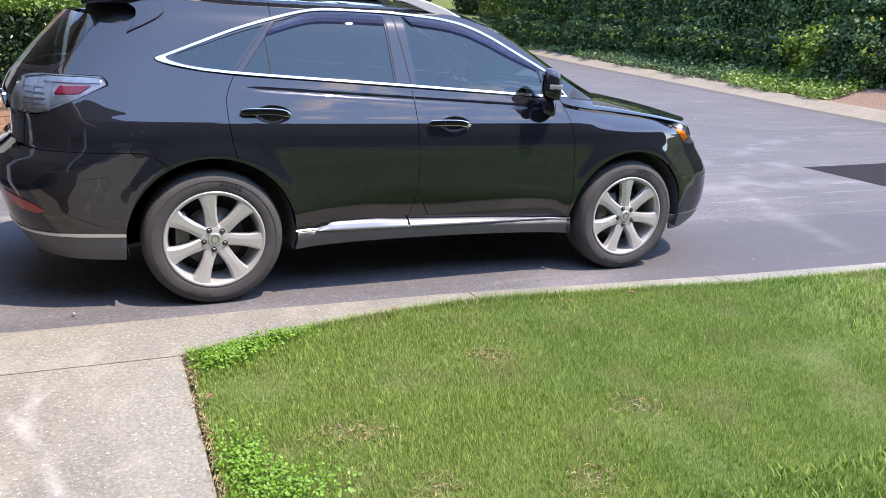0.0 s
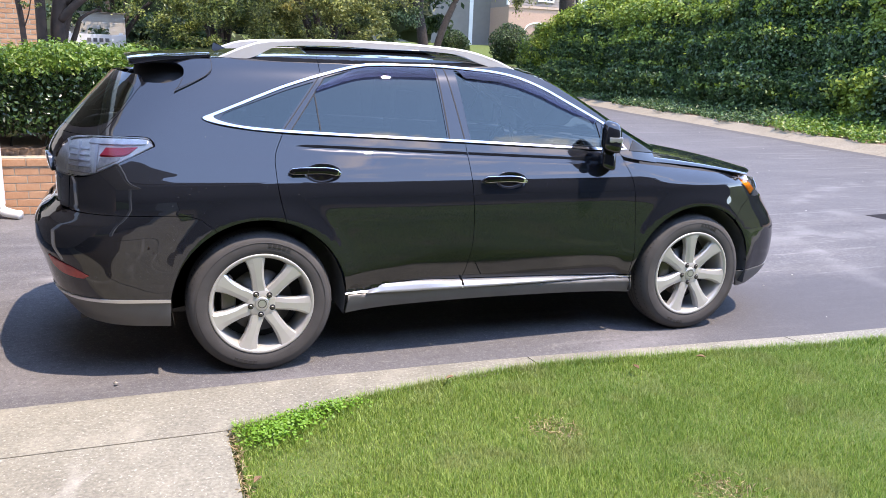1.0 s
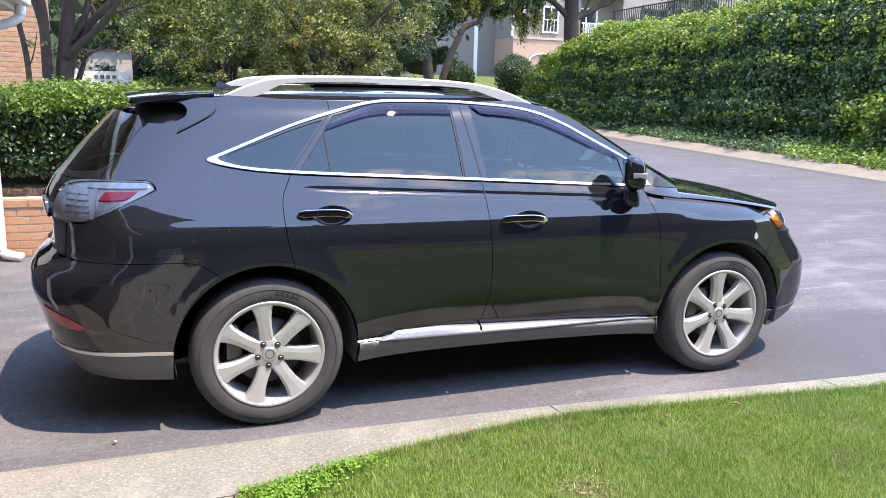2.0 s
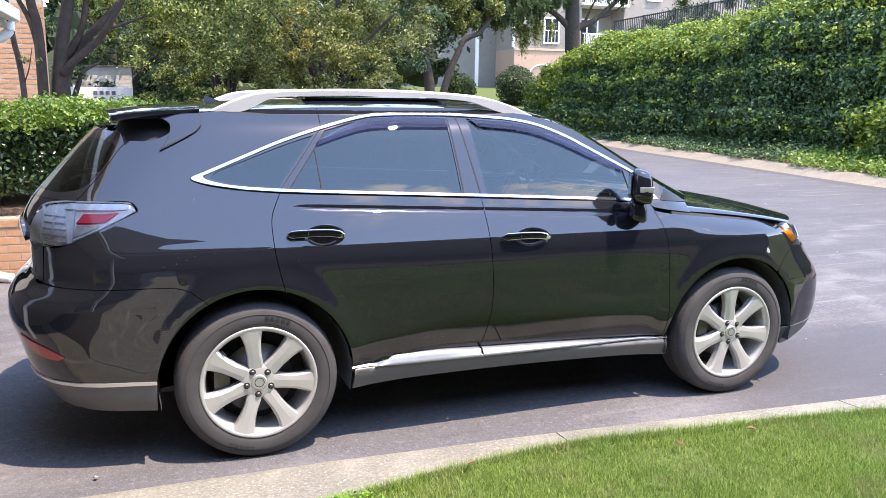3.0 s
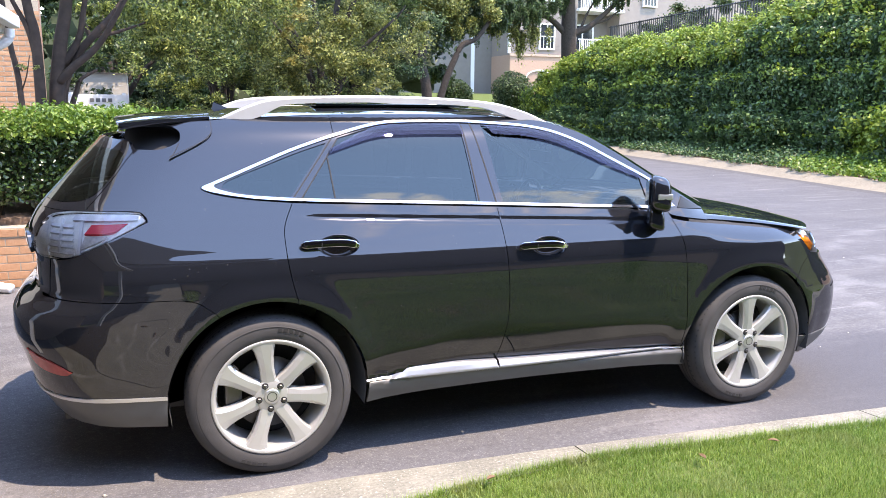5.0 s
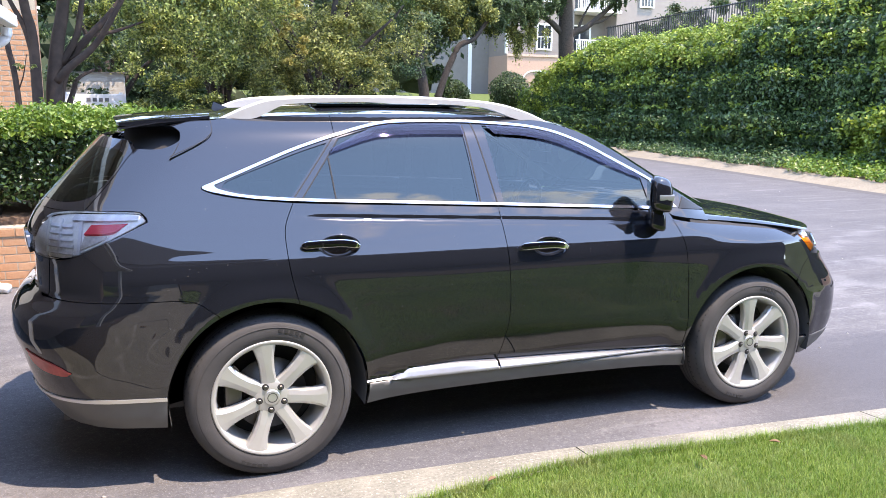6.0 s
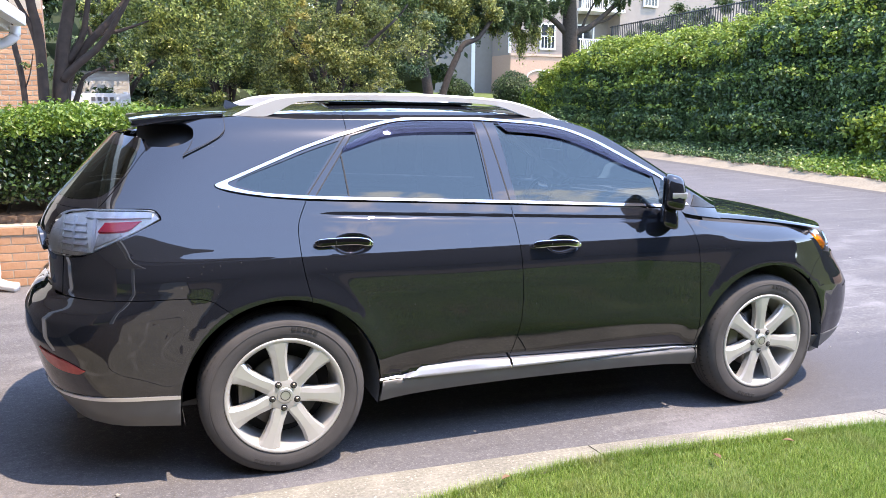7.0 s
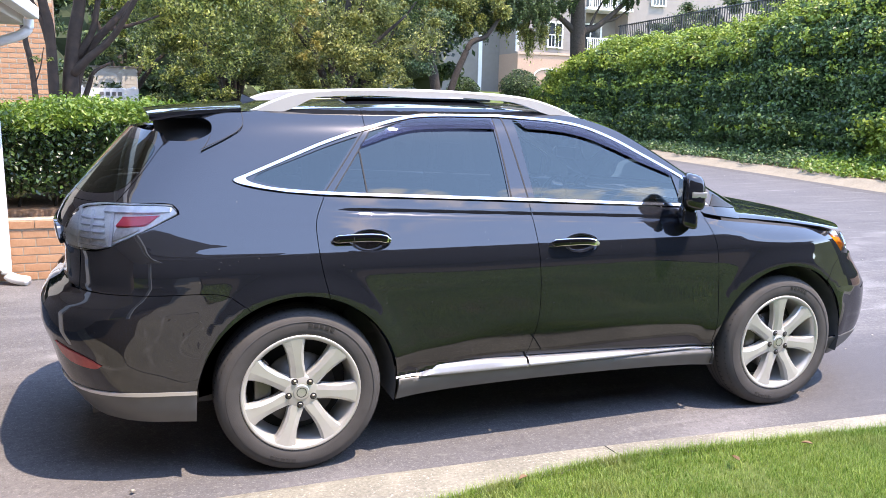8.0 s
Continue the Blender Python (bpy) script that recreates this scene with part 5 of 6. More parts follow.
def build_wheel(m, spin):
    """A wheel whose face looks to -y before the pose m; spin turns its spokes."""
    R, W = .372, .118
    prof = [(.262, .012), (.272, .004), (.290, .0), (.318, -.002), (.340, .003), (.356, .014), (.366, .032), (.371, .055), (.373, .085), (.373, .150), (.371, .185), (.356, .222), (.318, .236), (.27, .23)]
    wheel = part("wheel", placed(lathe(prof), m), RUBBER, car, "silver seven-spoke alloy wheel with black tyre", smooth=True)
    # tread grooves and shoulder sipes
    grooves = []
    for y in (.085, .118, .150):
        grooves.append(lathe([(.3736, y - .004), (.3736, y + .004)], 64))
    part("groove", placed(joined(*grooves), m), LINER, wheel)
    sv, sf = [], []
    for i in range(72):
        a = 2 * math.pi * i / 72
        for (r0, y0, r1, y1) in ((.3600, .0185, .3745, .080),):
            d = .0045
            o = len(sv)
            for r, y in ((r0, y0), (r1, y1)):
                for e in (-d, d):
                    sv.append((r * math.cos(a) - e * math.sin(a), y - .001, r * math.sin(a) + e * math.cos(a)))
            sf.append((o, o + 1, o + 3, o + 2))
    part("sipe", placed((sv, sf), m), LINER, wheel)
    part("bead_ring", placed(lathe([(.327, -.0035), (.330, -.0015), (.333, -.001)], 64), m), RUBBER, wheel, smooth=True)
    # side wall marks
    for base in (84, 264):
        for j in range(5):
            a0 = base - j * 4.6
            bar = [(r * math.cos(radians(a)), y, r * math.sin(radians(a))) for y in (-.0040, -.0015) for r in (.306, .322) for a in (a0, a0 - 3.2)]
            part("marking", placed((bar, [(0, 1, 3, 2), (4, 6, 7, 5), (0, 4, 5, 1), (2, 3, 7, 6), (0, 2, 6, 4), (1, 5, 7, 3)]), m), MARK, wheel)
    # rim
    part("rim", placed(lathe([(.266, .010), (.268, .004), (.262, .000), (.252, .004), (.244, .014), (.238, .05), (.225, .14), (.235, .21)]), m), ALLOY, wheel, smooth=True)
    for s in range(7):
        a = radians(spin) + 2 * math.pi * s / 7
        turn = Matrix.Rotation(-a, 4, "Y")
        # along the spoke: distance, half width, height of the face, chamfer
        st = [(.045, .032, .022, .006), (.085, .034, .018, .007), (.13, .032, .012, .009), (.18, .036, .008, .010), (.22, .045, .006, .010), (.258, .059, .004, .008)]
        vs, fs = [], []
        for i, (r, h, y, c) in enumerate(st):
            skew = -.012 * (r - .05) / .2
            vs += [(r, y + .045, -h + skew), (r, y + c, -h + skew), (r, y, -h + c * 1.3 + skew), (r, y - .0, h * .25 + skew), (r, y + .006, h - c * .5 + skew), (r, y + .014, h + skew), (r, y + .045, h + skew)]
        for i in range(len(st) - 1):
            for j in range(6):
                fs.append((i * 7 + j, i * 7 + j + 1, (i + 1) * 7 + j + 1, (i + 1) * 7 + j))
        fs += [tuple(range(7)), tuple(reversed([35 + j for j in range(7)]))]
        part("spoke", placed((vs, fs), m @ turn), ALLOY, wheel)
    hub = part("hub", placed(lathe([(.082, .05), (.080, .026), (.070, .020), (.036, .018)], 40), m), ALLOY, wheel, smooth=True)
    part("centre_cap", placed(lathe([(.036, .020), (.035, .014), (.030, .012), (.0005, .012)], 32), m), SATIN, hub, smooth=True)
    part("badge", placed(lathe([(.023, .0105), (.019, .0105)], 24), m), ALLOY_DARK, hub)
    for s in range(5):
        a = radians(spin + 20) + 2 * math.pi * s / 5
        c = Matrix.Translation((.058 * math.cos(a), 0, .058 * math.sin(a)))
        part("nut_well", placed(lathe([(.0155, .0185), (.013, .0182), (.0005, .0182)], 16), m @ c), LINER, hub)
        part("lug_nut", placed(lathe([(.0105, .03), (.0100, .012), (.007, .009), (.0005, .009)], 6), m @ c), STEEL, hub)
    disc = part("brake_disc", placed(lathe([(.165, .10), (.165, .085), (.09, .085), (.085, .07), (.0005, .07)], 40), m), STEEL, wheel, smooth=True)
    bm = box_bm(-.20, -.125, .06, .14, -.08, .08, .015)
    for v in bm.verts:
        v.co = m @ v.co
    part("caliper", bm, STEEL, disc)
    part("valve", placed(tube([(.232 * math.cos(radians(spin + 35)), .02, .232 * math.sin(radians(spin + 35))), (.205 * math.cos(radians(spin + 35)), .005, .205 * math.sin(radians(spin + 35)))], .004, 6), m), TRIM, wheel)
    part("backing", placed(lathe([(.230, .175), (.10, .178), (.0005, .178)], 40), m), LINER, wheel, smooth=True)
    return wheel


for cx, spin in ((0.0, 100), (2.74, 97)):
    build_wheel(Matrix.Translation((cx, .012, .372)) @ Matrix.Diagonal((1.03, 1, 1.03, 1)), spin)
    build_wheel(Matrix.Translation((cx, 2 * HALF - .012, .372)) @ Matrix.Rotation(math.pi, 4, "Z") @ Matrix.Diagonal((1.03, 1, 1.03, 1)), spin)

# ---------- hedges, shrubs and trees ----------
def hull_points(n, inside, lo, hi, seed, deep=.16):
    """Random places near the skin of a body given by a signed function (below 0 inside), with outward normals."""
    rng = np.random.default_rng(seed)
    out_p, out_n, have = [], [], 0
    lo, hi = np.array(lo, float), np.array(hi, float)
    while have < n:
        p = rng.uniform(lo, hi, (n * 2, 3))
        d = inside(p)
        k = np.abs(d) < deep
        p, d = p[k], d[k]
        g = np.stack([inside(p + np.eye(3)[i] * .02) - d for i in range(3)], 1)
        g /= np.linalg.norm(g, axis=1)[:, None] + 1e-9
        out_p.append(p)
        out_n.append(g)
        have += len(p)
    return np.concatenate(out_p)[:n], np.concatenate(out_n)[:n]


def wob(p, f, seed=0):
    """Cheap smooth unevenness."""
    return (np.sin(p[:, 0] * f + seed) * np.sin(p[:, 1] * f * 1.13 + 1.7 + seed) + np.sin(p[:, 2] * f * 1.31 + seed * 2 + p[:, 0] * f * .6)
            + .6 * np.sin(p[:, 0] * f * 2.3 + p[:, 1] * f * 1.9 + p[:, 2] * f * 2.1 + seed))


def box_field(x0, x1, y0, y1, z0, z1, soft, rough, f, seed):
    c = np.array([(x0 + x1) / 2, (y0 + y1) / 2, (z0 + z1) / 2])
    h = np.array([(x1 - x0) / 2, (y1 - y0) / 2, (z1 - z0) / 2]) - soft

    def d(p):
        q = np.abs(p - c) - h
        return np.linalg.norm(np.maximum(q, 0), axis=1) + np.minimum(q.max(1), 0) - soft + rough * wob(p, f, seed)
    return d


def skin_box(x0, x1, y0, y1, z0, z1, shrink):
    return box_bm(x0 + shrink, x1 - shrink, y0 + shrink, y1 - shrink, z0, z1 - shrink, shrink * .6)


# clipped hedge in the brick planter
hedge = thing("clipped_hedge", (-1.9, 5.4, .6), "clipped dark green hedge with bright yellow-green leaves on top", "hedge")
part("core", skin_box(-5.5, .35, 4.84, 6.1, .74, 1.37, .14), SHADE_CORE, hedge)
hf = box_field(-5.5, .35, 4.77, 6.15, .5, 1.395, .15, .035, 5, 2)
p, n = hull_points(26000, hf, (-2.6, 4.5, .75), (.6, 6.4, 1.8), 21)
# leaves above about z 1.365 take the yellow-green colour
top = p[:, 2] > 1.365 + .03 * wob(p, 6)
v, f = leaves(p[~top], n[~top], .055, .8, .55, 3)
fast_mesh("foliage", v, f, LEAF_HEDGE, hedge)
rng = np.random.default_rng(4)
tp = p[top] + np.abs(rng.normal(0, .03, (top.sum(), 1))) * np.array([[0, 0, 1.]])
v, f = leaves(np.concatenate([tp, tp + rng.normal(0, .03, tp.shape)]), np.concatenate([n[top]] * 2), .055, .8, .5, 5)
fast_mesh("top_foliage", v, f, LEAF_TOP, hedge, "yellow-green leaves on top of the hedge")
for k in range(9):
    x = -2.4 + .31 * k
    part("stem", tube([(x, 4.95, .6), (x + .05, 4.97, .8), (x - .04, 5.1, 1.1)], .014, 6), BARK, hedge)

# the tall hedge across the drive
def tall_top(y):
    return np.interp(y, [4, 8, 12, 15.3, 16.2, 17.3, 18.3, 18.9, 21.6, 24, 26.4, 28, 29.9, 30.7, 32], [5.3, 5.2, 4.9, 4.6, 4.5, 4.4, 4.2, 3.95, 3.97, 4.05, 4.05, 3.75, 3.2, 2.9, 2.2])


def hedge_x(y):
    return np.interp(y, [4, 12, 20, 31], [15.6, 15.9, 16.4, 16.6])


def hedge_lean(z):
    return 1.35 * np.maximum(z / 4, 0) ** 1.7


def tall_field(p):
    c = hedge_x(p[:, 1])
    dx = np.maximum(c + .25 * np.sin(p[:, 1] * 1.1) + hedge_lean(p[:, 2]) - p[:, 0], p[:, 0] - c - 3.2)
    dz = p[:, 2] - tall_top(p[:, 1])
    dy = np.maximum(p[:, 1] - 32.0, -2 - p[:, 1])
    q = np.stack([dx, dz, dy], 1) + .5
    return (np.linalg.norm(np.maximum(q, 0), axis=1) + np.minimum(q.max(1), 0) - .5 + .15 * wob(p * np.array([1, 1, .5]), 2.2, 1) + .12 * wob(p * np.array([1, 1, .7]), 4.6, 3)
            + .06 * wob(p, 10, 6))


def kerb_x_np(y):
    return np.interp(y, [b for a, b in FAR_KERB], [a for a, b in FAR_KERB])


tall = thing("tall_hedge", (17, 16, .4), "tall overgrown green hedge hung with vines along the drive", "hedge")
ys = np.arange(-2, 31.8, .6)
zs = np.linspace(0, 1, 12)
vs, fs = [], []
for y in ys:
    t = float(tall_top(y)) - .42
    for k in zs:
        vs.append((float(hedge_x(y)) + .42 + .25 * math.sin(y * 1.1) + float(hedge_lean(t * k)), y, t * k))
    vs.append((float(hedge_x(y)) + 2.8, y, t))
    vs.append((float(hedge_x(y)) + 2.8, y, 0))
w = len(zs) + 2
for j in range(len(ys) - 1):
    for i in range(w - 1):
        fs.append((j * w + i, (j + 1) * w + i, (j + 1) * w + i + 1, j * w + i + 1))
fs += [tuple(range(w)), tuple(reversed([(len(ys) - 1) * w + i for i in range(w)]))]
# dark body behind the leaves, painted as the hedge's inner shade
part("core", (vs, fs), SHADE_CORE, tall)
p, n = hull_points(210000, tall_field, (14.8, 3.5, .2), (19.0, 32.6, 5.8), 31, .26)
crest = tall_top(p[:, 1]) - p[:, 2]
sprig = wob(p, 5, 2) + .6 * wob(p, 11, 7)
# bright vine strand near y 11; crest and far leaves are coloured as sunlit
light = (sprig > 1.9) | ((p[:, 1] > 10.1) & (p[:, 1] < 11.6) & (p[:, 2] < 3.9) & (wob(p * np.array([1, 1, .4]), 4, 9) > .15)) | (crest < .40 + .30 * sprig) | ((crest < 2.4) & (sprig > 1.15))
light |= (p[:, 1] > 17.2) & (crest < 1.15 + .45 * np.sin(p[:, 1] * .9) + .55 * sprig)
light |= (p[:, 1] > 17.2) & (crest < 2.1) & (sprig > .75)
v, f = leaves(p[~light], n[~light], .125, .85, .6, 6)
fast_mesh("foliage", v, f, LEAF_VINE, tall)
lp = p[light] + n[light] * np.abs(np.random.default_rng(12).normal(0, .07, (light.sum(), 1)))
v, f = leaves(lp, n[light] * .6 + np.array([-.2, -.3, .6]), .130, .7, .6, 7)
fast_mesh("vine", v, f, LEAF_SUNNY, tall, "bright vine strand and crest leaves coloured as sunlit")
# loose shoots standing out of the crest
rng = np.random.default_rng(33)
spray = []
for k in range(70):
    y = rng.uniform(9.5, 29.5)
    z = float(tall_top(y))
    x = float(hedge_x(y)) + 1.0 + rng.uniform(-.2, .8)
    pts = [(x, y, z - .25), (x + rng.uniform(-.1, .1), y + rng.uniform(-.1, .1), z + .05), (x + rng.uniform(-.3, .2), y + rng.uniform(-.3, .3), z + rng.uniform(.12, .38))]
    line = np.array(catmull(pts, 8))[6:]
    spray.append(np.repeat(line, 5, 0) + rng.normal(0, .045, (len(line) * 5, 3)))
spray = np.concatenate(spray)
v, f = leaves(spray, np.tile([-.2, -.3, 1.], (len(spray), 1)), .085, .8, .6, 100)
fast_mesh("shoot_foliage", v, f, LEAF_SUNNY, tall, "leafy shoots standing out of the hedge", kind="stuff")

# ivy on the verge
rng = np.random.default_rng(8)
iy = rng.uniform(8.7, 30, 30000)
ix = kerb_x_np(iy) + .55 + .15 * np.sin(iy * 2.1) + .1 * np.sin(iy * 5.3) + rng.beta(1.2, 1.2, len(iy)) * 2.0
iz = np.array([verge_z(a, b) for a, b in zip(ix, iy)]) + np.abs(rng.normal(0, .10, len(iy))) + .03
for near, mat, word in ((iy < 12.5, LEAF_TOP, "bright"), (iy >= 12.5, LEAF_VINE, "dark")):
    v, f = leaves(np.stack([ix, iy, iz], 1)[near], np.tile([-.2, -.2, 1.], (near.sum(), 1)), .085, .6, .7, 9)
    tagged(fast_mesh("ground_ivy", v, f, mat, kind="stuff"), "low " + word + " green ivy spilling towards the far kerb", "ground cover", kind="stuff")


def crown(n, blobs, size, mat, parent, seed, slim=.5, droop=0.0, name="crown"):
    """Leaves in many small uneven clumps round the given (centre, radius) clusters."""
    rng = np.random.default_rng(seed)
    ps, ns = [], []
    w = np.array([b[3] ** 2 for b in blobs])
    counts = (n * w / w.sum()).astype(int)
    for b, c in zip(blobs, counts):
        m = max(5, c // 380)
        d = rng.normal(0, 1, (m, 3))
        d /= np.linalg.norm(d, axis=1)[:, None]
        clump = np.array(b[:3]) + d * b[3] * rng.uniform(.55, 1.05, (m, 1)) * np.array([1, 1, .8])
        i = rng.integers(0, m, c)
        q = clump[i] + rng.normal(0, 1, (c, 3)) * (b[3] * rng.uniform(.05, .20, (m, 1)))[i] * np.array([1, 1, .7])
        q[:, 2] -= droop * np.abs(rng.normal(0, .25, c))
        ps.append(q)
        ns.append(d[i] * .6 + np.array([0, 0, .7]))
    v, f = leaves(np.concatenate(ps), np.concatenate(ns), size, .7, slim, seed + 1, droop)
    return fast_mesh(name, v, f, mat, parent)


def limb(points, r0, r1, mat, parent, name="limb"):
    pts = catmull(points, 5)
    return part(name, tube(pts, [r0 + (r1 - r0) * i / (len(pts) - 1) for i in range(len(pts))], 9), mat, parent, smooth=True)


# crape myrtle behind the clipped hedge
myrtle = thing("crape_myrtle", (-1.8, 10.1, 0), "multi-stemmed tree with smooth brown bark behind the hedge", "tree")
for r0, r1, pts in ((.085, .06, [(-1.90, 10, 0), (-1.89, 10, 1.6), (-1.90, 10, 2.6), (-1.98, 10, 3.1), (-2.12, 10, 4.6)]),
                    (.125, .08, [(-1.72, 10.1, 0), (-1.68, 10.1, 1.6), (-1.62, 10.1, 2.2), (-1.56, 10.1, 2.6), (-1.46, 10.1, 3.1), (-1.30, 10.0, 4.4)]),
                    (.08, .04, [(-1.70, 10.2, 0), (-1.62, 10.2, 1.6), (-1.43, 10.2, 2.25), (-1.12, 10.2, 2.65), (-.76, 10.3, 3.07), (-.2, 10.4, 3.9)])):
    limb(pts, r0, r1, BARK_SMOOTH, myrtle, "trunk")
for r0, r1, pts in ((.07, .03, [(-1.63, 10.05, 1.95), (-1.38, 10.0, 2.2), (-1.07, 10.0, 2.48), (-.80, 9.9, 2.88), (-.4, 9.9, 3.6)]),
                    (.06, .03, [(-1.56, 10.1, 2.2), (-1.32, 10.1, 2.6), (-1.22, 10.1, 3.04), (-1.0, 10.1, 4.2)]),
                    (.05, .02, [(-1.89, 10, 2.2), (-1.99, 10, 2.7), (-2.2, 10, 3.2), (-2.4, 10, 4.0)]),
                    (.05, .02, [(-1.60, 10.3, 1.3), (-1.42, 10.3, 1.8), (-1.34, 10.3, 2.0), (-1.1, 10.4, 2.15)]),
                    (.04, .015, [(-1.12, 10.2, 2.65), (-.8, 10.3, 2.72), (-.35, 10.4, 2.9)])):
    limb(pts, r0, r1, BARK_SMOOTH, myrtle)
# the last three clumps sit out of view, added to shade the trunks
crown(72000, [(0.2, 11, 3.6, 1.1), (1.1, 11.5, 3.2, 1.0), (.6, 11.2, 2.3, .6), (1.6, 12, 4.6, 1.2), (-.3, 11, 2.7, .5), (-1.2, 11, 3.4, .5), (-1.0, 11, 2.75, .35), (-.9, 11.5, 2.3, .3), (-.2, 11.2, 3.2, .55), (-.8, 9.1, 5.4, 1.1), (-1.4, 9.1, 5.3, 1.0), (-.1, 9.3, 4.9, .9)],
      .066, LEAF_TREE, myrtle, 41)
shrub = thing("thin_trunk_tree", (-2.05, 9.5, 0), "slender brown trunk against the brick wall", "tree")
limb([(-2.05, 9.5, 0), (-2.09, 9.5, 1.65), (-2.13, 9.5, 2.17), (-2.18, 9.5, 2.5), (-2.35, 9.5, 4.2)], .043, .036, BARK_SMOOTH, shrub, "trunk")
limb([(-2.10, 9.5, 1.75), (-2.00, 9.45, 2.0), (-1.93, 9.4, 2.3)], .012, .006, BARK_SMOOTH, shrub)
crown(3500, [(-2.6, 9.2, 4.7, .9)], .06, LEAF_TREE, shrub, 43)
crown(90, [(-1.97, 9.42, 2.1, .16)], .05, LEAF_TREE, shrub, 44, name="twig_leaves")


def tree(x, y, base, height, spread, mat, n, size, seed, label, low=2.0, droop=0.0, bark=BARK, trunk=.2, skirt=0):
    t = thing("tree", (x, y, base), label, "tree")
    r = random.Random(seed)
    fork = base + low * .9
    limb([(x, y, base - .3), (x + r.uniform(-.1, .1), y, base + low * .5), (x + r.uniform(-.2, .2), y, fork)], trunk, trunk * .75, bark, t, "trunk")
    blobs = []
    for k in range(7):
        a = k * 2.4 + r.uniform(-.4, .4)
        d = spread * r.uniform(.35, .8)
        end = (x + math.cos(a) * d, y + math.sin(a) * d, base + height * r.uniform(.45, .9))
        mid = (x + math.cos(a) * d * .4, y + math.sin(a) * d * .4, fork + (end[2] - fork) * .55)
        limb([(x, y, fork - .2), mid, end], trunk * .5, trunk * .12, bark, t)
        blobs.append((*end, spread * r.uniform(.38, .55)))
        a += 1.1
        blobs.append((x + math.cos(a) * d * .9, y + math.sin(a) * d * .9, base + low + (height - low) * r.uniform(0.05, .45), spread * r.uniform(.3, .45)))
    blobs.append((x, y, base + height * .85, spread * .5))
    for k in range(skirt):      # low boughs towards the drive
        a = math.pi * (1.08 + .84 * (k + .5) / skirt)
        blobs.append((x + math.cos(a) * spread * .75, y + math.sin(a) * spread * .6, base + 1.0 + 1.9 * ((k * 5) % 7) / 6, spread * r.uniform(.26, .38)))
    crown(n, blobs, size, mat, t, seed, droop=droop)
    return t


fresh_tree = tree(3.6, 15.5, 0, 6.5, 2.3, LEAF_YELLOW, 70000, .075, 51, "leafy tree with yellow-green foliage behind the drive", 1.6, skirt=9)
crown(3600, [(2.3, 13, 4.0, .36), (2.26, 13, 3.6, .36), (2.45, 13, 3.2, .34), (2.5, 13, 2.85, .30), (2.42, 13, 2.55, .22)], .058, LEAF_GOLD, fresh_tree, 66, name="gold_foliage")
tree(1.6, 19, 0, 7.5, 2.8, LEAF_TREE, 70000, .080, 52, "leafy green tree in the row behind the drive", 1.4, skirt=9)
tree(5.6, 21, 0, 7.0, 2.45, LEAF_OAK, 60000, .088, 53, "dark green tree in the row behind the drive", 1.5, skirt=9)
def grown(base, label, limbs, crowns):
    """A tree with its own limbs (radius, radius, points) and crowns (leaves, size, droop, material, blobs)."""
    t = thing("tree", base, label, "tree")
    for k, (r0, r1, pts) in enumerate(limbs):
        limb(pts, r0, r1, BARK, t, "trunk" if k == 0 else "limb")
    for k, (n, size, droop, mat, blobs) in enumerate(crowns):
        crown(n, blobs, size, mat, t, 540 + k + int(base[0]), droop=droop)
    return t


grown((9.5, 25, .2), "soft green tree with two leaning stems in the row", [
    (.22, .12, [(9.5, 25, -.1), (9.47, 25, 2.1), (9.15, 25, 3.4), (8.9, 25, 4.1), (8.6, 25, 5.6)]),
    (.15, .07, [(9.6, 25, .2), (10.14, 25, 2.2), (10.6, 25, 3.3), (10.9, 25, 3.8), (11.46, 25, 4.05), (12.2, 25.2, 4.9)]),
    (.12, .05, [(9.3, 25, 2.9), (9.45, 25, 4.0), (9.85, 25.3, 5.3)]),
    (.09, .04, [(8.95, 25, 4.0), (8.3, 24.8, 4.6), (7.6, 24.8, 5.2)])],
    [(34000, .115, .5, LEAF_YELLOW, [(8.3, 24.6, 4.9, .9), (7.5, 25, 4.2, .9), (9.2, 24.6, 5.6, 1.0), (10.4, 25, 5.2, .8), (10.9, 25.2, 4.6, .55), (7.2, 24.8, 2.9, .7), (8.1, 25.2, 3.6, .5), (11.8, 25.2, 5.2, .7)]),
     (46000, .12, .8, LEAF_OAK, [(9.2, 26, 5.4, .6), (10.4, 26, 5.3, .6), (11.4, 26, 5.2, .55), (12.2, 26, 5.3, .5), (8.5, 26.0, 6.6, 1.5), (10.5, 26, 6.6, 1.5), (12.2, 26, 6.2, 1.1), (12.8, 26.2, 5.3, .6), (6.8, 25.5, 6.2, 1.2)])])
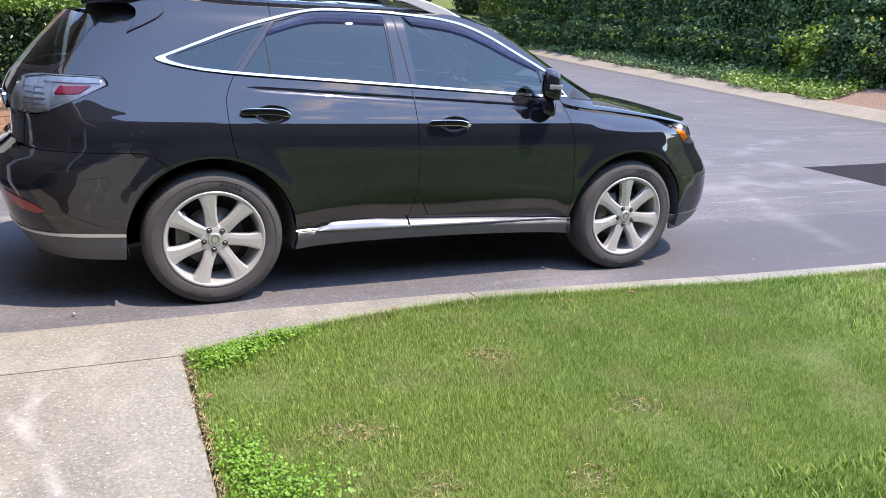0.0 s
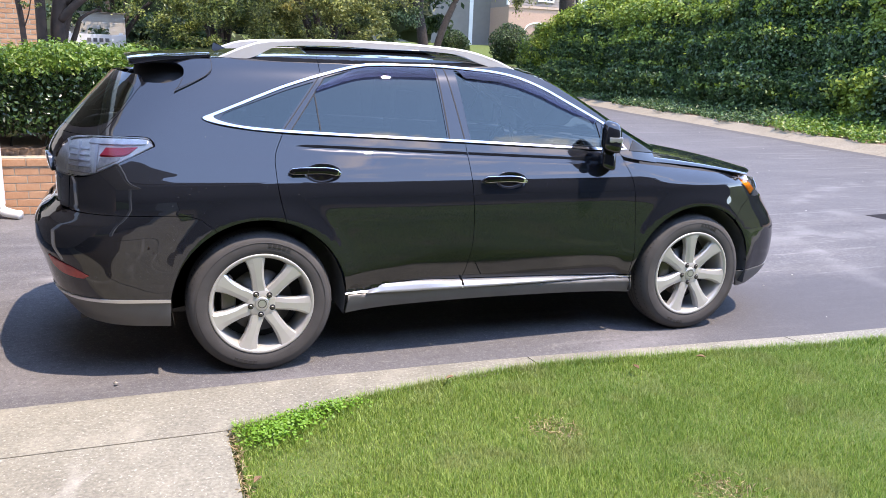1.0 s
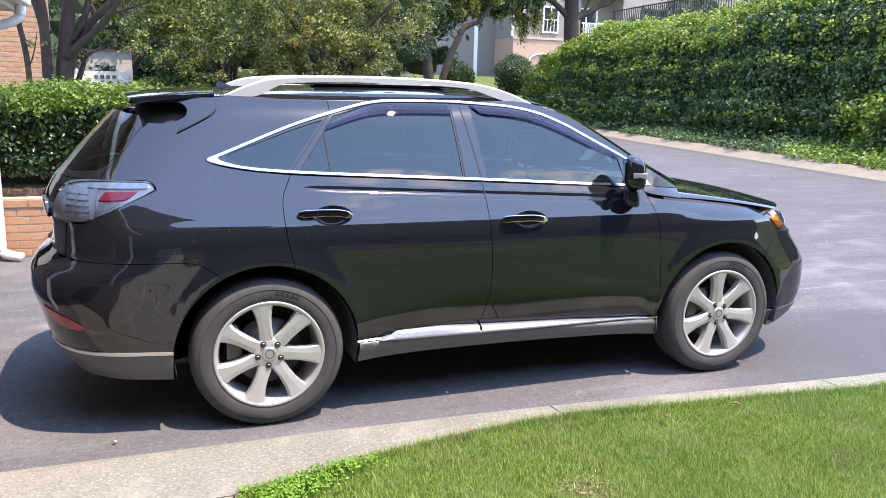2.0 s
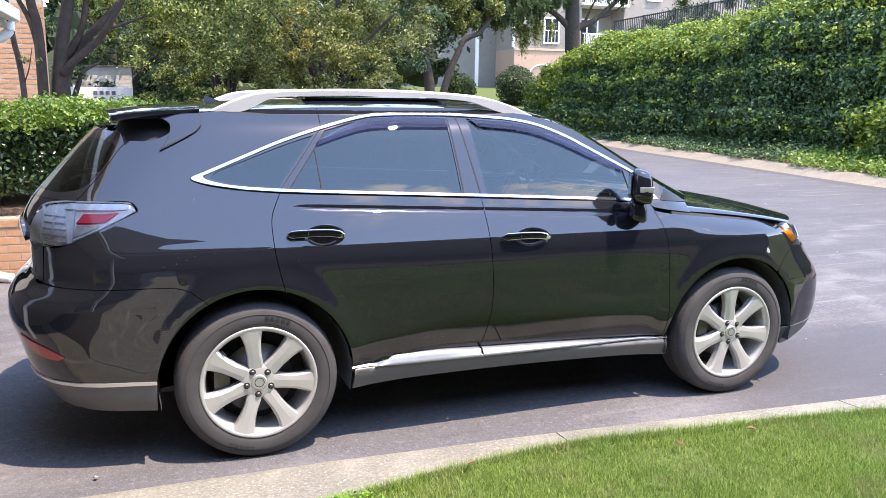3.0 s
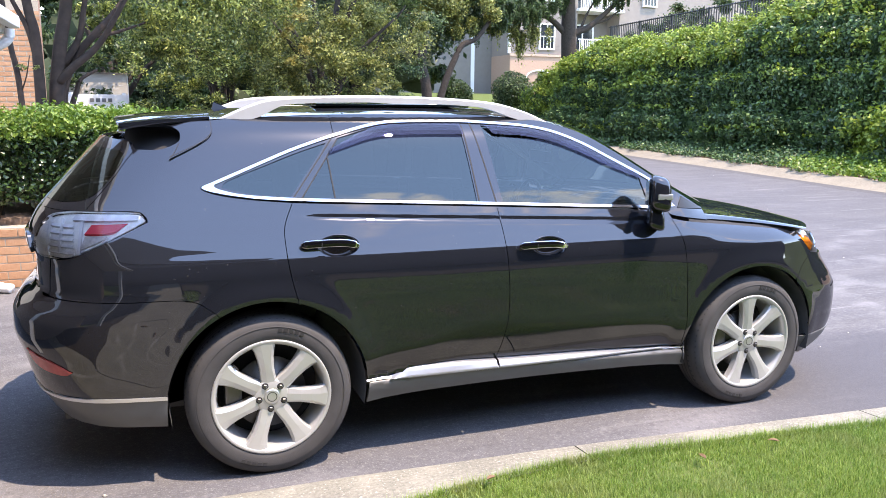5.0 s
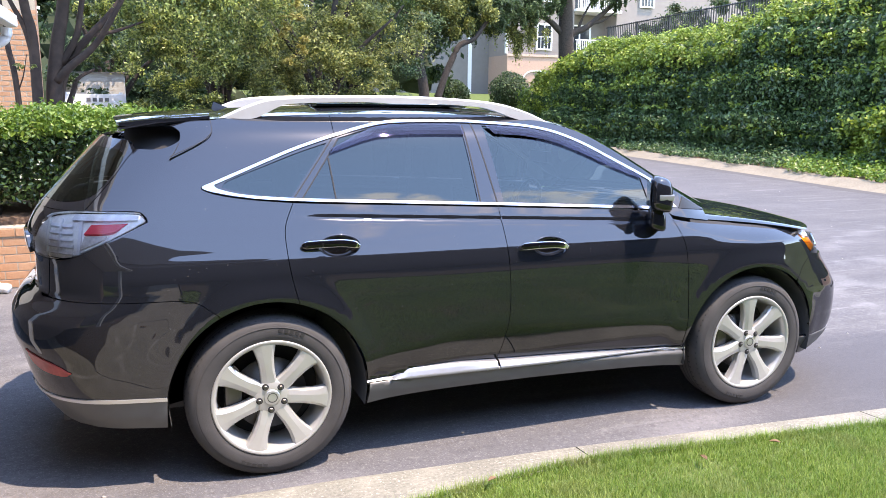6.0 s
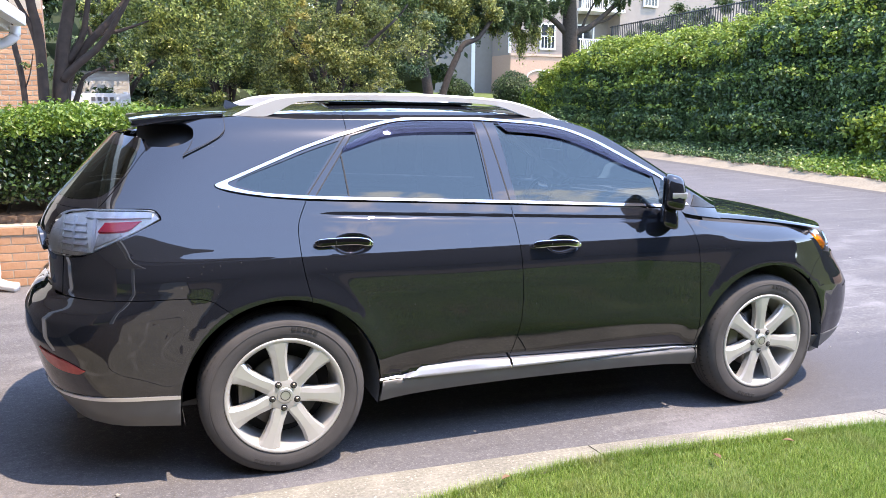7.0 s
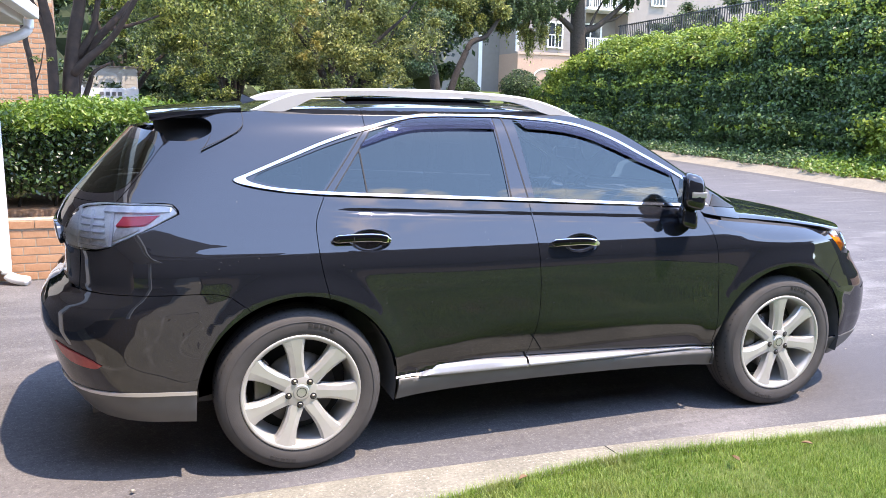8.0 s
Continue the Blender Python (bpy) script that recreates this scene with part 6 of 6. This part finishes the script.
grown((18.7, 31, 1.2), "dark oak with a forked trunk beyond the tall hedge", [
    (.40, .30, [(18.8, 31, .9), (18.75, 31, 3.5), (18.67, 31, 4.96), (18.6, 31, 6.4), (18.4, 31, 8.5)]),
    (.18, .07, [(18.62, 31, 4.8), (18.28, 31, 5.1), (17.6, 30.9, 5.55), (17.0, 30.8, 5.75), (16.0, 30.6, 6.6)]),
    (.20, .08, [(18.75, 31, 4.7), (19.1, 31, 5.0), (19.81, 31, 5.3), (20.99, 31, 6.25), (22.4, 31, 7.6)]),
    (.08, .03, [(20.0, 31, 5.45), (20.6, 30.9, 5.6), (21.3, 30.8, 6.1)]),
    (.08, .03, [(19.3, 31, 5.1), (19.6, 31, 5.8), (20.2, 31, 6.8)]),
    (.08, .03, [(17.4, 30.9, 5.6), (17.2, 30.7, 6.2), (16.8, 30.6, 7.2)])],
    [(30000, .105, .8, LEAF_OAK, [(10.6, 28.6, 5.5, .6), (11.6, 28.8, 5.7, .6), (12.6, 29, 5.5, .65), (13.5, 29, 5.5, .6), (14.4, 29, 5.7, .6), (15.3, 29.1, 5.6, .5), (16.2, 29.2, 5.7, .5)]),
     (105000, .105, .7, LEAF_OAK, [(9.8, 29.6, 5.6, .8), (10.8, 29.6, 5.3, .7), (11.7, 29.6, 5.2, .75), (12.6, 29.5, 5.1, .7), (13.6, 29.5, 5.2, .7), (14.5, 29.5, 5.3, .6), (12.6, 29.8, 5.7, .65), (13.6, 29.8, 5.6, .65), (14.6, 29.8, 5.7, .65), (15.6, 30, 5.8, .65), (16.6, 30.2, 5.9, .55), (17.6, 30.3, 6.2, .5), (20.2, 30.6, 6.6, .4), (21.3, 30.6, 6.7, .4), (13.6, 30.0, 6.6, 1.0), (15.0, 30.0, 6.7, 1.0), (16.4, 30.2, 6.9, .9), (17.8, 30.5, 7.4, 1.1), (19.6, 30.6, 7.7, 1.0), (21.2, 30.6, 7.4, .8), (22.6, 30.8, 7.6, .9), (21.0, 30.6, 6.5, .35), (18.0, 30.5, 6.3, .35)]),
     (7000, .105, 1.6, LEAF_YELLOW, [(14.1, 29.4, 5.2, .4), (15.0, 29.4, 5.0, .45), (15.8, 29.5, 4.9, .45), (16.5, 29.6, 5.1, .4), (15.3, 29.4, 4.5, .3)])])
tree(-5.5, 17, 0, 8, 3.2, LEAF_TREE, 16000, .14, 57, "leafy tree behind the brick house", 2.2)
tree(-1.2, 24, 0, 8, 3.2, LEAF_OAK, 18000, .15, 58, "dark leafy tree in the row behind the drive", 1.6)

woods = []
for k in range(26):
    a = -24 + k * 2.6
    woods.append((a, 58 + 5 * math.sin(k * 1.9), 4.5 + 2.5 * math.sin(k * 2.7), 4.0))
tagged(crown(42000, woods, .38, LEAF_OAK, None, 61, name="far_woods"), "dense green far woods behind the houses", "woods", kind="stuff")

mid = []
for k in range(15):
    mid.append((-13 + k * 1.75, 35 + 2 * math.sin(k * 2.1), 2.6 + 1.6 * math.sin(k * 3.3), 2.4))
    mid.append((-13 + k * 1.75, 37 + 2 * math.sin(k * 1.3), 7.0 + 2 * math.sin(k * 1.7), 2.8))
tagged(crown(84000, mid, .28, LEAF_OAK, None, 62, name="woodland"), "dark green woodland behind the row of trees", "woods", kind="stuff")
high = [(24.5 + k * 1.3, 37 - k * 1.3, 6.0 + 1.2 * math.sin(k * 1.3 + 1) + .25 * k, 2.4) for k in range(5, 19)]
tagged(crown(36000, high, .22, LEAF_OAK, None, 63, name="hill_woods"), "green woods on the hill behind the fence", "woods", kind="stuff")

# solid dark bodies standing in for the shade inside the woods
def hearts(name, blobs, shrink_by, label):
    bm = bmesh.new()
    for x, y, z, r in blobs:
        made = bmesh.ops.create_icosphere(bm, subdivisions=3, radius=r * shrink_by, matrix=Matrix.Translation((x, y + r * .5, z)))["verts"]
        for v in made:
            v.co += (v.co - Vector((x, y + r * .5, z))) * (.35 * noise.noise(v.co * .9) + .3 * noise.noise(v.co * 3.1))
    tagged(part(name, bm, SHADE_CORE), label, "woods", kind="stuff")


hearts("woodland_shade", mid, .72, "solid dark bodies standing in for shade inside the woodland")
hearts("far_woods_shade", woods, .85, "solid dark bodies standing in for shade inside the far woods")
# trees added behind the houses to keep bright low sky off the bonnet
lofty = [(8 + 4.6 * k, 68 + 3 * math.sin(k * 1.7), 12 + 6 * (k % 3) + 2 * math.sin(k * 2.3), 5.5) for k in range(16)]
tagged(crown(26000, lofty, .7, LEAF_OAK, None, 65, name="added_tall_woods"), "tall dark green woods added to hide low sky from the bonnet", "woods", kind="stuff")
hearts("tall_woods_shade", lofty, .7, "solid dark bodies standing in for shade inside the tall woods")
bank_trees = [(26.5, 36.5, 5.6, 1.0), (26.8, 34, 5.9, 1.3), (26.5, 31.5, 5.6, 1.3), (26.8, 29, 6.0, 1.5), (26.5, 26.5, 6.0, 1.5)]
tagged(crown(22000, bank_trees, .16, LEAF_OAK, None, 64, name="bank_shrubs"), "dark green shrubs on the bank behind the fence", "shrubs", kind="stuff")
hearts("hill_woods_shade", high, .7, "solid dark bodies standing in for shade inside the hill woods")

# round clipped bushes by the house
for x, y, r, z in ((19.1, 38, 1.0, 2.25), (15.7, 38, .80, 1.98)):
    b = thing("round_bush", (x, y, z - .8), "dark green bush clipped to a ball before the house", "bush", "round bushes by the house")
    def ball(p, c=(x, y, z), r=r):
        return np.linalg.norm(p - np.array(c), axis=1) - r + .04 * wob(p, 4, 2)
    bm = bmesh.new()
    bmesh.ops.create_icosphere(bm, subdivisions=2, radius=r * .88, matrix=Matrix.Translation((x, y, z)))
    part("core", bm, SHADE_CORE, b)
    p, n = hull_points(5000, ball, (x - r - .3, y - r - .3, z - r - .3), (x + r + .3, y + r + .3, z + r + .3), 71)
    v, f = leaves(p, n, .12, .8, .6, 72)
    fast_mesh("foliage", v, f, LEAF_OAK, b)

# ---------- houses, planter, fence ----------
planter = thing("planter_wall", (-2, 4.6, 0), "low orange brick planter wall with a soldier top course", "wall", kind="structure")
part("mortar", box_bm(-5.6, .5, 4.515, 4.70, -.05, .555), MORTAR, planter)
part("planter_soil", box_bm(-5.6, .5, 4.70, 6.4, -.05, .62), MULCH, planter)
bl, bh, bg = .203, .0665, .0105


def brick_mesh(sx, sy, sz):
    bm = box_bm(-sx / 2, sx / 2, -sy / 2, sy / 2, -sz / 2, sz / 2, .003)
    me = bpy.data.meshes.new("brick")
    bm.to_mesh(me)
    bm.free()
    me.materials.append(BRICK)
    return me


def lay(me, places, parent):
    inv = Matrix.Translation(-ORIGIN.get(parent.name, Vector((0, 0, 0))))
    for q in places:
        ob = new("brick", me)
        ob.parent, ob.matrix_parent_inverse = parent, inv
        ob.location = q


house = thing("brick_house", (-4, 12.2, 0), "orange brick house wall behind the trees", "house")
part("mortar", box_bm(-12, -2.032, 11.967, 12.03, 0, 6.5), MORTAR, house)
part("wall", box_bm(-12, -2.03, 12.031, 12.3, 0, 6.5), BRICK_FAR, house)
part("side_wall", box_bm(-12, -5.5, 12.3, 19, 0, 6.5), BRICK_FAR, house)

CREAM = material("cream_paint", (.52, .48, .41), .6, vary=.3, scale=5)
porch = thing("carport", (-4, 2, 0), "low brick outbuilding with white eave and corner post", "building")
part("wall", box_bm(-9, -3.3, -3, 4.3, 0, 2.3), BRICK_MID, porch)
part("eave", box_bm(-9, -1.57, -3.2, 4.60, 2.26, 2.44, .01), CREAM, porch)
for y in (-3.0, .6, 4.3):
    part("post", box_bm(-2.05, -1.90, y - .075, y + .075, 0, 2.26, .01), WHITE, porch)
bm = bmesh.new()
rv = [bm.verts.new(q) for q in ((-9, -3.2, 2.44), (-1.57, -3.2, 2.44), (-1.57, 4.60, 2.44), (-9, 4.60, 2.44), (-9, -3.2, 4.2), (-4.8, -3.2, 4.2), (-4.8, 4.60, 4.2), (-9, 4.60, 4.2))]
for q in ((1, 2, 6, 5), (5, 6, 7, 4), (0, 1, 5, 4), (2, 3, 7, 6), (3, 0, 4, 7)):
    bm.faces.new([rv[i] for i in q])
part("roof", bm, ROOFING, porch)
# upper storey out of view, added so the rear glass mirrors brick
part("added_upper_wall", box_bm(-9, -4.2, -3, 4.3, 2.6, 6.4), BRICK_MID, porch)
part("added_upper_eave", box_bm(-9.3, -3.9, -3.3, 4.6, 6.4, 6.65, .01), CREAM, porch)
gut = thing("gutter_downspout", (-1.8, 4.4, 0), "white metal gutter with a curved downspout and splash foot", "downspout")
part("gutter", box_bm(-1.55, -1.455, -3.2, 4.62, 2.315, 2.42, .02), WHITE, gut)
part("elbow", tube(catmull([(-1.52, 4.42, 2.30), (-1.53, 4.42, 2.22), (-1.60, 4.42, 2.16), (-1.74, 4.42, 2.11), (-1.83, 4.42, 2.08), (-1.86, 4.42, 1.98)], 5), .042, 10), WHITE, gut, smooth=True)
part("pipe", box_bm(-1.89, -1.80, 4.38, 4.46, .12, 2.02, .012), WHITE, gut)
part("foot", tube(catmull([(-1.85, 4.42, .16), (-1.83, 4.40, .08), (-1.75, 4.36, .045), (-1.66, 4.32, .035)], 4), .045, 10), WHITE, gut, smooth=True)

# grey house with brick base beyond the trees
far = thing("grey_house", (24, 50, 2.2), "two-storey house with grey siding and pale brick base", "house")
part("wall", box_bm(14, 23.1, 50, 60, 1.5, 14), SIDING, far)
PINK = material("pink_siding", (.235, .20, .175), .7, vary=.3, scale=2)
part("front_wall", box_bm(23.1, 28.2, 47, 60, 4.84, 14), PINK, far)
part("front_wall", box_bm(31.6, 44, 47, 60, 4.84, 14), PINK, far)
part("recess_wall", box_bm(28.2, 31.6, 48.6, 60, 4.84, 14), SIDING, far)
part("brick_base", box_bm(23.1, 44, 46.9, 60, 1.5, 4.84), BRICK_FAR, far)
part("band", box_bm(23.05, 44, 46.82, 47.0, 4.78, 4.94), material("tan_band", (.42, .30, .23), .7, vary=.3, scale=3), far)
part("corner_trim", box_bm(21.5, 21.75, 49.9, 50.0, 1.5, 12), WHITE, far)
part("corner_trim", box_bm(22.98, 23.12, 46.9, 47.1, 4.95, 12), WHITE, far)
for k in range(38):
    part("siding_board", box_bm(23.13, 28.18, 46.97 - .012, 47.0, 4.96 + .18 * k, 5.12 + .18 * k), PINK, far)
for x, z in ((25.85, 5.4), (34.0, 5.4), (25.85, 8.6), (34.0, 8.6)):
    w = part("window", box_bm(x - .5, x + .5, 46.90, 46.95, z - .05, z + 1.5), PANE, far)
    bm = box_bm(x - .60, x - .5, 46.84, 46.96, z - .15, z + 1.6)
    for q in ((x + .5, x + .60, z - .15, z + 1.6), (x - .5, x + .5, z + 1.5, z + 1.6), (x - .5, x + .5, z - .15, z - .05), (x - .03, x + .03, z - .05, z + 1.5), (x - .5, x - .03, z + .70, z + .76), (x + .03, x + .5, z + .70, z + .76),
              (x - .28, x - .25, z - .05, z + .70), (x + .25, x + .28, z - .05, z + .70)):
        box_bm(q[0], q[1], 46.84, 46.96, q[2], q[3], bm=bm)
    part("frame", bm, WHITE, w)
for z in (5.0, 8.1):
    b = part("balcony", box_bm(28.1, 31.7, 46.5, 48.6, z - .18, z), WHITE, far)
    part("top_rail", box_bm(28.1, 31.7, 46.52, 46.60, z + .98, z + 1.05), WHITE, b)
    for k in range(24):
        part("baluster", box_bm(28.2 + .147 * k, 28.25 + .147 * k, 46.54, 46.58, z, z + .98), WHITE, b)
    d = part("balcony_door", box_bm(28.7, 30.3, 48.5, 48.58, z + .02, z + 2.1), PANE, far)
    bm = box_bm(28.58, 28.7, 48.45, 48.58, z + .02, z + 2.2)
    for q in ((29.45, 29.55, z, z + 2.1), (30.3, 30.42, z, z + 2.2), (28.7, 30.3, z + 2.1, z + 2.2)):
        box_bm(q[0], q[1], 48.45, 48.58, q[2], q[3], bm=bm)
    part("frame", bm, WHITE, d)
part("arch", tube([(25.3 + .95 * math.cos(a), 46.86, 3.35 + .5 * math.sin(a)) for a in [math.pi * k / 12 for k in range(13)]], .05, 6), WHITE, far)
part("roof", box_bm(13, 45, 46, 61, 14, 14.5), ROOFING, far)

# iron fence above the tall hedge
fence = thing("iron_fence", (21, 24, 4), "black metal picket fence on the bank", "fence")
for k in range(95):
    y = 31 - .15 * k
    z = 4.15 + (31 - y) * .0225
    part("post" if k % 16 == 0 else "picket", box_bm(21 - (.035 if k % 16 == 0 else .016), 21 + (.035 if k % 16 == 0 else .016), y - (.035 if k % 16 == 0 else .016), y + (.035 if k % 16 == 0 else .016), z - .2, z + 1.2), IRON, fence)
for dz in (.12, 1.15):
    part("rail", tube([(21, 31.2, 4.15 + dz), (21, 16.7, 4.15 + 14.3 * .0225 + dz)], .025, 6), IRON, fence)

# white board seen past the tree trunks
sign = thing("white_board", (-1.5, 20, 0), "white painted board with worn grey lettering", "sign")
part("board", box_bm(-2.3, -.78, 19.98, 20.05, .8, 1.80, .01), WHITE, sign)
for k in range(4):
    part("lettering", box_bm(-1.75 + .15 * k, -1.65 + .15 * k, 19.965, 19.98, 1.60, 1.70), LEAD, sign)
for x in (-2.2, -.9):
    part("post", box_bm(x - .05, x + .05, 20.05, 20.15, 0, 1.85), WHITE, sign)

shed = thing("white_shed", (-1.4, 22, 0), "small white boarded shed behind the trees", "shed")
for k in range(20):
    part("board", box_bm(-2.4, -.82, 21.98 - .008, 22.05, .12 * k, .12 * k + .115), CREAM, shed)
part("roof", box_bm(-2.5, -.74, 21.9, 24.1, 2.4, 2.43), SIDING, shed)
part("wall", box_bm(-2.4, -.82, 22.06, 24, 0, 2.4), WHITE, shed)

# the terrace of brick houses on the near side of the lawn
row = thing("brick_terrace", (2, -8, 0), "long brick house with white trim facing the lawn", "house")
# walls toned nearly black so the car's flank mirrors a dark band
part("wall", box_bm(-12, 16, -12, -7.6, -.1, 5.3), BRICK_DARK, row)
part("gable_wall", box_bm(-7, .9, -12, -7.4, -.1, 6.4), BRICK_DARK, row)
part("gable_roof", ([(-7.4, -12.2, 6.4), (1.3, -12.2, 6.4), (1.3, -7.0, 6.4), (-7.4, -7.0, 6.4), (-3.05, -12.2, 8.6), (-3.05, -7.0, 8.6)], [(3, 2, 1, 0), (1, 2, 5, 4), (3, 0, 4, 5), (2, 3, 5), (0, 1, 4)]), ROOFING, row)
part("roof", box_bm(-12.6, 16.6, -12.5, -7.1, 5.3, 5.8), ROOFING, row)
for x in (-9.5,):
    w = part("window", box_bm(x - .6, x + .6, -7.62, -7.54, 1.0, 2.5), PANE, row)
    bm = box_bm(x - .72, x + .72, -7.62, -7.52, 2.5, 2.62)
    for q in ((x - .72, x - .6, .9, 2.5), (x + .6, x + .72, .9, 2.5), (x - .6, x + .6, .9, 1.0)):
        box_bm(q[0], q[1], -7.62, -7.52, q[2], q[3], bm=bm)
    part("frame", bm, WHITE, w)

# clover and straw at the lawn's edge, a few dry leaves
rng = np.random.default_rng(91)
px_, py_ = [], []
for cx, cy, sx, sy, c in ((-.10, -.80, .08, .06, 800), (.05, -.72, .08, .05, 600), (.24, -.64, .07, .03, 300), (-.14, -1.75, .05, .12, 800), (-.02, -1.95, .09, .08, 700), (-.17, -2.2, .05, .2, 500)):
    px_.append(rng.normal(cx, sx, c))
    py_.append(rng.normal(cy, sy, c))
cx, cy = np.concatenate(px_), np.concatenate(py_)
ok = (cx > -.25) & (cy < np.interp(cx, [a for a, b in LAWN_EDGE], [b for a, b in LAWN_EDGE]) + .01)
cx, cy = cx[ok], cy[ok]
cz = np.array([lawn_z(a, b) for a, b in zip(cx, cy)]) + rng.uniform(.025, .065, len(cx))
v, f = leaves(np.stack([cx, cy, cz], 1), np.tile([0, 0, 1.], (len(cx), 1)), .016, .5, .8, 92)
tagged(fast_mesh("clover", v, f, CLOVER, kind="stuff"), "bright green clover growing at the lawn corner", "weeds", kind="stuff")
STRAW = material("dry_straw", (.46, .38, .22), .8, island=1.0, color2=(.28, .20, .11))
DRY = material("dry_leaf", (.17, .10, .05), .8, vary=.6, scale=80)
sx = rng.normal(-.245, .012, 700)
sy = rng.uniform(-3.2, -.72, 700)
for a, b in DEAD:
    sx, sy = np.concatenate([sx, rng.normal(a, .07, 160)]), np.concatenate([sy, rng.normal(b, .06, 160)])
sn = len(sx)
v, f = leaves(np.stack([sx, sy, np.full(sn, .03) + rng.uniform(0, .015, sn)], 1), np.tile([0, 0, 1.], (sn, 1)), .035, .5, .1, 93)
tagged(fast_mesh("straw", v, f, STRAW, kind="stuff"), "dry straw and thatch along the walk's edge", "straw", kind="stuff")
for x, y, a in ((1.93, -.62, 0), (2.38, -.60, 1), (.88, -.50, 2), (-.20, -1.22, 2.5), (-.6, -2.0, 1.2)):
    lp = [(.0, -.028), (.014, -.008), (.010, .012), (.0, .03), (-.010, .012), (-.014, -.008)]
    z = lawn_z(x, y) + .052 if x > -.3 else .034
    vs = [(x + p * math.cos(a) - q * math.sin(a), y + p * math.sin(a) + q * math.cos(a), z + (.007 if abs(p) > .005 else 0)) for p, q in lp]
    vs += [(p, q, r - .0015) for p, q, r in vs]
    fs = [(0, 1, 2, 3), (0, 3, 4, 5), (9, 8, 7, 6), (11, 10, 9, 6)] + [(k, k + 6, (k + 1) % 6 + 6, (k + 1) % 6) for k in range(6)]
    tagged(part("dry_leaf", (vs, fs), DRY), "small curled brown dry leaf on the ground", "leaf", "dry leaves on the ground")

# loose grit and crumbs on the drive
rng = np.random.default_rng(97)
gn = 260
gc = np.stack([rng.uniform(-2, 13, gn), rng.uniform(-.1, 14, gn), np.full(gn, .002)], 1)
gc = gc[(gc[:, 0] > 3.9) | (gc[:, 1] > 2.2) | (gc[:, 1] < .2)]
gr = rng.uniform(.004, .014, (len(gc), 1, 1))
octa = np.array([[1, 0, .3], [0, 1, .3], [-1, 0, .3], [0, -1, .3], [0, 0, .9], [0, 0, 0]]) * np.array([1, .8, 1])
gv = (gc[:, None, :] + octa[None] * gr * rng.uniform(.7, 1.3, (len(gc), 6, 1))).reshape(-1, 3)
tri = np.array([[0, 1, 4], [1, 2, 4], [2, 3, 4], [3, 0, 4], [1, 0, 5], [2, 1, 5], [3, 2, 5], [0, 3, 5]])
gf = (np.arange(len(gc))[:, None, None] * 6 + tri[None]).reshape(-1, 3)
tagged(fast_mesh("grit", gv, gf, material("pale_grit", (.42, .40, .36), .9, island=1.0, color2=(.20, .18, .15)), kind="stuff"), "pale loose grit scattered on the drive", "grit", kind="stuff")

# bricks last
me = brick_mesh(bl, .09, bh)
places = []
for c in range(6):
    off = (bl + bg) / 2 if c % 2 else 0
    x = -2.35 + off
    while x < -.2:
        places.append((x, 4.555, .04 + c * (bh + bg)))
        x += bl + bg
lay(me, places, planter)
me = brick_mesh(bl, .20, bh)
lay(me, [(-2.35 + (bl + bg) * k, 4.60, .04 + 6 * (bh + bg) + .008) for k in range(11)], planter)
hl, hh, hg = .222, .0655, .019
me, half = brick_mesh(hl, .08, hh), brick_mesh(hl / 2 - hg / 2, .08, hh)
for c in range(21):
    z = 1.42 + c * (hh + hg)
    first = -2.0235 - hl / 2
    if c % 2:
        lay(half, [(-2.0235 - (hl - hg) / 4, 12.0, z)], house)
        first -= (hl + hg) / 2
    lay(me, [(first - (hl + hg) * k, 12.0, z) for k in range(7)], house)
